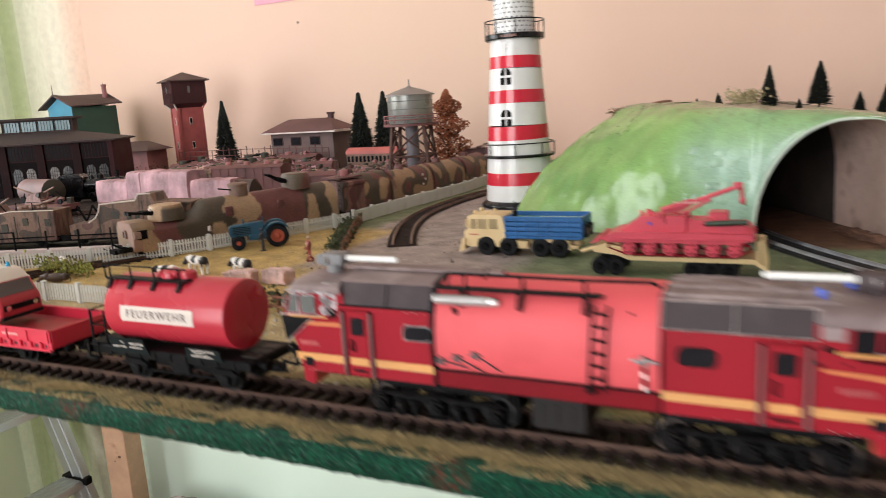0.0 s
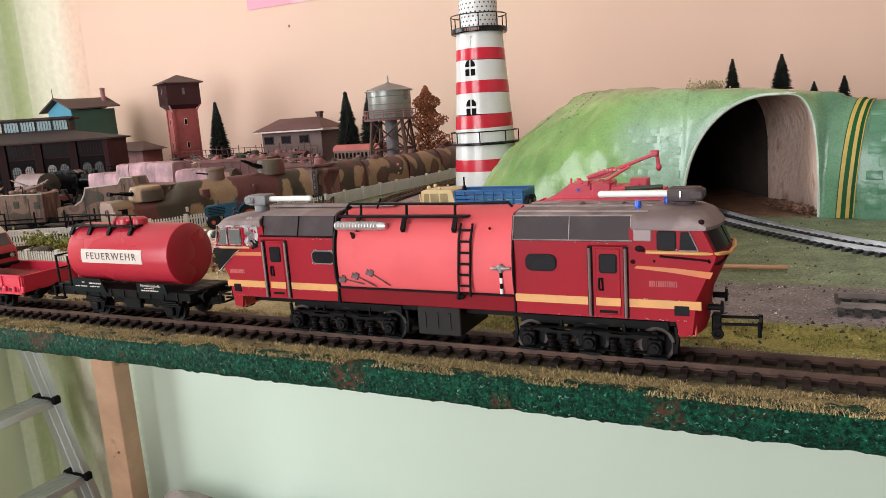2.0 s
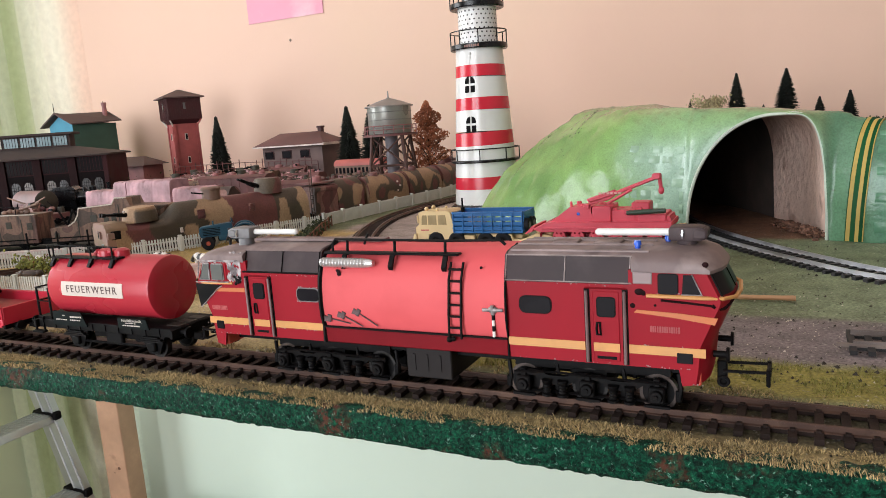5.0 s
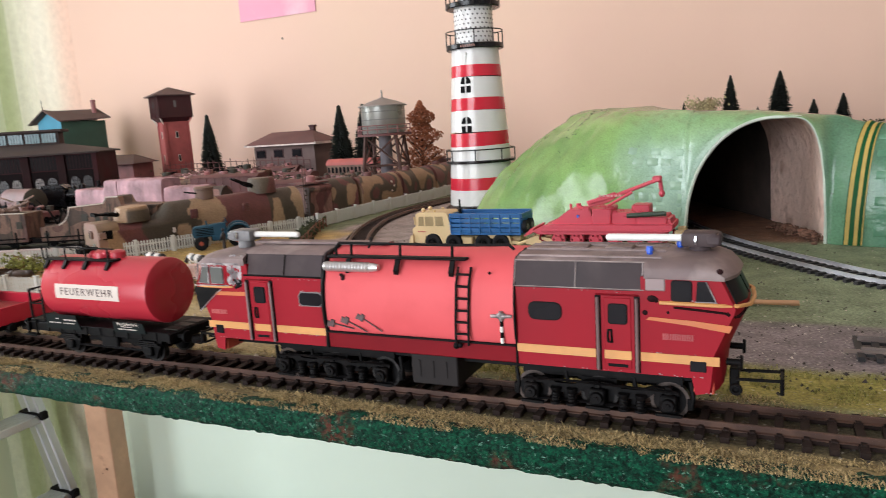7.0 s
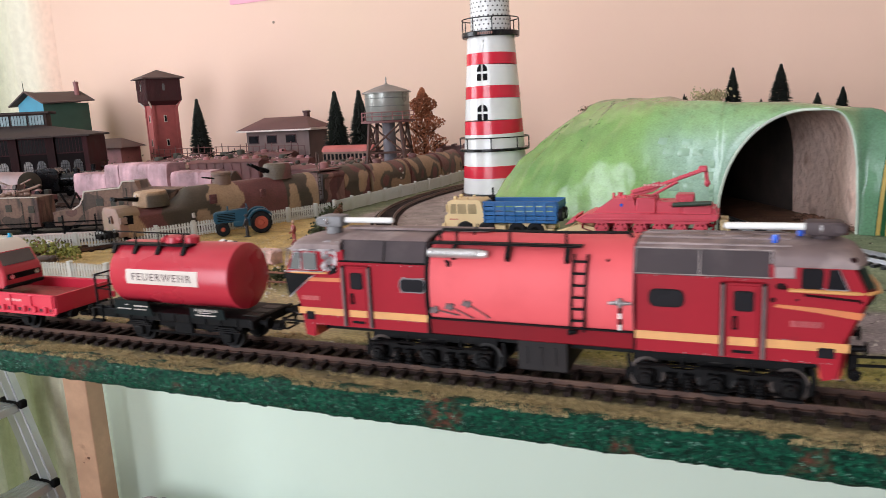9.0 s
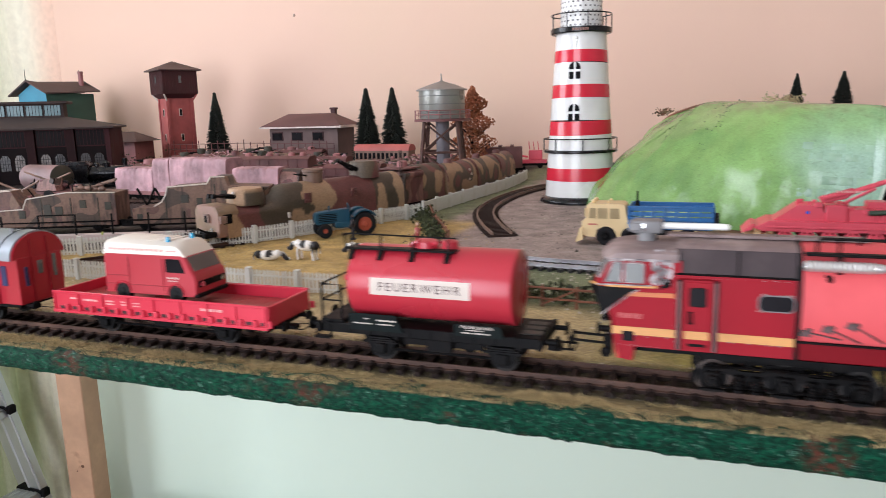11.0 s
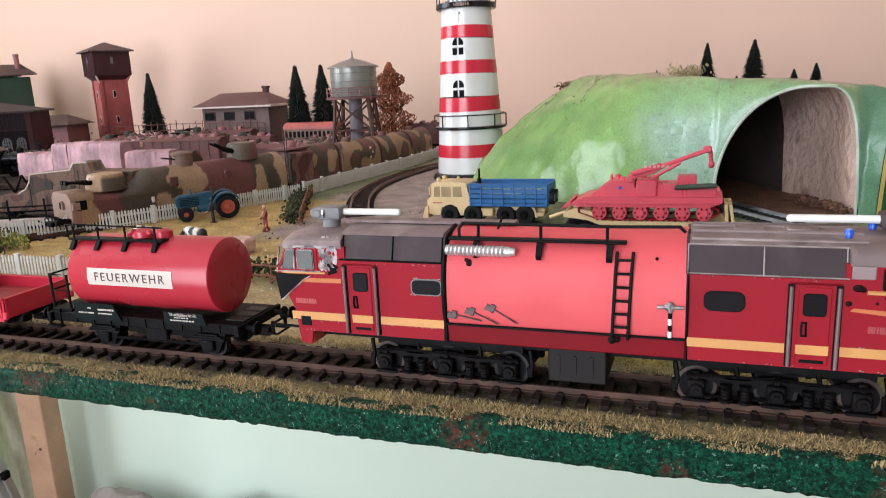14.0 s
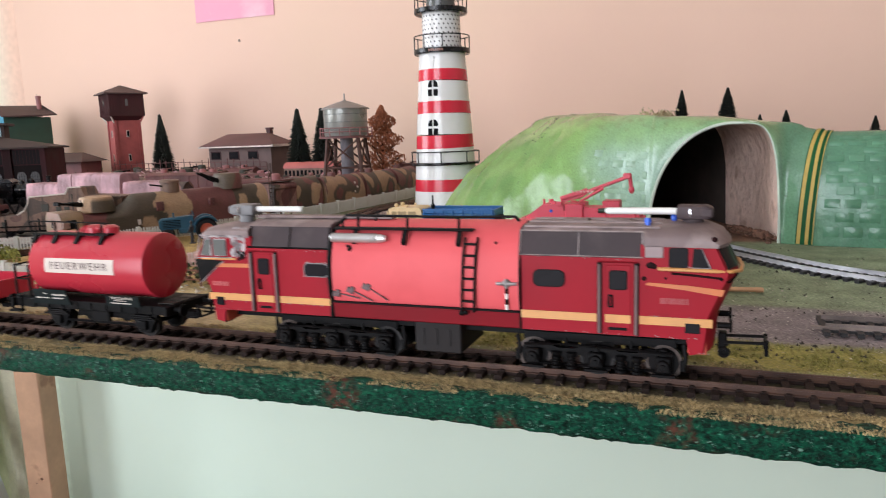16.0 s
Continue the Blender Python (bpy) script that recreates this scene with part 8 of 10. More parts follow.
def hedge(label, pts, w, h, seed):
    rnd = random.Random(seed)
    t = thing("hedge", label, "hedge", (0, 0, 0))
    dens = resample([Vector(p) for p in pts], 2.2)
    bm = B()
    P = []
    for p in dens:
        for k in range(9):
            P.append(Vector((p.x + rnd.gauss(0, w * 0.3), p.y + rnd.gauss(0, w * 0.3), abs(rnd.gauss(h * 0.45, h * 0.25)))))
    clumps(bm, P, 0.7, 1.9, rnd)
    tagged(part("foliage", bm, M["hedge"], t), kind="stuff")
    return t


M["hedge"] = mat("dark_moss", (0.055, 0.065, 0.025), 0.9, var=0.3, scale=160, island=0.6)
hedge("dark green moss hedge edging the paddock", smooth_path([(-424, 664), (-398, 610), (-372, 556), (-346, 505)]), 15, 11, 3)
hedge("dark green moss hedge behind the rusty fence", [(-338, 352), (-280, 356), (-228, 352), (-178, 348)], 11, 11, 4)


def pole_fence(label, pts, h):
    t = thing("pole_fence", label, "fence", (0, 0, 0))
    m = M["rust_wood"]
    path = resample([Vector(p) for p in pts], 19.0)
    for i, p in enumerate(path):
        bm = B()
        cy(bm, (p.x, p.y, -1), (p.x + 0.4, p.y, h), 0.9, 0.7, 6)
        part("post", bm, m, t)
        if i + 1 < len(path):
            q = path[i + 1]
            for z in (h * 0.35, h * 0.85):
                bm = B()
                cy(bm, (p.x, p.y - 0.8, z), (q.x, q.y - 0.8, z + 0.4), 0.75, 0.6, 6)
                part("rail", bm, m, t)
            if i % 2 == 0:
                bm = B()
                cy(bm, (p.x, p.y - 1, 1), (q.x, q.y - 1, h * 0.85), 0.6, 0.5, 6)
                part("brace", bm, m, t)
    return t


pole_fence("rusty brown pole fence along the hedge", [(-410, 655), (-385, 600), (-358, 548), (-334, 500)], 12)
pole_fence("rusty brown pole fence beyond the main track", [(-336, 338), (-280, 342), (-225, 338), (-172, 334)], 12)


def bush(label, at, size, material, n, seed, twigs=0):
    rnd = random.Random(seed)
    t = thing("bush", label, "bush", at)
    bm = B()
    P = []
    lobes = [Vector((rnd.uniform(-.6, .6), rnd.uniform(-.6, .6), rnd.uniform(0.3, .8))) for _ in range(6)]
    for k in range(n):
        c = rnd.choice(lobes)
        q = c + Vector((rnd.gauss(0, .26), rnd.gauss(0, .26), rnd.gauss(0, .2)))
        P.append(Vector((q.x * size[0], q.y * size[1], max(0.3, q.z * size[2]))))
    clumps(bm, P, 0.8, 2.0, rnd, 0.6)
    tagged(part("foliage", bm, material, t), kind="stuff")
    bm = B()
    for k in range(8 + twigs):
        tube(bm, [(0, 0, 0), (rnd.uniform(-.5, .5) * size[0], rnd.uniform(-.5, .5) * size[1], rnd.uniform(.6, 1.15) * size[2])], 0.35, 4)
    part("twigs", bm, M["rust_wood"], t)


bush("bright yellow-green foam bush beside the picket fence", (-540, 388, 0), (34, 12, 15), mat("yellow_green_foam", (0.34, 0.36, 0.10), 0.9, var=0.25, scale=120, island=0.5), 330, 2)
bush("pale yellow dry bush on top of the hill", (-52, 1050, 91), (26, 14, 22), mat("pale_dry_foam", (0.56, 0.47, 0.26), 0.9, var=0.2, scale=120, island=0.35), 620, 5, 4)
bush("small tuft of dry twigs on the hill", (-200, 960, 92), (18, 10, 10), mat("brown_dry_foam", (0.16, 0.10, 0.05), 0.9, var=0.25, scale=120, island=0.4), 60, 9, 10)


def conifer(at, h, r, seed, label="black-green bottle-brush fir tree", lean=0.0):
    rnd = random.Random(seed)
    t = thing("fir_tree", label, "tree", at, group="fir trees", ry=lean)
    bm = B()
    cy(bm, (0, 0, -2), (0, 0, h * 0.96), r * 0.09, r * 0.02, 7)
    part("trunk", bm, M["bark"], t)
    bm = B()
    n = int(700 + h * 5)
    for k in range(n):
        f = (k / n) ** 0.85
        z = h * (0.05 + 0.95 * f)
        L = r * (1 - f) ** 0.8 * rnd.uniform(0.8, 1.12) + r * 0.04
        a = rnd.uniform(0, 2 * math.pi)
        d = Vector((math.cos(a), math.sin(a), rnd.uniform(-0.25, 0.05)))
        s = Vector((-d.y, d.x, 0)) * r * 0.12
        b, m_, e = Vector((0, 0, z)), Vector((0, 0, z)) + d * L * 0.55, Vector((0, 0, z)) + d * L
        up = Vector((0, 0, h * 0.018))
        v = [bm.verts.new(q) for q in (b, m_ + s, e, m_ - s, m_ + up)]
        for f3 in ((0, 1, 4), (1, 2, 4), (2, 3, 4), (3, 0, 4), (0, 3, 2, 1)):
            bm.faces.new([v[i] for i in f3])
    part("crown", bm, M["fir"], t)


M["bark"] = mat("dark_bark", (0.045, 0.03, 0.02), 0.9, var=0.2)
M["fir"] = mat("black_green_needles", (0.012, 0.017, 0.011), 0.8, var=0.3, scale=160, island=0.5)
for k, (x, y, z, h, r) in enumerate(((-1150, 1290, 0, 156, 33), (-776, 1265, 0, 152, 37), (-720, 1265, 0, 151, 37), (-25, 1161, 86, 60, 16), (41, 1195, 86, 62, 20), (82, 1064, 70, 34, 12), (123, 1182, 62, 48, 16), (14, 1100, 84, 15, 6), (-92, 1180, 88, 20, 6), (-125, 1180, 88, 18, 6), (-100, 1240, 88, 24, 7), (230, 1120, 61, 36, 12), (300, 1180, 61, 42, 14))):
    conifer((x, y, z), h, r, 20 + k, "tall black-green fir tree behind the yard" if h > 100 else "small black-green fir tree on the hill", 0)
hedge("dark scrub along the back of the hill", [(-20, 1120), (40, 1100), (110, 1080), (200, 1075), (320, 1080)], 10, 8, 12).location.z = 0.066


def autumn_tree(at, h, w):
    rnd = random.Random(31)
    t = thing("autumn_tree", "rust-brown autumn tree with a dense ragged crown", "tree", at)
    bm = B()
    cy(bm, (0, 0, -1), (0, 0, h * 0.55), 3.2, 1.6, 8)
    for k in range(14):
        z = h * rnd.uniform(0.2, 0.75)
        a = rnd.uniform(0, 6.28)
        L = w * 0.4 * (1.1 - z / h)
        tube(bm, [(0, 0, z), (L * math.cos(a), L * math.sin(a), z + L * 0.7)], 0.9, 5)
    part("trunk", bm, M["bark"], t)
    bm = B()
    P = []
    for k in range(3600):
        f = rnd.random() ** 0.8
        z = h * (0.08 + 0.9 * f)
        rr = w * 0.5 * (1 - f ** 3.0) ** 0.7 * (0.75 + 0.25 * math.sin(z * 0.2 + 3))
        a = rnd.uniform(0, 6.28)
        q = rr * math.sqrt(rnd.uniform(0.0, 1.0))
        P.append(Vector((q * math.cos(a), q * math.sin(a), z)))
    clumps(bm, P, 0.9, 2.3, rnd, 0.6)
    tagged(part("crown", bm, mat("rust_leaves", (0.42, 0.14, 0.065), 0.9, var=0.2, scale=120, island=0.35), t), kind="stuff")


autumn_tree((-500, 1084, 0), 146, 84)

# stick, buffer stop and loose bits on the ground
bm = B()
cy(bm, (-40, 388, 1.6), (57, 393, 1.8), 1.35, seg=10)
cy(bm, (53, 392.8, 1.8), (56, 392.95, 1.8), 1.5, seg=10)
solid("wooden_stick", bm, mat("pale_stick_wood", (0.55, 0.30, 0.16), 0.6, var=0.12, scale=60), "thin pale wooden stick lying on green ground", "stick")
bs = thing("buffer_stop", "black plastic buffer stop with slanting struts", "buffer stop", (-173, 314, -1), rz=8)
for y in (-10, 10):
    bm = B()
    tube(bm, [(-12, y, 1), (-10, y, 1.6), (2, y, 17)], 1.4, 6), tube(bm, [(2, y, 1), (2, y, 18.5)], 1.2, 6), bx(bm, -14, -9, y - 2, y + 2, 0.6, 2.2, 0.4)
    part("strut", bm, M["black"], bs)
bm = B()
bx(bm, 0, 3.5, -12, 12, 14, 17.5, 0.6)
part("buffer_beam", bm, M["black"], bs)

# dry grass fibres along the board edge and beyond the track
def tufts(name, label, boxes, seed, material, bare=-0.05):
    rnd = random.Random(seed)
    vs, fs = [], []
    for x0, x1, y0, y1, n, hmin, hmax in boxes:
        for k in range(n):
            x, y = rnd.uniform(x0, x1), y0 + (y1 - y0) * rnd.betavariate(1.6, 1.6)
            dens = noise.noise(Vector((x / 22, y / 9, seed))) + 0.5 * noise.noise(Vector((x / 7, y / 5, seed + 3)))
            if dens < bare:
                continue
            z = ground_z(x, y) - 0.2
            h = rnd.uniform(hmin, hmax) * (1 + 0.5 * dens)
            a, l = rnd.uniform(0, 6.28), h * rnd.uniform(0.5, 1.6)
            w = rnd.uniform(0.08, 0.19)
            px, py = -math.sin(a) * w, math.cos(a) * w
            mx, my = x + math.cos(a) * l * 0.45, y + math.sin(a) * l * 0.45
            ex, ey = x + math.cos(a) * l, y + math.sin(a) * l
            b = len(vs)
            vs += [(x - px, y - py, z), (x + px, y + py, z), (mx + px * .8, my + py * .8, z + h * .75), (mx - px * .8, my - py * .8, z + h * .75), (ex, ey, z + h * rnd.uniform(0.7, 1.1))]
            fs += [(b, b + 1, b + 2, b + 3), (b + 3, b + 2, b + 4)]
    me = bpy.data.meshes.new(name)
    me.from_pydata([(a / 1000, b / 1000, c / 1000) for a, b, c in vs], [], fs)
    me.materials.append(material)
    tagged(new(name, me), label, "grass", "", "stuff")


tufts("dry_grass", "short dry yellow grass fibres along the board edge", [(-720, 330, 201.5, 217, 90000, 0.4, 1.7), (-720, 330, 249, 262, 16000, 0.5, 2.0)], 3, M["tuft"], -0.22)
tufts("green_grass", "yellow-green grass fibres beyond the track", [(-120, 330, 256, 296, 22000, 0.5, 1.8)], 6, mat("yellow_green_fibre", (0.25, 0.24, 0.06), 0.9, var=0.1, scale=60, island=0.5))
tufts("paddock_grass", "sparse straw-coloured fibres on the paddock", [(-600, -300, 330, 600, 16000, 0.3, 1.0)], 8, mat("straw_fibre", (0.42, 0.29, 0.08), 0.9, var=0.1, scale=60, island=0.5))

# ---- the yard: rolling stock in camouflage ----
M["tarp"] = mat("pale_pink_tarpaulin", (0.62, 0.36, 0.395), 0.75, var=0.28, scale=60, bump=0.8, bscale=110, relief=0.002, dirt=(0.24, 0.14, 0.14), dirt_amt=0.55, dirt_scale=40)
M["yard_brown"] = mat("weathered_brown", (0.165, 0.06, 0.058), 0.65, var=0.2, scale=60, dirt=(0.15, 0.09, 0.07), dirt_amt=0.4, dirt_scale=50)
M["yard_sand"] = mat("sand_paint", (0.25, 0.145, 0.105), 0.6, var=0.2, scale=60, dirt=(0.07, 0.04, 0.03), dirt_amt=0.6, dirt_scale=90)
M["yard_olive"] = mat("olive_paint", (0.045, 0.04, 0.027), 0.6, var=0.2, scale=60)
M["pink_brown"] = mat("faded_red_brown", (0.36, 0.145, 0.145), 0.65, var=0.16, scale=50, dirt=(0.2, 0.12, 0.1), dirt_amt=0.4, dirt_scale=40)


def under(t, L, z=6, axles=None):
    bm = B()
    bx(bm, -L / 2, L / 2, -12, 12, z - 1, z + 3.5, 0.3)
    for x in axles or (-L * 0.32, L * 0.32):
        for s in (-1, 1):
            cy(bm, (x, s * 7, 5), (x, s * 9.6, 5), 5, seg=14)
            bx(bm, x - 4, x + 4, *sorted((s * 10.5, s * 12.5)), 3, z + 2, 0.4)
    for sg in (-1, 1):
        for y in (-9, 9):
            cy(bm, (sg * L / 2, y, z + 3), (sg * (L / 2 + 4), y, z + 3), 2.2, seg=8)
    part("underframe", bm, M["black"], t)


def turret(t, x, z, r, h, m, gun=22, az=180, el=18, name="turret", label=""):
    bm = B()
    lathe(bm, [(r, z - 1), (r, z + h * 0.75), (r * 0.92, z + h), (r * 0.5, z + h + 1)], (x, 0, 0), 22)
    tr = part(name, bm, m, t, label)
    if gun:
        a, e = radians(az), radians(el)
        d = Vector((math.cos(a) * math.cos(e), math.sin(a) * math.cos(e), math.sin(e)))
        p = Vector((x, 0, z + h * 0.5))
        bm = B()
        cy(bm, p + d * r * 0.7, p + d * (r + gun), 1.3, 1.0, 8), cy(bm, p + d * (r + gun * 0.1), p + d * (r + gun * 0.45), 2.0, 1.8, 8)
        part("gun_barrel", bm, M["black"], tr)
    return tr


def round_hull(bm, x0, x1, w=17, z0=7, zs=24, zt=45, n=14):
    pts = [(-w, z0), (-w, zs)] + [(-w * math.cos(math.pi * k / n), zs + (zt - zs) * math.sin(math.pi * k / n)) for k in range(1, n)] + [(w, zs), (w, z0)]
    pr(bm, pts, "x", x0, x1)


def rail_kit(t, pts, h, m=None):
    bm = B()
    for p in pts:
        cy(bm, p, (p[0], p[1], p[2] + h), 0.5, seg=5)
    tube(bm, [(p[0], p[1], p[2] + h) for p in pts], 0.45, 5)
    part("handrail", bm, m or M["black"], t)


# outer line, nose first
M["camo_paint"] = attr_mat("camouflage_brush_paint", 0.5, 0.35, 420, 0.10, 0.35)
SAND, OLIVE, OXIDE = Vector((0.35, 0.225, 0.135)), Vector((0.07, 0.052, 0.036)), Vector((0.145, 0.05, 0.047))


def paint(ob, rule):
    """Brush colours on a dense part by a rule of its own coordinates, in millimetres."""
    at = ob.data.color_attributes.new("zone", "FLOAT_COLOR", "POINT")
    cols = []
    for v in ob.data.vertices:
        cols += [*rule(v.co * 1000), 1.0]
    at.data.foreach_set("color", cols)
    return ob


def vault(x0, x1, w, z0, zs, zt, step=1.3, n=34, taper=None):
    """Round-topped hull in many short bays; taper lowers its crown along the length."""
    bm, k, rings = B(), max(2, int((x1 - x0) / step)), []
    for i in range(k + 1):
        x = x0 + (x1 - x0) * i / k
        top = zt if taper is None else taper(x)
        ring = [(x, -w, z0 + (zs - z0) * j / 8) for j in range(8)]
        ring += [(x, -w * math.cos(math.pi * j / n), zs + max(0.5, top - zs) * math.sin(math.pi * j / n)) for j in range(n + 1)]
        ring += [(x, w, zs - (zs - z0) * (j + 1) / 8) for j in range(8)]
        rings.append(ring)
    loft(bm, rings)
    return bm


def hull_camo(p):
    x = p.x + 3.0 * noise.noise(p / 14) + 5.5 * math.sin(p.z * 0.16 + p.x * 0.03)
    if x < -66:
        return OXIDE if x > -90 else SAND
    if x < -20 + 9 * math.sin((p.z - 14) * 0.24):
        return SAND if (p.x + 30) ** 2 + (p.z - 16) ** 2 < 60 else OLIVE
    if x < 14 + (p.z - 30) * 0.35:
        return OLIVE if (p.x - 6) ** 2 * 0.6 + (p.z - 12) ** 2 < 46 else SAND
    if x < 66 - abs(p.z - 32) * 0.2:
        return OXIDE
    if p.z < 36 and abs(p.x - 79) < 4 + (36 - p.z) * 0.15:
        return SAND
    if x < 104 - (p.z - 30) ** 2 * 0.02:
        return OLIVE if p.x > 70 else OXIDE
    return SAND


M["nose_box"] = mat("worn_sand_nose_paint", (0.29, 0.19, 0.115), 0.5, var=0.2, scale=60, dirt=(0.34, 0.19, 0.16), dirt_amt=0.7, dirt_scale=45, dlo=0.5, dhi=0.56)
A1 = thing("armoured_gun_wagon", "camouflaged armoured gun wagon with two turrets", "armoured wagon", (-492, 556, 0), rz=71)
under(A1, 212, 6, (-82, -56, 56, 82))
deck = lambda x: 31.5 if x < -56 else 31.5 + (45 - 31.5) * soft_step(x, -56, -34)
paint(part("hull", vault(-104, 112, 17.5, 7, 24, 45, taper=deck), M["camo_paint"], A1, "rounded hull in sand, olive and oxide patches"), hull_camo)
bm = B()
pr(bm, [(-15.5, 8), (-17, 12), (-17, 29), (-13, 34), (13, 34), (17, 29), (17, 12), (15.5, 8)], "x", -112, -92, 0.6)
nose = part("nose", bm, M["nose_box"], A1, "sand-coloured nose box with a pinkish front")
for x0, x1, y0, y1, z0, z1 in ((-108, -99, -17.7, -16.8, 19, 27), (-112.6, -111.8, -4, 3, 20, 26)):
    bm = B()
    bx(bm, x0, x1, y0, y1, z0, z1, 0.3)
    sl_ = part("vision_slot", bm, M["hole"], nose, "dark vision slot")
    bm = B()
    if y1 < -16:
        bx(bm, x0 - 3.5, x0 + 2.5, y0 - 1.6, y1, z0 + 1, z0 + 4, 0.3), bx(bm, x0 - 3.5, x0 + 2.5, y0 - 1.6, y1, z1 - 4, z1 - 1, 0.3)
    else:
        bx(bm, x0 - 1.2, x1, y0 - 1, y0 + 1, z0, z1, 0.3), bx(bm, x0 - 1.2, x1, y0, y1, z1, z1 + 1.2, 0.3)
    part("shutter", bm, M["nose_sand"], sl_)
bm = B()
lathe(bm, [(16.5, 31), (16.5, 35), (15.4, 41), (13.8, 45), (6, 46), (1, 46.1)], (-72, 0, 0), 40)
tr = paint(part("turret", bm, M["camo_paint"], A1, "low gun turret with a pale sloping top"), lambda p: SAND * 1.25 if p.z > 44.5 or p.x < -82 else OLIVE)
for y in (-4, 2):
    bm = B()
    cy(bm, (-86, y, 39), (-97, y - 2, 40.5), 2.2, 1.9, 10), cy(bm, (-97, y - 2, 40.5), (-108, y - 3, 41.5), 1.2, 1.0, 8), cy(bm, (-107, y - 3, 41.4), (-110, y - 3, 41.7), 1.9, seg=8)
    part("gun_barrel", bm, M["black"], tr)
bm = B()
ball(bm, (-90, -8, 42.5), 1.4, seg=8)
part("search_light", bm, M["paper"], tr)
for x, z, w, h in ((-22, 27, 8, 9), (36, 27, 7, 8), (-42, 16, 3, 5)):
    bm = B()
    bx(bm, x, x + w, -18.6, -17.0, z, z + h, 0.4), bx(bm, x + 1, x + w - 1, -19.2, -18.4, z + 2, z + 3.2), bx(bm, x + 1, x + w - 1, -19.2, -18.4, z + h - 3, z + h - 1.8)
    part("hatch", bm, M["camo_b"] if w > 4 else M["paper"], A1)
bm = B()
bx(bm, -126, -111, -8, 8, 8, 12, 0.4), cy(bm, (-119, -11, 13), (-119, 11, 13), 1.6, seg=8)
tube(bm, [(-111, -13, 12), (-122, -13, 14), (-128, -10, 18)], 0.8, 5), tube(bm, [(-111, 13, 11), (-126, 12, 10), (-130, 4, 13)], 0.8, 5)
bx(bm, -124, -112, -14, -9, 9, 13, 0.6), bx(bm, -122, -112, 8, 14, 8, 13, 0.6)
part("buffer_gear", bm, M["black"], A1)
bm = B()
lathe(bm, [(9.2, 43), (9.2, 52.5), (10, 53), (10, 55), (8, 56), (1, 56.3)], (4, 0, 0), 28)
cu_ = part("cupola", bm, M["yard_sand"], A1, "sand-coloured cupola with a rimmed lid")
bm = B()
for y in (-3, 3):
    cy(bm, (-6, y, 50), (-16, y, 52), 0.7, seg=6)
part("gun_barrel", bm, M["black"], cu_)
bm = B()
lathe(bm, [(15, 42), (15, 50), (14.6, 56), (13, 58.5), (2, 59)], (72, 0, 0), 32)
tr = paint(part("turret", bm, M["camo_paint"], A1, "round gun turret in olive and oxide"), lambda p: OXIDE if p.x > 70 + (p.z - 50) * 0.4 else OLIVE * 1.5)
for y in (-3.5, 2.5):
    bm = B()
    cy(bm, (58, y, 51), (48, y - 1, 55), 2.3, 2.0, 10), cy(bm, (48, y - 1, 55), (36, y - 2, 60.5), 1.3, 1.1, 8)
    part("gun_barrel", bm, M["black"], tr)

A2 = thing("armoured_box_wagon", "boxy camouflaged armoured wagon with a ladder and rails", "armoured wagon", (-459, 727, 0), rz=80)
under(A2, 88)
bm = B()
pr(bm, [(-17, 7), (-17, 34), (-18.5, 36), (-18.5, 40), (-14, 42), (14, 42), (18.5, 40), (18.5, 36), (17, 34), (17, 7)], "x", -42, -4, 0.3)
part("hull", bm, M["camo_b"], A2)
bm = B()
for z in (36, 40, 44):
    bx(bm, -42, -5, -18 + (z - 36) * 0.3, 18 - (z - 36) * 0.3, z, z + 1.6, 0.2)
part("plank_roof", bm, M["yard_brown"], A2, "stacked brown roof planks")
paint(part("hull_end", vault(-3, 44, 17, 7, 24, 46), M["camo_paint"], A2), lambda p: SAND if noise.noise(Vector((p.x / 20, 4, p.z / 20))) > 0.2 else OLIVE if noise.noise(Vector((p.x / 22 + 8, 1, p.z / 18))) > -0.05 else OXIDE)
turret(A2, -20, 46, 6, 6, M["pink_brown"], 0, name="cupola")
bm = B()
for x in (-46, -42):
    cy(bm, (x, -14, 8), (x, -14, 66), 0.6, seg=6)
for k in range(7):
    tube(bm, [(-46, -14, 12 + k * 5), (-42, -14, 12 + k * 5)], 0.5, 5)
part("ladder", bm, M["rail"], A2, "thin rusty end ladder")

for k, (x, y, rz, L, sd) in enumerate(((-445, 821, 85, 92, 1), (-439, 917, 87, 92, 2), (-439, 1013, 92, 92, 3))):
    w = thing("armoured_tank_wagon", "round-topped camouflaged wagon at the end of the armoured train", "armoured wagon", (x, y, 0), rz=rz, group="armoured train")
    under(w, L)
    def tail_camo(p, o=sd * 31.0):
        f = noise.noise(Vector((p.x / 26 + o, p.y / 40, p.z / 24 + o)))
        return SAND * 0.9 if f > 0.16 else OLIVE if f > -0.12 else OXIDE
    paint(part("hull", vault(-L / 2, L / 2, 16.5, 7, 22, 43, 1.6, 28), M["camo_paint"], w), tail_camo)
    for xx in (-L / 2 + 1, L / 2 - 1):
        bm = B()
        tube(bm, [(xx, -16.8 * math.cos(math.pi * j / 18), 22 + 21.4 * math.sin(math.pi * j / 18)) for j in range(19)], 0.7, 5)
        part("roof_rib", bm, M["yard_brown"], w)
    turret(w, -10, 42, 5.5, 5, M["yard_brown"], 0, name="cupola")
    if k == 0:
        bm = B()
        for xx, z in ((20, 20), (26, 26), (20, 32)):
            cy(bm, (xx, -17.4, z), (xx, -16, z), 1.4, seg=10)
        part("porthole", bm, M["paper"], w)

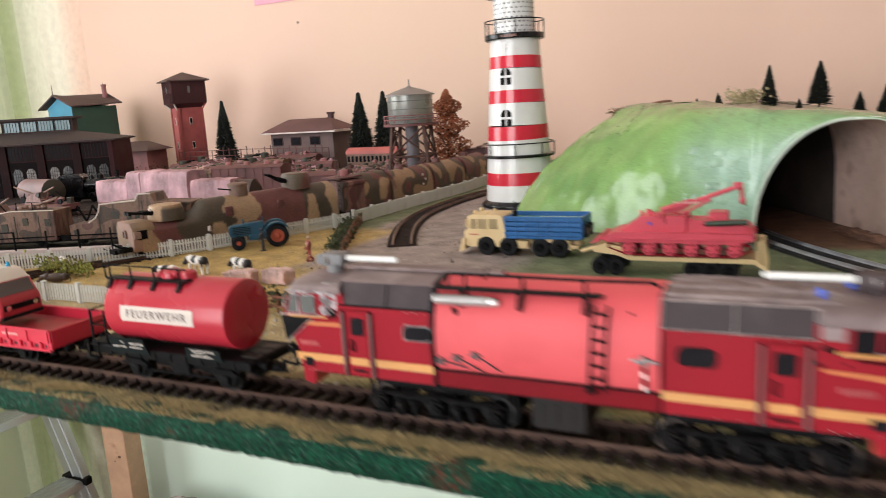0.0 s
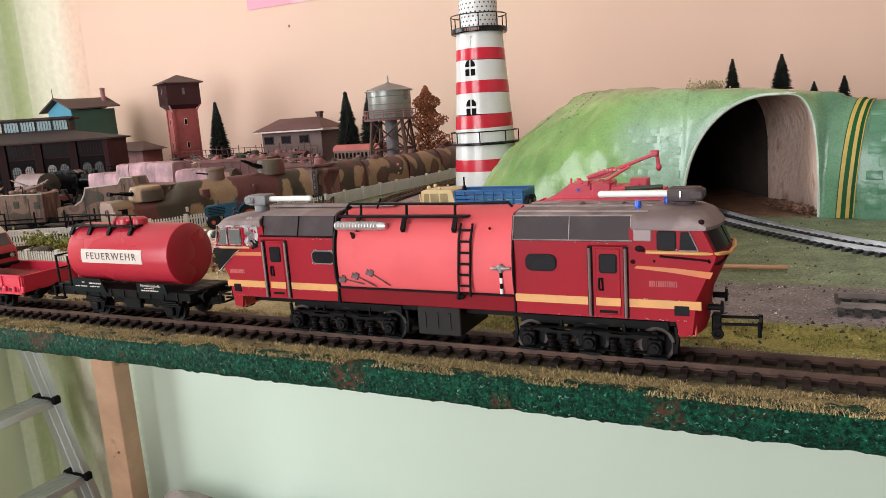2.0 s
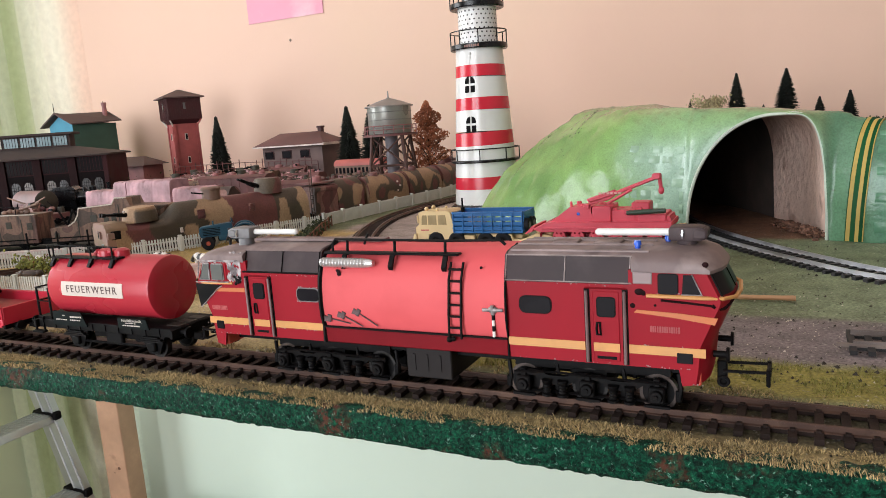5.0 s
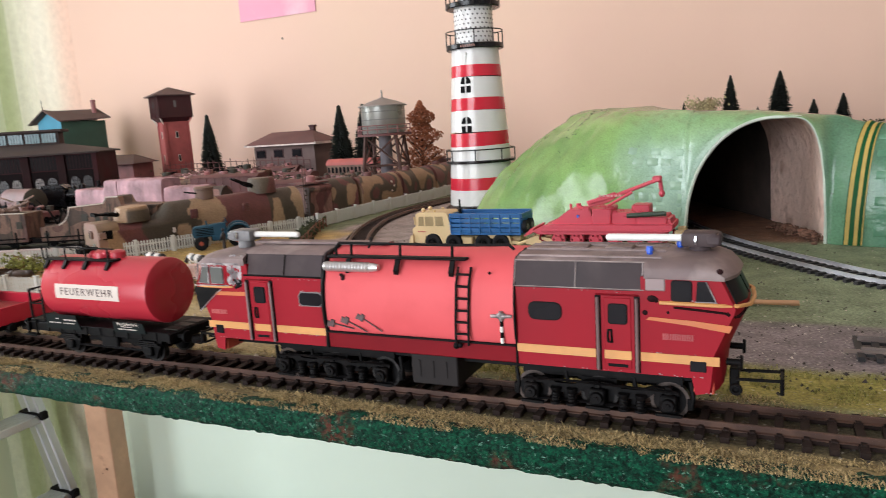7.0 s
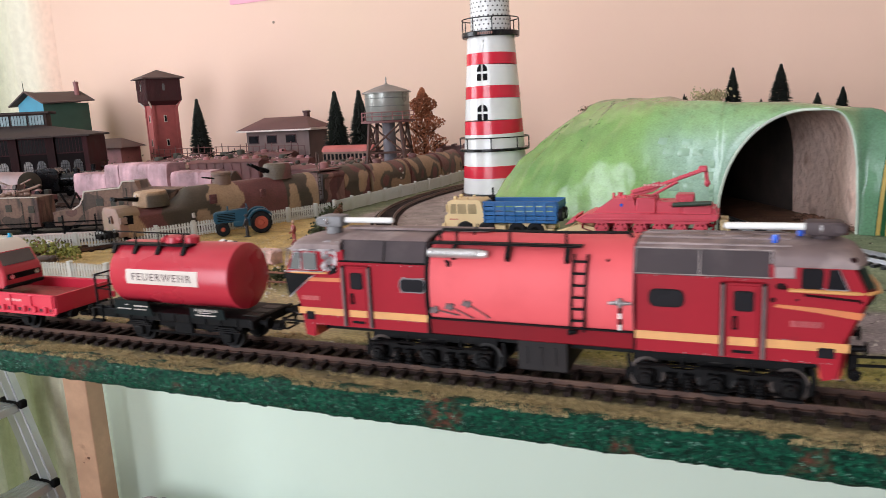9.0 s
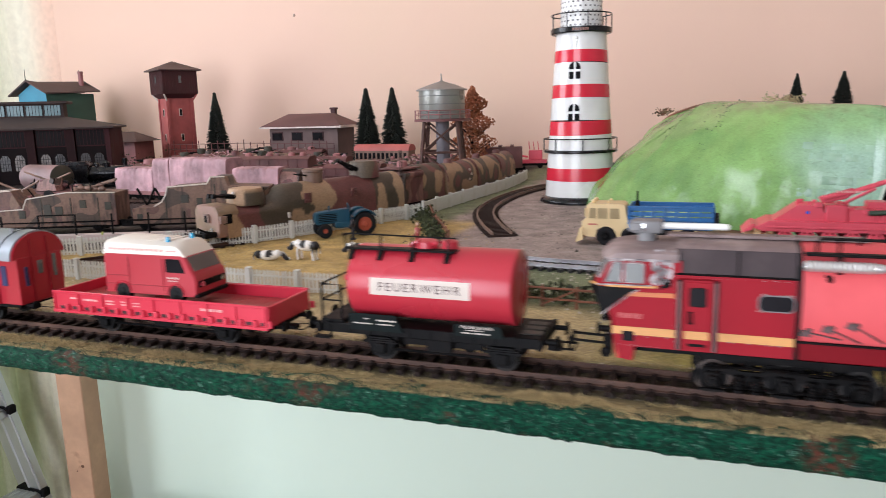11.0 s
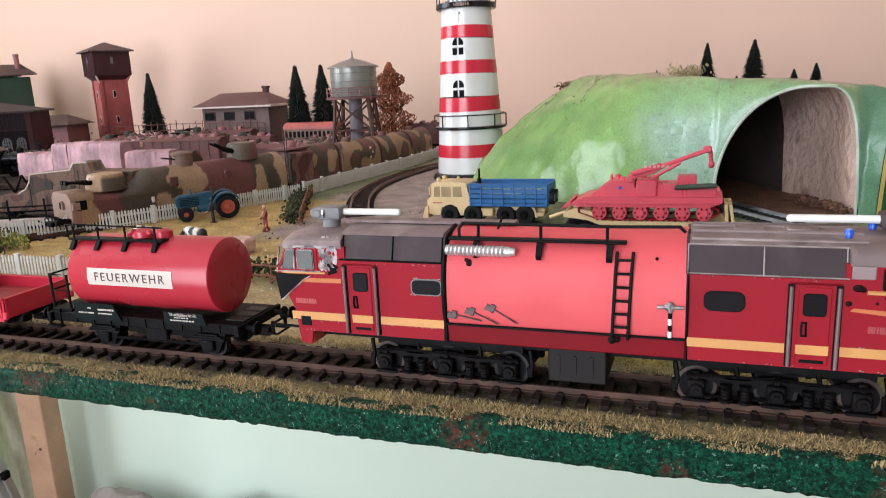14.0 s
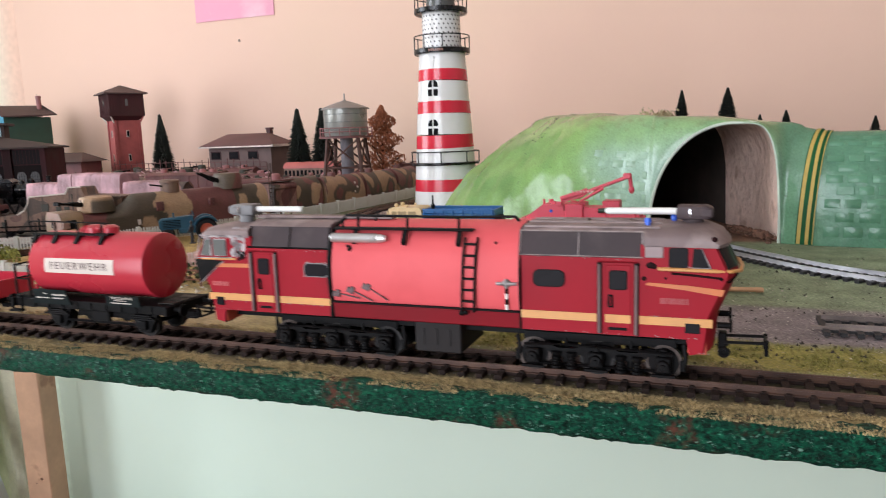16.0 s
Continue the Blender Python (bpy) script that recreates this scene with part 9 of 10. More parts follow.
# turntable with its bridge and what stands on it
tb = thing("turntable_bridge", "turntable bridge with a pale walkway and black railings", "turntable", (-690, 456, 0), rz=22)
bm = B()
bx(bm, -150, 128, -34, 20, -1, 6.5, 0.4)
part("girder", bm, M["black"], tb)
bm = B()
bx(bm, -150, 128, -44, -34.5, 4.0, 9.4, 0.3)
part("walkway", bm, mat("pale_grey_walkway", (0.58, 0.48, 0.46), 0.6, var=0.1, scale=60), tb, "pale grey walkway")
for k in range(9):
    bm = B()
    x = -126 + k * 31
    bx(bm, x - 0.7, x + 0.7, -43, -41.6, 8, 27, 0.2)
    part("railing_post", bm, M["black"], tb)
bm = B()
tube(bm, [(-126, -42.3, 26.6), (-64, -42.3, 26.6)], 0.7, 5)
part("handrail", bm, M["black"], tb)
bm = B()
tube(bm, [(-2, -42.3, 26.6), (29, -42.3, 26.6)], 0.6, 5)
part("handrail", bm, M["black"], tb)

B1 = thing("armoured_low_wagon", "stepped sand and olive armoured wagon on the turntable", "armoured wagon", (-693, 456, 7), rz=22)
under(B1, 112, 5)
bm = B()
pr(bm, [(-80, 6), (-80, 19), (-70, 20), (-26, 22), (-22, 31), (14, 36), (56, 35), (56, 6)], "y", -15.5, 15.5, 0.5)
part("hull", bm, M["camo_c"], B1)
bm = B()
loft(bm, [[(-66, -13, 20), (-28, -13, 22), (-28, 13, 22), (-66, 13, 20)], [(-58, -8, 37), (-39, -8, 38), (-39, 8, 38), (-58, 8, 37)]])
part("pyramid_turret", bm, M["camo_c"], B1, "sloping pyramid turret")
for x0, x1, z0, z1 in ((2, 9, 16, 24), (-8, -1, 14, 26)):
    bm = B()
    bx(bm, x0, x1, -16, -15.2, z0, z1, 0.3)
    part("hatch", bm, M["yard_olive"], B1)
for x in (-10, 16, 40):
    bm = B()
    bx(bm, x, x + 0.8, -16, -15.2, 8, 31)
    part("plate_joint", bm, M["yard_olive"], B1)
bm = B()
for k in range(7):
    ball(bm, (16 + k * 4, -3 + (k % 3) * 3, 37.5 + (k % 2)), 3.0, (1.2, 0.8, 0.8), 8)
cy(bm, (28, 0, 39), (54, -6, 45), 1.0, seg=6), cy(bm, (28, 2, 39), (52, 2, 46), 1.0, seg=6)
part("gun_crew_gear", bm, M["yard_sand"], B1, "sand-coloured gun and gear")
bm = B()
tube(bm, [(-80, -15.7, 19.2), (-70, -15.7, 20.2), (-26, -15.7, 22.2), (-22, -15.7, 31.2), (14, -15.7, 36.2), (56, -15.7, 35.2)], 0.55, 5)
part("pale_edge", bm, M["paper"], B1, "pale line along the edge")
bm = B()
tube(bm, [(-58, -8, 37.2), (-39, -8, 38.2), (-39, 8, 38.2), (-58, 8, 37.2), (-58, -8, 37.2)], 0.5, 5)
part("pale_edge", bm, M["paper"], B1, "pale line along the edge")
for x, z in ((-30, 14), (24, 22), (46, 20)):
    bm = B()
    bx(bm, x, x + 6, -16.1, -15.2, z, z + 7, 0.3), cy(bm, (x + 3, -16.5, z + 3.5), (x + 3, -15.8, z + 3.5), 1.0, seg=8)
    part("hatch", bm, M["yard_olive"], B1)
bm = B()
tube(bm, [(-52, -16.6, 10), (54, -16.6, 10)], 0.6, 5)
part("grab_rail", bm, M["black"], B1)
bm = B()
tube(bm, [(18, -12, 35), (18, -12, 44), (50, -12, 43), (50, -12, 34)], 0.6, 5), tube(bm, [(34, -12, 34), (34, -12, 43.5)], 0.5, 5)
part("roof_rail", bm, M["black"], B1)
B2 = thing("armoured_low_wagon", "camouflaged armoured wagon with cut-away raised end", "armoured wagon", (-588, 499, 7), rz=22)
under(B2, 112, 5)
bm = B()
pr(bm, [(-44, 6), (-44, 20), (-24, 21), (-17, 25), (-13, 31), (-11, 38), (24, 40), (28, 46), (40, 46), (43, 38), (78, 36), (78, 6)], "y", -15.5, 15.5, 0.5)
part("hull", bm, M["camo_c"], B2)
for x0, x1, z0, z1 in ((0, 7, 24, 31), (14, 19, 10, 28), (-14, -13, 8, 30), (30, 31, 8, 40)):
    bm = B()
    bx(bm, x0, x1, -16, -15.2, z0, z1, 0.2)
    part("hatch" if x1 - x0 > 2 else "plate_joint", bm, M["yard_olive"], B2)
bm = B()
tube(bm, [(-24, -15.6, 21.4), (-17, -15.6, 25.4), (-13, -15.6, 31.4), (-11, -15.6, 38.4), (24, -15.6, 40.4), (28, -15.6, 46.4), (40, -15.6, 46.4)], 0.7, 5)
part("pale_edge", bm, M["paper"], B2, "pale line along the edge")
for x, z in ((-40, 9), (22, 22), (36, 28), (48, 22), (66, 22)):
    bm = B()
    bx(bm, x, x + 5, -16.1, -15.2, z, z + 6, 0.3), cy(bm, (x + 2.5, -16.5, z + 3), (x + 2.5, -15.8, z + 3), 0.9, seg=8)
    part("hatch", bm, M["yard_olive"], B2)
bm = B()
tube(bm, [(-56, -16.6, 10), (54, -16.6, 10)], 0.6, 5)
part("grab_rail", bm, M["black"], B2)
for k in range(4):
    bm = B()
    x = -46 + k * 8
    tube(bm, [(x, 6, 20), (x + 8, 6, 36)] if k % 2 else [(x, 6, 36), (x + 8, 6, 20)], 1.1, 5)
    part("lattice_bar", bm, M["black"], B2)


def tarp_wagon(at, rz, L, h, label="wagon covered with a pale pink tarpaulin"):
    t = thing("tarpaulin_wagon", label, "wagon", at, rz=rz, group="tarpaulin wagons")
    under(t, L)
    bm = B()
    bx(bm, -L / 2, L / 2, -16, 16, 9, 20, 0.4)
    part("side_boards", bm, M["pink_brown"], t)
    bm = B()
    n = max(12, int(L / 1.4))
    prof = [(-17, 14), (-16.9, h * 0.42), (-16.7, h * 0.6), (-16.3, h * 0.78), (-15.6, h - 3.2), (-13.8, h - 0.9), (-8, h), (-3, h + 0.2), (3, h + 0.2), (8, h), (13.8, h - 0.9), (15.6, h - 3.2), (16.3, h * 0.78), (16.7, h * 0.6), (16.9, h * 0.42), (17, 14)]
    rings = []
    for i in range(n + 1):
        x = -L / 2 + L * i / n
        ring = []
        for k, (y, z) in enumerate(prof):
            q = Vector((x / 7 + L, y / 12, z / 9))
            d = 2.4 * abs(noise.noise(q)) + 1.3 * noise.noise(Vector((x / 4 + z / 9, L, y / 20)))
            ring.append((x, y * (1 - d * 0.045), z - (d * 0.8 if z > 20 else 0)))
        rings.append(ring)
    loft(bm, rings)
    part("tarpaulin", bm, M["tarp"], t, "creased pale pink tarpaulin")
    return t


tarp_wagon((-729, 709, 0), -6, 92, 57)
tarp_wagon((-791, 716, 0), -6, 28, 56, "short high block under a pale pink tarpaulin")
tarp_wagon((-841, 722, 0), -6, 68, 44)
T3 = tarp_wagon((-636, 690, 0), 6, 58, 47)
bm = B()
round_hull(bm, 30, 54, 15.5, 8, 22, 45)
part("rounded_end", bm, M["camo_b"], T3)

# tank wagon with a dark end, guns on flats, black engine
def barrel_wagon(at, rz, L, r, m, end_m, label):
    t = thing("barrel_wagon", label, "wagon", at, rz=rz)
    under(t, L)
    bm = B()
    cy(bm, (-L / 2 + 2, 0, 10 + r), (L / 2 - 2, 0, 10 + r), r, seg=28)
    part("barrel", bm, m, t)
    bm = B()
    cy(bm, (L / 2 - 2, 0, 10 + r), (L / 2 - 0.5, 0, 10 + r), r + 0.3, r * 0.9, 28)
    part("barrel_end", bm, end_m, t, "dark olive barrel end")
    return t


barrel_wagon((-1018, 728, 0), -8, 74, 18, mat("dusty_pink_barrel", (0.25, 0.145, 0.14), 0.6, var=0.2, scale=50, dirt=(0.16, 0.10, 0.09), dirt_amt=0.5, dirt_scale=40), M["yard_olive"], "dusty pink barrel wagon with a dark end")


def gun_flat(at, rz, L, seed, label):
    rnd = random.Random(seed)
    t = thing("gun_flat_wagon", label, "wagon", at, rz=rz, group="gun wagons")
    under(t, L)
    bm = B()
    bx(bm, -L / 2, L / 2, -15.5, 15.5, 9, 15 + rnd.uniform(0, 9), 0.4)
    part("bed", bm, rnd.choice((M["camo_c"], M["pink_brown"], M["yard_brown"])), t)
    bm = B()
    x = rnd.uniform(-8, 8)
    loft(bm, [[(x - 16, -11, 18), (x + 16, -11, 18), (x + 16, 11, 18), (x - 16, 11, 18)], [(x - 10, -8, 32), (x + 9, -8, 34), (x + 9, 8, 34), (x - 10, 8, 32)]])
    for k in range(4):
        ball(bm, (rnd.uniform(-L / 2.4, L / 2.4), rnd.uniform(-8, 8), 24), rnd.uniform(2.5, 5), (1.3, 1, .8), 8)
    g = part("gun_mount", bm, rnd.choice((M["camo_b"], M["yard_sand"])), t)
    for o in (-3, 3):
        bm = B()
        s = rnd.choice((-1, 1))
        cy(bm, (x, o, 30), (x + s * rnd.uniform(26, 36), o - 6, 36 + rnd.uniform(-2, 8)), 1.4, 1.0, 8)
        part("gun_barrel", bm, M["yard_sand"], g)
    # dark gear lashed down on the bed
    for k in range(9):
        bm = B()
        gx, gy, gz = rnd.uniform(-L / 2.2, L / 2.2), rnd.uniform(-13, 10), rnd.uniform(15, 24)
        if k % 3 == 0:
            cy(bm, (gx, gy - 1.5, gz + 3), (gx, gy + 1.5, gz + 3), rnd.uniform(3.5, 6), seg=12)
            part("gun_wheel", bm, M["rubber"], t)
        elif k % 3 == 1:
            a = rnd.uniform(-1, 1)
            cy(bm, (gx, gy, gz), (gx + 18 * a, gy - 4, gz + rnd.uniform(4, 14)), 0.8, seg=6)
            part("strut", bm, M["black"], t)
        else:
            bx(bm, gx - 4, gx + 4, gy - 3, gy + 3, gz - 6, gz + rnd.uniform(2, 6), 0.5)
            part("crate", bm, rnd.choice((M["yard_olive"], M["camo_b"], M["pink_brown"])), t)
    return t


gun_flat((-962, 566, 0), 8, 100, 1, "flat wagon with an anti-aircraft gun in sand paint")
gun_flat((-842, 546, 0), 10, 90, 2, "flat wagon with twin guns in sand paint")
gun_flat((-935, 668, 0), 6, 100, 3, "flat wagon with a covered gun in faded paint")
gun_flat((-1000, 480, 0), 10, 100, 6, "flat wagon loaded with gun parts")
sl = thing("steam_locomotive", "small black steam locomotive before the engine shed", "locomotive", (-1010, 815, 0), rz=33)
under(sl, 100, 6, (-30, 0, 30))
bm = B()
cy(bm, (-12, 0, 26), (48, 0, 26), 11.5, seg=24), bx(bm, -48, -12, -15, 15, 9, 40, 1), pr(bm, [(-50, 40), (-10, 40), (-16, 45), (-44, 45)], "y", -16, 16)
bx(bm, -10, 48, -14, 14, 9, 16, 0.6)
part("boiler", bm, M["gloss_black"], sl)
bm = B()
cy(bm, (38, 0, 36), (38, 0, 48), 3.2, 3.8, 14), lathe(bm, [(5, 36), (5, 42), (2, 45)], (12, 0, 0), 14), lathe(bm, [(4, 36), (4, 40), (2, 43)], (-2, 0, 0), 14)
part("chimney", bm, M["gloss_black"], sl)
bm = B()
bx(bm, 49, 52, -15, 15, 9, 14, 0.4)
part("buffer_beam", bm, M["crane_red"], sl)


def yard_wagon(at, rz, seed, low=False):
    """One of the many weathered wagons at the back of the yard."""
    rnd = random.Random(seed)
    kind = rnd.choice(("box", "round", "gondola", "round", "turret"))
    kind = "gondola" if low else kind
    L = rnd.uniform(78, 112)
    m = rnd.choice((M["camo_b"], M["camo_c"], M["yard_brown"], M["pink_brown"], M["camo"], M["yard_brown"]))
    names = {"box": ("box_wagon", "weathered brown box wagon in the yard"), "round": ("covered_wagon", "round-roofed weathered wagon in the yard"), "gondola": ("open_wagon", "loaded open wagon in faded paint"), "turret": ("turret_wagon", "camouflaged wagon with small turrets in the yard")}
    t = thing(names[kind][0], names[kind][1], "wagon", at, rz=rz, group="yard wagons")
    under(t, L)
    bm = B()
    if kind == "box":
        bx(bm, -L / 2, L / 2, -15.5, 15.5, 9, 34, 0.5), pr(bm, [(-16.5, 34), (16.5, 34), (9, 39), (-9, 39)], "x", -L / 2 - 1, L / 2 + 1)
        for k in range(5):
            bx(bm, -L / 2 + k * L / 5, -L / 2 + k * L / 5 + 1.2, -16.2, 16.2, 9, 34)
    elif kind == "round":
        round_hull(bm, -L / 2, L / 2, 15.5, 9, 26, 40)
    elif kind == "gondola":
        bx(bm, -L / 2, L / 2, -15.5, 15.5, 9, 25, 0.5)
        for k in range(14):
            ball(bm, (rnd.uniform(-L / 2.2, L / 2.2), rnd.uniform(-9, 9), 26), rnd.uniform(4, 7), (1.2, 1, 0.8), 7)
    else:
        pr(bm, [(-15.5, 9), (-15.5, 28), (-10, 33), (10, 33), (15.5, 28), (15.5, 9)], "x", -L / 2, L / 2)
    part("body", bm, m, t)
    if kind in ("turret", "round"):
        for x in (-L * 0.27, L * 0.2):
            turret(t, x, 32 if kind == "turret" else 39, rnd.uniform(6, 9), rnd.uniform(5, 9), rnd.choice((M["camo_b"], M["yard_olive"], M["pink_brown"])), rnd.choice((0, 14, 18)), rnd.uniform(0, 360), 8)
    else:
        gear = rnd.choice((M["yard_olive"], M["pink_brown"]))
        for k in range(4):
            x = -L / 2 + 8 + k * (L - 16) / 3
            bm = B()
            bx(bm, x - 3, x + 3, -4, 4, 36 if kind == "box" else 27, 41 if kind == "box" else 33, 1)
            part("roof_gear", bm, gear, t)
    # hatches, pipes, stowed boxes and rails in sand, brown and pale pink
    top = {"box": 38, "round": 39, "gondola": 27, "turret": 32}[kind]
    bits = [B(), B(), B()]
    for k in range(22):
        bm = bits[k % 3]
        x, y = rnd.uniform(-L / 2.1, L / 2.1), rnd.uniform(-9, 9)
        z = top - (abs(y) * 0.35 if kind != "gondola" else 0)
        if k % 4 == 0:
            cy(bm, (x, y, z - 2), (x, y, z + rnd.uniform(2, 6)), rnd.uniform(1.2, 3), seg=8)
        elif k % 4 == 1:
            cy(bm, (x, y, z + 1), (x + rnd.uniform(-14, 14), y - rnd.uniform(0, 5), z + rnd.uniform(1, 7)), 0.7, seg=5)
        else:
            bx(bm, x - rnd.uniform(1, 5), x + rnd.uniform(1, 5), y - 2, y + 2, z - 2, z + rnd.uniform(1, 4), 0.3)
    for bm, m2 in zip(bits, (M["nose_sand"], M["yard_brown"], M["tarp"])):
        tagged(part("stowage", bm, m2, t), kind="stuff")
    for s in (-1, 1):
        bm = B()
        for k in range(int(L / 9)):
            x = -L / 2 + 4 + k * 9
            bx(bm, x - 0.5, x + 0.5, *sorted((s * 15.4, s * 16.4)), 9, 24)
        bx(bm, -L / 2, L / 2, *sorted((s * 15.3, s * 16.6)), 23.4, 24.6)
        part("side_framing", bm, M["nose_sand"] if rnd.random() < 0.4 else M["yard_brown"], t)


seed = 40
for y, xs, rz in ((842, (-905, -590), 4), (905, (-880, -650, -545), 6), (965, (-930, -815, -700, -590), 8), (1030, (-1000, -880, -745, -610), 6), (1092, (-1010, -895, -778, -600), 4), (1150, (-1060, -945, -832, -600), 2), (1205, (-1000, -880), 3)):
    for x in xs:
        seed += 1
        yard_wagon((x + (seed * 37 % 17) - 8, y + (seed * 13 % 9) - 4, 0), rz + (seed * 7 % 5) - 2, seed, y > 880 and x > -730)

# long plain covered wagon behind the tarpaulins
c = thing("covered_wagon", "long plain red-brown covered wagon behind the tarpaulins", "wagon", (-748, 888, 0), rz=6)
under(c, 124)
bm = B()
bx(bm, -62, 62, -15.5, 15.5, 9, 43, 0.5), pr(bm, [(-16.5, 43), (16.5, 43), (8, 47), (-8, 47)], "x", -63, 63)
bo_ = part("body", bm, M["yard_brown"], c)
for k in range(9):
    bm = B()
    bx(bm, -62 + k * 15.2, -61 + k * 15.2, -16.2, -15.2, 9, 43)
    part("batten", bm, M["yard_brown"], bo_)
for x in (-40, -6, 30, 48):
    bm = B()
    lathe(bm, [(5, 45), (5, 50), (3, 52)], (x, 0, 0), 14)
    part("roof_vent", bm, M["pink_brown"], c)

# red-roofed coach at the back
c = thing("red_roofed_coach", "cream coach with a faded red roof and dark windows", "coach", (-716, 1212, 0), rz=-2)
under(c, 112)
bm = B()
bx(bm, -56, 56, -15, 15, 9, 36, 0.4)
part("body", bm, M["yard_sand"], c)
bm = B()
pr(bm, [(-16.5 * math.cos(math.pi * k / 12), 36 + 12 * math.sin(math.pi * k / 12)) for k in range(13)], "x", -57, 57)
part("roof", bm, mat("faded_red_roof", (0.50, 0.13, 0.115), 0.6, var=0.12, scale=50), c, "faded red curved roof")
for k in range(12):
    bm = B()
    bx(bm, -54 + k * 9.1, -48.5 + k * 9.1, -15.6, -14.9, 21, 32, 0.4)
    part("window_pane", bm, M["glass"], c)
# red crane wagon and dark box wagon at the far end
c = thing("crane_wagon", "small red crane wagon near the wall", "wagon", (-452, 1260, 0), rz=10)
under(c, 70)
bm = B()
bx(bm, -34, 34, -13, 13, 9, 15, 0.4), bx(bm, 2, 26, -10, 10, 15, 32, 1), tube(bm, [(0, 0, 20), (-36, 0, 26)], 1.8, 6)
for x in (4, 12, 20):
    tube(bm, [(x, -8, 30), (x - 2, -8, 48)], 0.8, 5)
part("crane_body", bm, M["crane_red"], c)
c = thing("box_wagon", "dark brown box wagon at the end of the yard", "wagon", (-470, 1150, 0), rz=14)
under(c, 70)
bm = B()
bx(bm, -34, 34, -14, 14, 9, 44, 0.5)
for k in range(3):
    bx(bm, -26 + k * 20, -20 + k * 20, -16, 16, 44, 47)
part("body", bm, M["yard_brown"], c)
# yard tracks
for label, pts in (("yard track of the armoured train", [(-620, 300), (-535, 430), (-492, 556), (-459, 727), (-445, 821), (-439, 917), (-439, 1013), (-446, 1090)]), ("yard track under the tarpaulin wagons", [(-900, 690), (-836, 700), (-742, 716), (-652, 742), (-560, 770)]), ("yard track under the gun wagons", [(-1100, 460), (-1000, 480), (-962, 566), (-842, 546), (-790, 560)][1:2] + [(-900, 500), (-830, 520)]), ("long yard track at the back", [(-1050, 900), (-880, 905), (-700, 925), (-545, 935)])):
    track(label, smooth_path(pts), -0.6, M["rail"], M["sleeper"], 9.0)

# ---- buildings ----
M["brick"] = mat("red_brick_plastic", (0.40, 0.09, 0.085), 0.6, var=0.14, scale=90, bump=0.3, bscale=500)
M["brick_dark"] = mat("dark_red_boards", (0.055, 0.010, 0.012), 0.6, var=0.16, scale=90, bump=0.2)
M["shed_wall"] = mat("sooty_shed_brick", (0.052, 0.0125, 0.015), 0.7, var=0.2, scale=60, spec=0.2)
M["shed_pier"] = mat("sooty_shed_pier", (0.026, 0.0085, 0.0095), 0.7, var=0.2, scale=60, spec=0.15)
M["slate"] = mat("grey_brown_roofing", (0.105, 0.062, 0.055), 0.75, var=0.14, scale=60, bump=0.3)
M["shed_roof"] = mat("brown_shed_roof", (0.046, 0.027, 0.024), 0.8, var=0.16, scale=40, bump=0.2)
M["stone_wall"] = mat("grey_house_wall", (0.165, 0.105, 0.098), 0.7, var=0.12, scale=60)

# brick water tower
tw = thing("brick_water_tower", "red brick railway water tower with a dark boarded head", "tower", (-1250, 1284, 0), rz=-30)
tw.matrix_basis = tw.matrix_basis @ Matrix.Diagonal((0.91, 0.91, 1.0, 1.0))
def frustum(bm, a, z0, b, z1):
    loft(bm, [[(-a, -a, z0), (a, -a, z0), (a, a, z0), (-a, a, z0)], [(-b, -b, z1), (b, -b, z1), (b, b, z1), (-b, b, z1)]])
bm = B()
frustum(bm, 31, 0, 28, 150)
sh = part("shaft", bm, M["brick"], tw, "light red brick shaft")
bm = B()
for s in (-1, 1):
    bx(bm, s * 29 - 4, s * 29 + 4, -31, -25, 0, 148), bx(bm, 25, 31, s * 29 - 4, s * 29 + 4, 0, 148)
part("pilaster", bm, M["brick"], sh)
for face in ("s", "e", "w"):
    for z in (118, 64):
        bm = B()
        if face == "s":
            bx(bm, -3.6, 3.6, -30.6, -28, z - 8, z + 8, 0.4)
        else:
            q = 1 if face == "e" else -1
            bx(bm, *sorted((q * 28, q * 30.6)), -3.6, 3.6, z - 8, z + 8, 0.4)
        w = part("window_frame", bm, M["paper"], sh)
        bm = B()
        if face == "s":
            bx(bm, -2.5, 2.5, -31, -28, z - 6.5, z + 6.5)
        else:
            bx(bm, *sorted((q * 28, q * 31)), -2.5, 2.5, z - 6.5, z + 6.5)
        part("window_pane", bm, M["glass"], w)
bm = B()
frustum(bm, 30, 148, 42, 158)
bx(bm, -42, 42, -42, 42, 157, 207, 0.6)
hd = part("head", bm, M["brick_dark"], tw, "dark red boarded tank head")
bm = B()
for k in range(15):
    x = -40 + k * 5.7
    bx(bm, x - 0.4, x + 0.4, -42.7, -41.8, 158, 206), bx(bm, -42.7, -41.8, x - 0.4, x + 0.4, 158, 206), bx(bm, 41.8, 42.7, x - 0.4, x + 0.4, 158, 206)
part("batten", bm, M["brick_dark"], hd)
for p in ((-3, 3, -43.2, -41.8), (-43.2, -41.8, -3, 3), (41.8, 43.2, -3, 3)):
    bm = B()
    bx(bm, *p, 180, 195, 0.4)
    part("window_pane", bm, M["glass_pale"], hd)
for sx in (-1, 1):
    for sy in (-1, 1):
        bm = B()
        tube(bm, [(sx * 29, sy * 29, 140), (sx * 39, sy * 39, 157)], 2.0, 6)
        part("bracket", bm, M["paper"] if sy < 0 else M["brick"], tw)
bm = B()
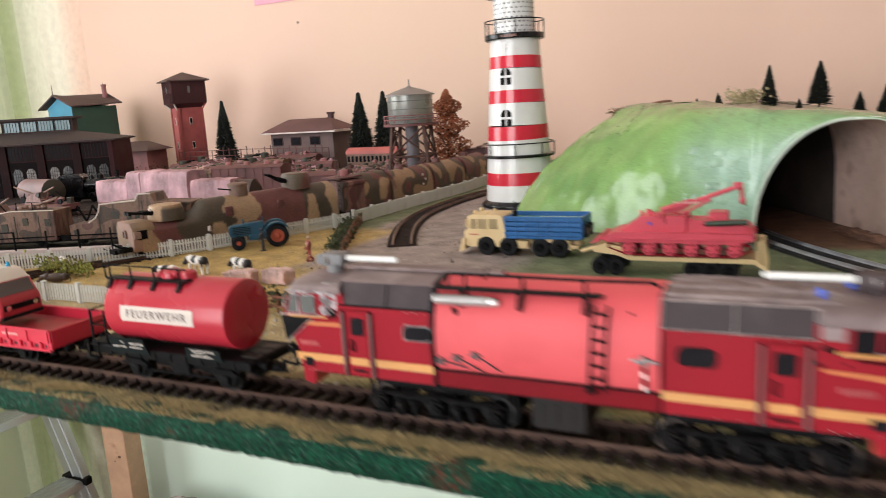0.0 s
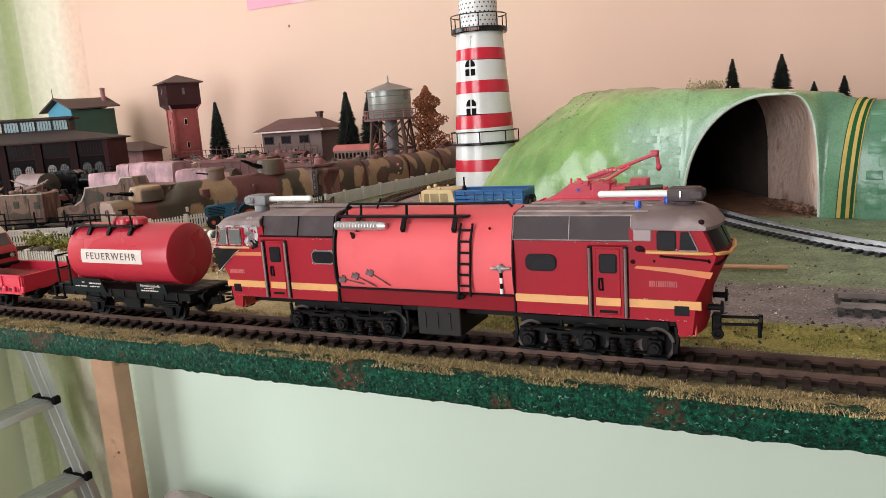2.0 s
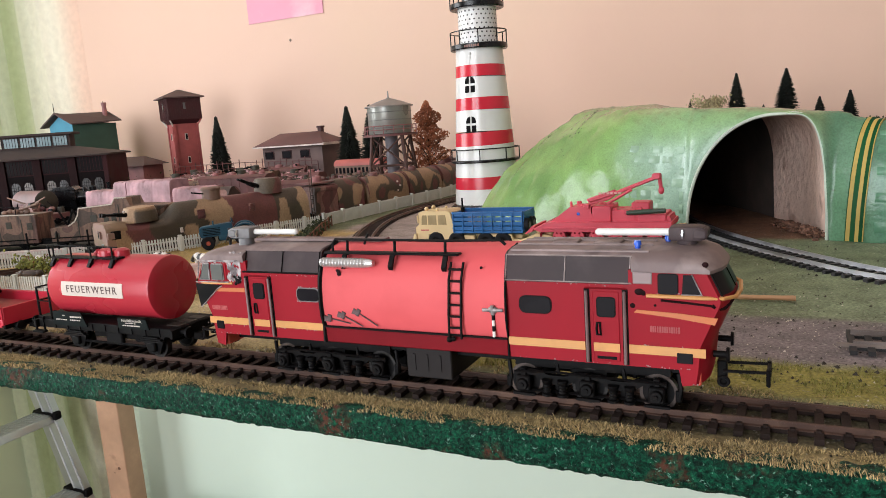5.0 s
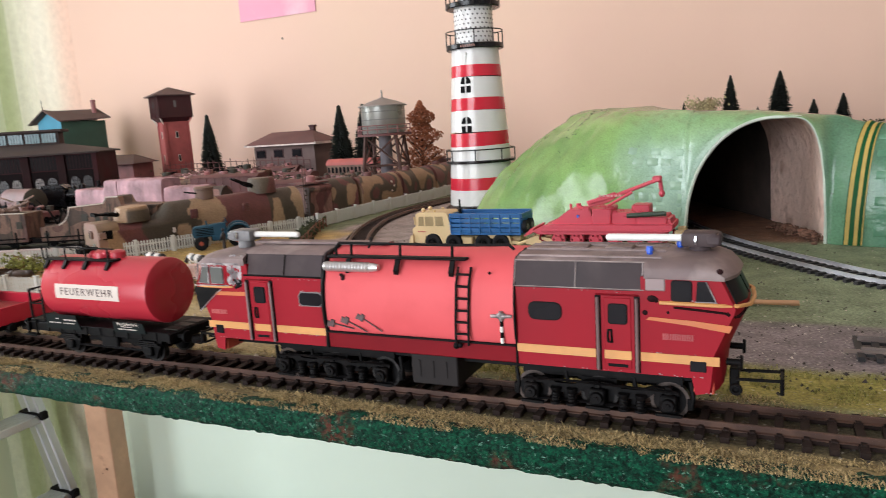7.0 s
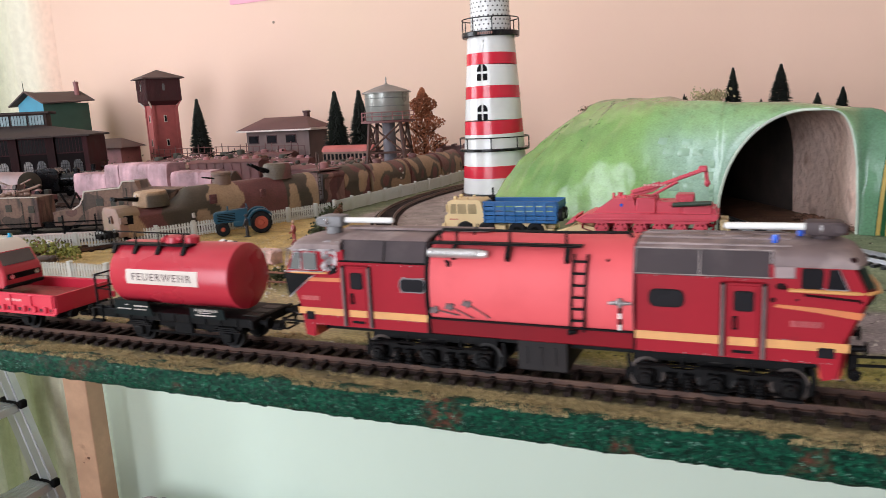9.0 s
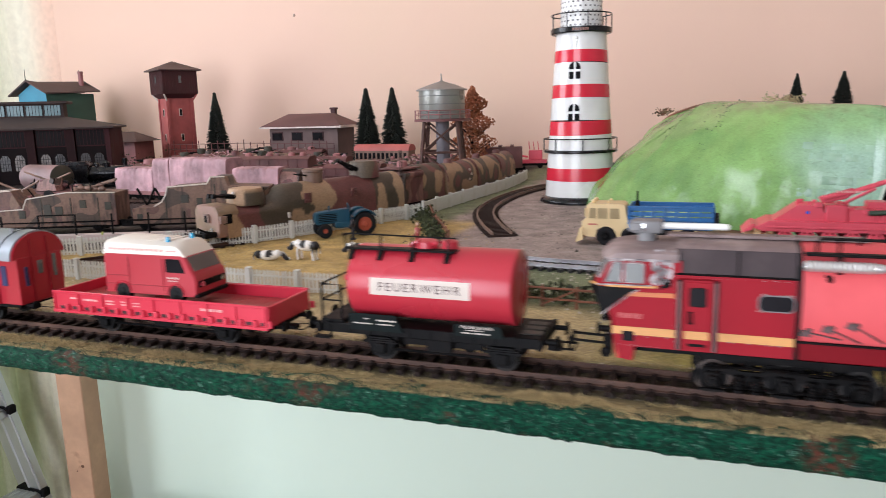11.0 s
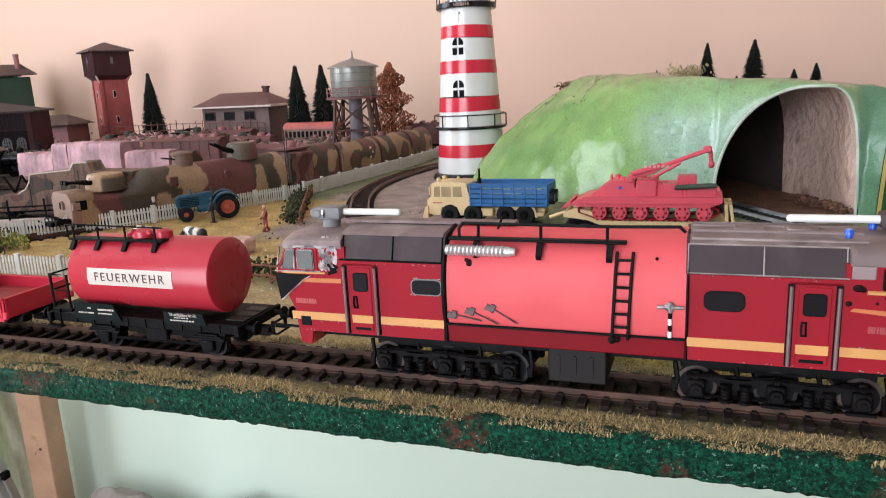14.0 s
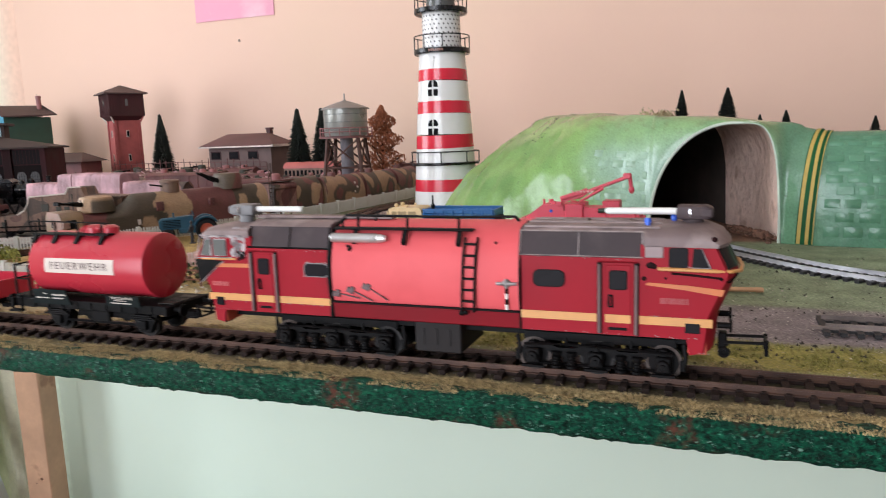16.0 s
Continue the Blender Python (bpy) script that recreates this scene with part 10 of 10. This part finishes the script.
loft(bm, [[(-51, -51, 206), (51, -51, 206), (51, 51, 206), (-51, 51, 206)], [(-51, -51, 208.5), (51, -51, 208.5), (51, 51, 208.5), (-51, 51, 208.5)], [(-2, -2, 227), (2, -2, 227), (2, 2, 227), (-2, 2, 227)]])
part("roof", bm, M["slate"], tw, "shallow grey-brown pyramid roof")

# steel water tank on a trestle
wt = thing("steel_water_tank", "grey riveted water tank on a braced timber trestle", "water tower", (-517, 990, 0), rz=14)
bm = B()
lathe(bm, [(33.5, 95), (34, 96), (34, 136), (33, 137)], seg=36)
tk = part("tank", bm, mat("grey_riveted_tank", (0.30, 0.305, 0.28), 0.3, 0.3, var=0.14, scale=60, dirt=(0.16, 0.10, 0.08), dirt_amt=0.5, dirt_scale=30), wt, "grey metal tank")
bm = B()
for z in (104, 116, 128):
    tube(bm, [(34.2 * math.cos(a), 34.2 * math.sin(a), z) for a in [2 * math.pi * k / 36 for k in range(37)]], 0.5, 4)
part("tank_band", bm, M["grey_gun"], tk)
bm = B()
lathe(bm, [(38, 135.5), (38, 137), (20, 144), (3, 149), (1.2, 151), (1.0, 160)], seg=36)
part("roof", bm, mat("grey_tin_roof", (0.27, 0.25, 0.235), 0.5, 0.2, var=0.12, scale=60), wt, "shallow grey tin roof with a finial")
bm = B()
lathe(bm, [(20, 91), (42, 91), (42, 94.5), (20, 95)], seg=24)
pl = part("platform", bm, M["yard_brown"], wt)
bm = B()
for z in (101, 107):
    tube(bm, [(41 * math.cos(a), 41 * math.sin(a), z) for a in [2 * math.pi * k / 24 for k in range(25)]], 0.6, 4)
for k in range(16):
    a = 2 * math.pi * k / 16
    cy(bm, (41 * math.cos(a), 41 * math.sin(a), 94), (41 * math.cos(a), 41 * math.sin(a), 107), 0.6, seg=5)
part("handrail", bm, M["pink_brown"], pl)
legs = [(math.cos(math.pi / 4 + k * math.pi / 2), math.sin(math.pi / 4 + k * math.pi / 2)) for k in range(4)]
for k, (cx, sy) in enumerate(legs):
    bm = B()
    tube(bm, [(cx * 46, sy * 46, 0), (cx * 34, sy * 34, 92)], 3.0, 6)
    part("leg", bm, M["trestle"] if "trestle" in M else M.setdefault("trestle", mat("dark_trestle_wood", (0.10, 0.045, 0.035), 0.7, var=0.2)), wt)
    nx, ny = legs[(k + 1) % 4]
    for z0, z1 in ((4, 46), (46, 90)):
        r0, r1 = 46 - z0 * 0.13, 46 - z1 * 0.13
        for a, b in (((cx * r0, sy * r0, z0), (nx * r1, ny * r1, z1)), ((nx * r0, ny * r0, z0), (cx * r1, sy * r1, z1))):
            bm = B()
            tube(bm, [a, b], 1.5, 5)
            part("brace", bm, M["trestle"], wt)
    bm = B()
    tube(bm, [(cx * 40, sy * 40, 46), (nx * 40, ny * 40, 46)], 1.8, 5)
    part("tie", bm, M["trestle"], wt)
bm = B()
cy(bm, (0, 0, 0), (0, 0, 92), 10, seg=18)
part("riser_pipe", bm, mat("blue_grey_pipe", (0.17, 0.15, 0.17), 0.5, var=0.1), wt, "blue-grey centre pipe")

# low house with a hipped roof
hs = thing("station_house", "low grey house with a brown hipped roof and chimney", "house", (-913, 1287, 0), rz=0)
bm = B()
bx(bm, -78, 78, -36, 36, 0, 80)
wl_ = part("wall", bm, M["stone_wall"], hs)
bm = B()
loft(bm, [[(-92, -50, 80), (92, -50, 80), (92, 50, 80), (-92, 50, 80)], [(-92, -50, 83), (92, -50, 83), (92, 50, 83), (-92, 50, 83)], [(-52, -3, 108), (52, -3, 108), (52, 3, 108), (-52, 3, 108)]])
rf_ = part("roof", bm, mat("brown_hip_roof", (0.15, 0.07, 0.066), 0.75, var=0.12, scale=60, bump=0.2), hs, "brown hipped roof")
bm = B()
bx(bm, -93, 93, -51.5, -49.5, 79.5, 82.5), bx(bm, 91, 93.5, -51, 51, 79, 84)
part("gutter", bm, mat("dull_gutter", (0.72, 0.60, 0.55), 0.6), rf_, "pale gutter board")
bm = B()
bx(bm, 44, 54, 2, 12, 96, 117, 0.5), bx(bm, 42.5, 55.5, 0.5, 13.5, 115, 119, 0.5)
part("chimney", bm, M["brick_dark"], rf_)
for x in (-60, -14, 34):
    bm = B()
    bx(bm, x - 13, x + 13, -37.2, -35, 54, 72, 0.5)
    w = part("window", bm, M["brick_dark"], hs)
    bm = B()
    bx(bm, x - 11, x + 11, -37.8, -35, 56, 70)
    part("pane", bm, M["glass"], w)

# engine shed with clerestory
es = thing("engine_shed", "dark red brick engine shed with a brown roof and clerestory", "engine shed", (-1122, 957, 0), rz=216)
# x runs along the front to the west, +y is away behind (turned), front face at y=0
LEN = 520
bm = B()
bx(bm, 0, LEN, -150, -4, 0, 92)
part("wall", bm, M["shed_wall"], es)
for k in range(9):
    bm = B()
    x = 0 + k * 62
    bx(bm, x - 0.5 if k == 0 else x - 6, x + 8, -6, 2.5, 0, 92, 0.5)
    part("pilaster", bm, M["shed_wall"] if k == 0 else M["shed_pier"], es)
for k in range(8):
    x = 9 + k * 62
    bm = B()
    bx(bm, x, x + 46, -3.6, -1.6, 0, 62)
    d = part("shed_gate", bm, mat("dark_gate_%d" % k, (0.010, 0.0055, 0.006), 0.7, var=0.2, spec=0.1), es)
    for j in (4, 26):
        bm = B()
        pts = [(x + j, 24), (x + j + 15, 24), (x + j + 15, 44), (x + j + 11, 50), (x + j + 4, 50), (x + j, 44)]
        pr(bm, pts, "y", -1.8, -0.4)
        # some panes coloured pale for daylight seen through the shed from behind
        w = part("gate_window", bm, mat("milky_gate_window_%d_%d" % (k, j), (0.035, 0.027, 0.027) if (k + j) % 3 else (0.19, 0.15, 0.135), 0.3, var=0.15), d)
        bm = B()
        for i in range(1, 4):
            bx(bm, x + j + i * 3.75 - 0.3, x + j + i * 3.75 + 0.3, -0.5, 0.1, 24, 49)
        for i in range(1, 4):
            bx(bm, x + j, x + j + 15, -0.5, 0.1, 24 + i * 6 - 0.3, 24 + i * 6 + 0.3)
        part("glazing_bar", bm, M["black"], w)
    bm = B()
    bx(bm, x, x + 46, -3.8, -2.0, 64, 90)
    up = part("transom_window", bm, mat("dark_transom_%d" % k, (0.010, 0.006, 0.007), 0.5, var=0.3, scale=30, spec=0.1), es)
    bm = B()
    for i in range(9):
        bx(bm, x + i * 5.6, x + i * 5.6 + 0.7, -2.1, -1.4, 64, 90)
    part("glazing_bar", bm, M["shed_wall"], up)
bm = B()
loft(bm, [[(-8, 12, 92), (LEN, 12, 92), (LEN, -160, 92), (-8, -160, 92)], [(-8, 12, 95), (LEN, 12, 95), (LEN, -160, 95), (-8, -160, 95)], [(78, -72, 113), (LEN, -72, 113), (LEN, -80, 113), (78, -80, 113)]])
rf_ = part("roof", bm, M["shed_roof"], es, "brown sloping roof")
bm = B()
bx(bm, 84, LEN, -110, -78, 110, 136)
cl = part("clerestory", bm, M["shed_roof"], es)
for k in range(14):
    bm = B()
    x = 88 + k * 30
    bx(bm, x, x + 27, -78.4, -76.8, 116, 134)
    w = part("clerestory_window", bm, mat("lit_clerestory_%d" % k, (0.30, 0.30, 0.17) if k > 3 else (0.10, 0.20, 0.22), 0.3, var=0.12, scale=30), cl)
    bm = B()
    for i in range(6):
        bx(bm, x + i * 5.2, x + i * 5.2 + 0.6, -77, -76.2, 116, 134)
    part("glazing_bar", bm, M["black"], w)
bm = B()
bx(bm, 76, LEN, -122, -70, 136, 141, 1)
part("clerestory_roof", bm, M["shed_roof"], es)

# blue and green workshop behind
ws = thing("workshop", "workshop with blue front, green side and brown gable roof", "workshop", (-1586, 1250, 0), rz=0)
bm = B()
pr(bm, [(-86, 0), (0, 0), (0, 168), (-43, 192), (-86, 168)], "y", 0, 3)
part("front_wall", bm, mat("blue_workshop_front", (0.05, 0.27, 0.40), 0.6, var=0.12, scale=40), ws, "blue gable front")
bm = B()
pr(bm, [(-84, 0), (-2, 0), (52, 95), (52, 0)][:2] + [(50, 0), (50, 0.01)][:0] + [(-2, 166), (-43, 190), (-84, 166)], "y", 3, 110)
part("rear_block", bm, mat("dark_green_workshop", (0.035, 0.075, 0.055), 0.65, var=0.15, scale=40), ws, "dark green block")
bm = B()
loft(bm, [[(0, 0, 0), (52, 86, 0), (52, 88, 0), (-3, 4, 0)], [(0, 0, 168), (52, 86, 168), (52, 88, 168), (-3, 4, 168)]])
part("side_wall", bm, mat("green_workshop_side", (0.04, 0.095, 0.065), 0.65, var=0.15, scale=40), ws, "dark green side wall")
bm = B()
loft(bm, [[(-104, -14, 164), (-43, -14, 197), (14, -14, 168), (70, 92, 172), (8, 100, 199), (-60, 110, 170)], [(-104, -14, 167), (-43, -14, 201), (14, -14, 171), (70, 92, 175), (8, 100, 203), (-60, 110, 173)]])
part("roof", bm, M["slate"], ws, "brown-grey gable roof")
bm = B()
cy(bm, (22, 84, 170), (22, 84, 220), 6, 5.6, 12), cy(bm, (22, 84, 216), (22, 84, 221), 6.6, 6.6, 12)
part("chimney", bm, M["pink_brown"], ws, "red round chimney")
bm = B()
cy(bm, (-43, -13, 198), (-43, -13, 224), 1.2, 0.5, 6)
part("roof_spike", bm, M["black"], ws)
bm = B()
cy(bm, (5, 96, 200), (5, 96, 226), 1.2, 0.5, 6)
part("roof_spike", bm, M["black"], ws)

# small shed and railings behind the engine shed
ss = thing("small_shed", "small shed with a grey roof behind the yard", "shed", (-1330, 1190, 0), rz=10)
bm = B()
bx(bm, -60, 60, -35, 35, 0, 60)
part("wall", bm, M["pink_brown"], ss)
bm = B()
loft(bm, [[(-72, -46, 60), (72, -46, 60), (72, 46, 60), (-72, 46, 60)], [(-40, -3, 80), (40, -3, 80), (40, 3, 80), (-40, 3, 80)]])
part("roof", bm, M["slate"], ss)
rl_ = thing("yard_railing", "thin dark railing along the back of the yard", "railing", (0, 0, 0))
for k in range(26):
    bm = B()
    x = -1230 + k * 16
    cy(bm, (x, 1225, 0), (x, 1225, 54 + 5 * math.sin(k * 1.7)), 0.9, seg=6)
    part("post", bm, M["yard_brown"], rl_)
bm = B()
tube(bm, [(-1230, 1225, 50), (-1040, 1225, 52), (-830, 1225, 49)], 0.7, 5), tube(bm, [(-1230, 1225, 40), (-830, 1225, 40)], 0.7, 5)
part("rail", bm, M["yard_brown"], rl_)
hedge("low dark scrub beside the engine shed", [(-1150, 1010), (-1080, 1030), (-1040, 1060)], 26, 40, 15)
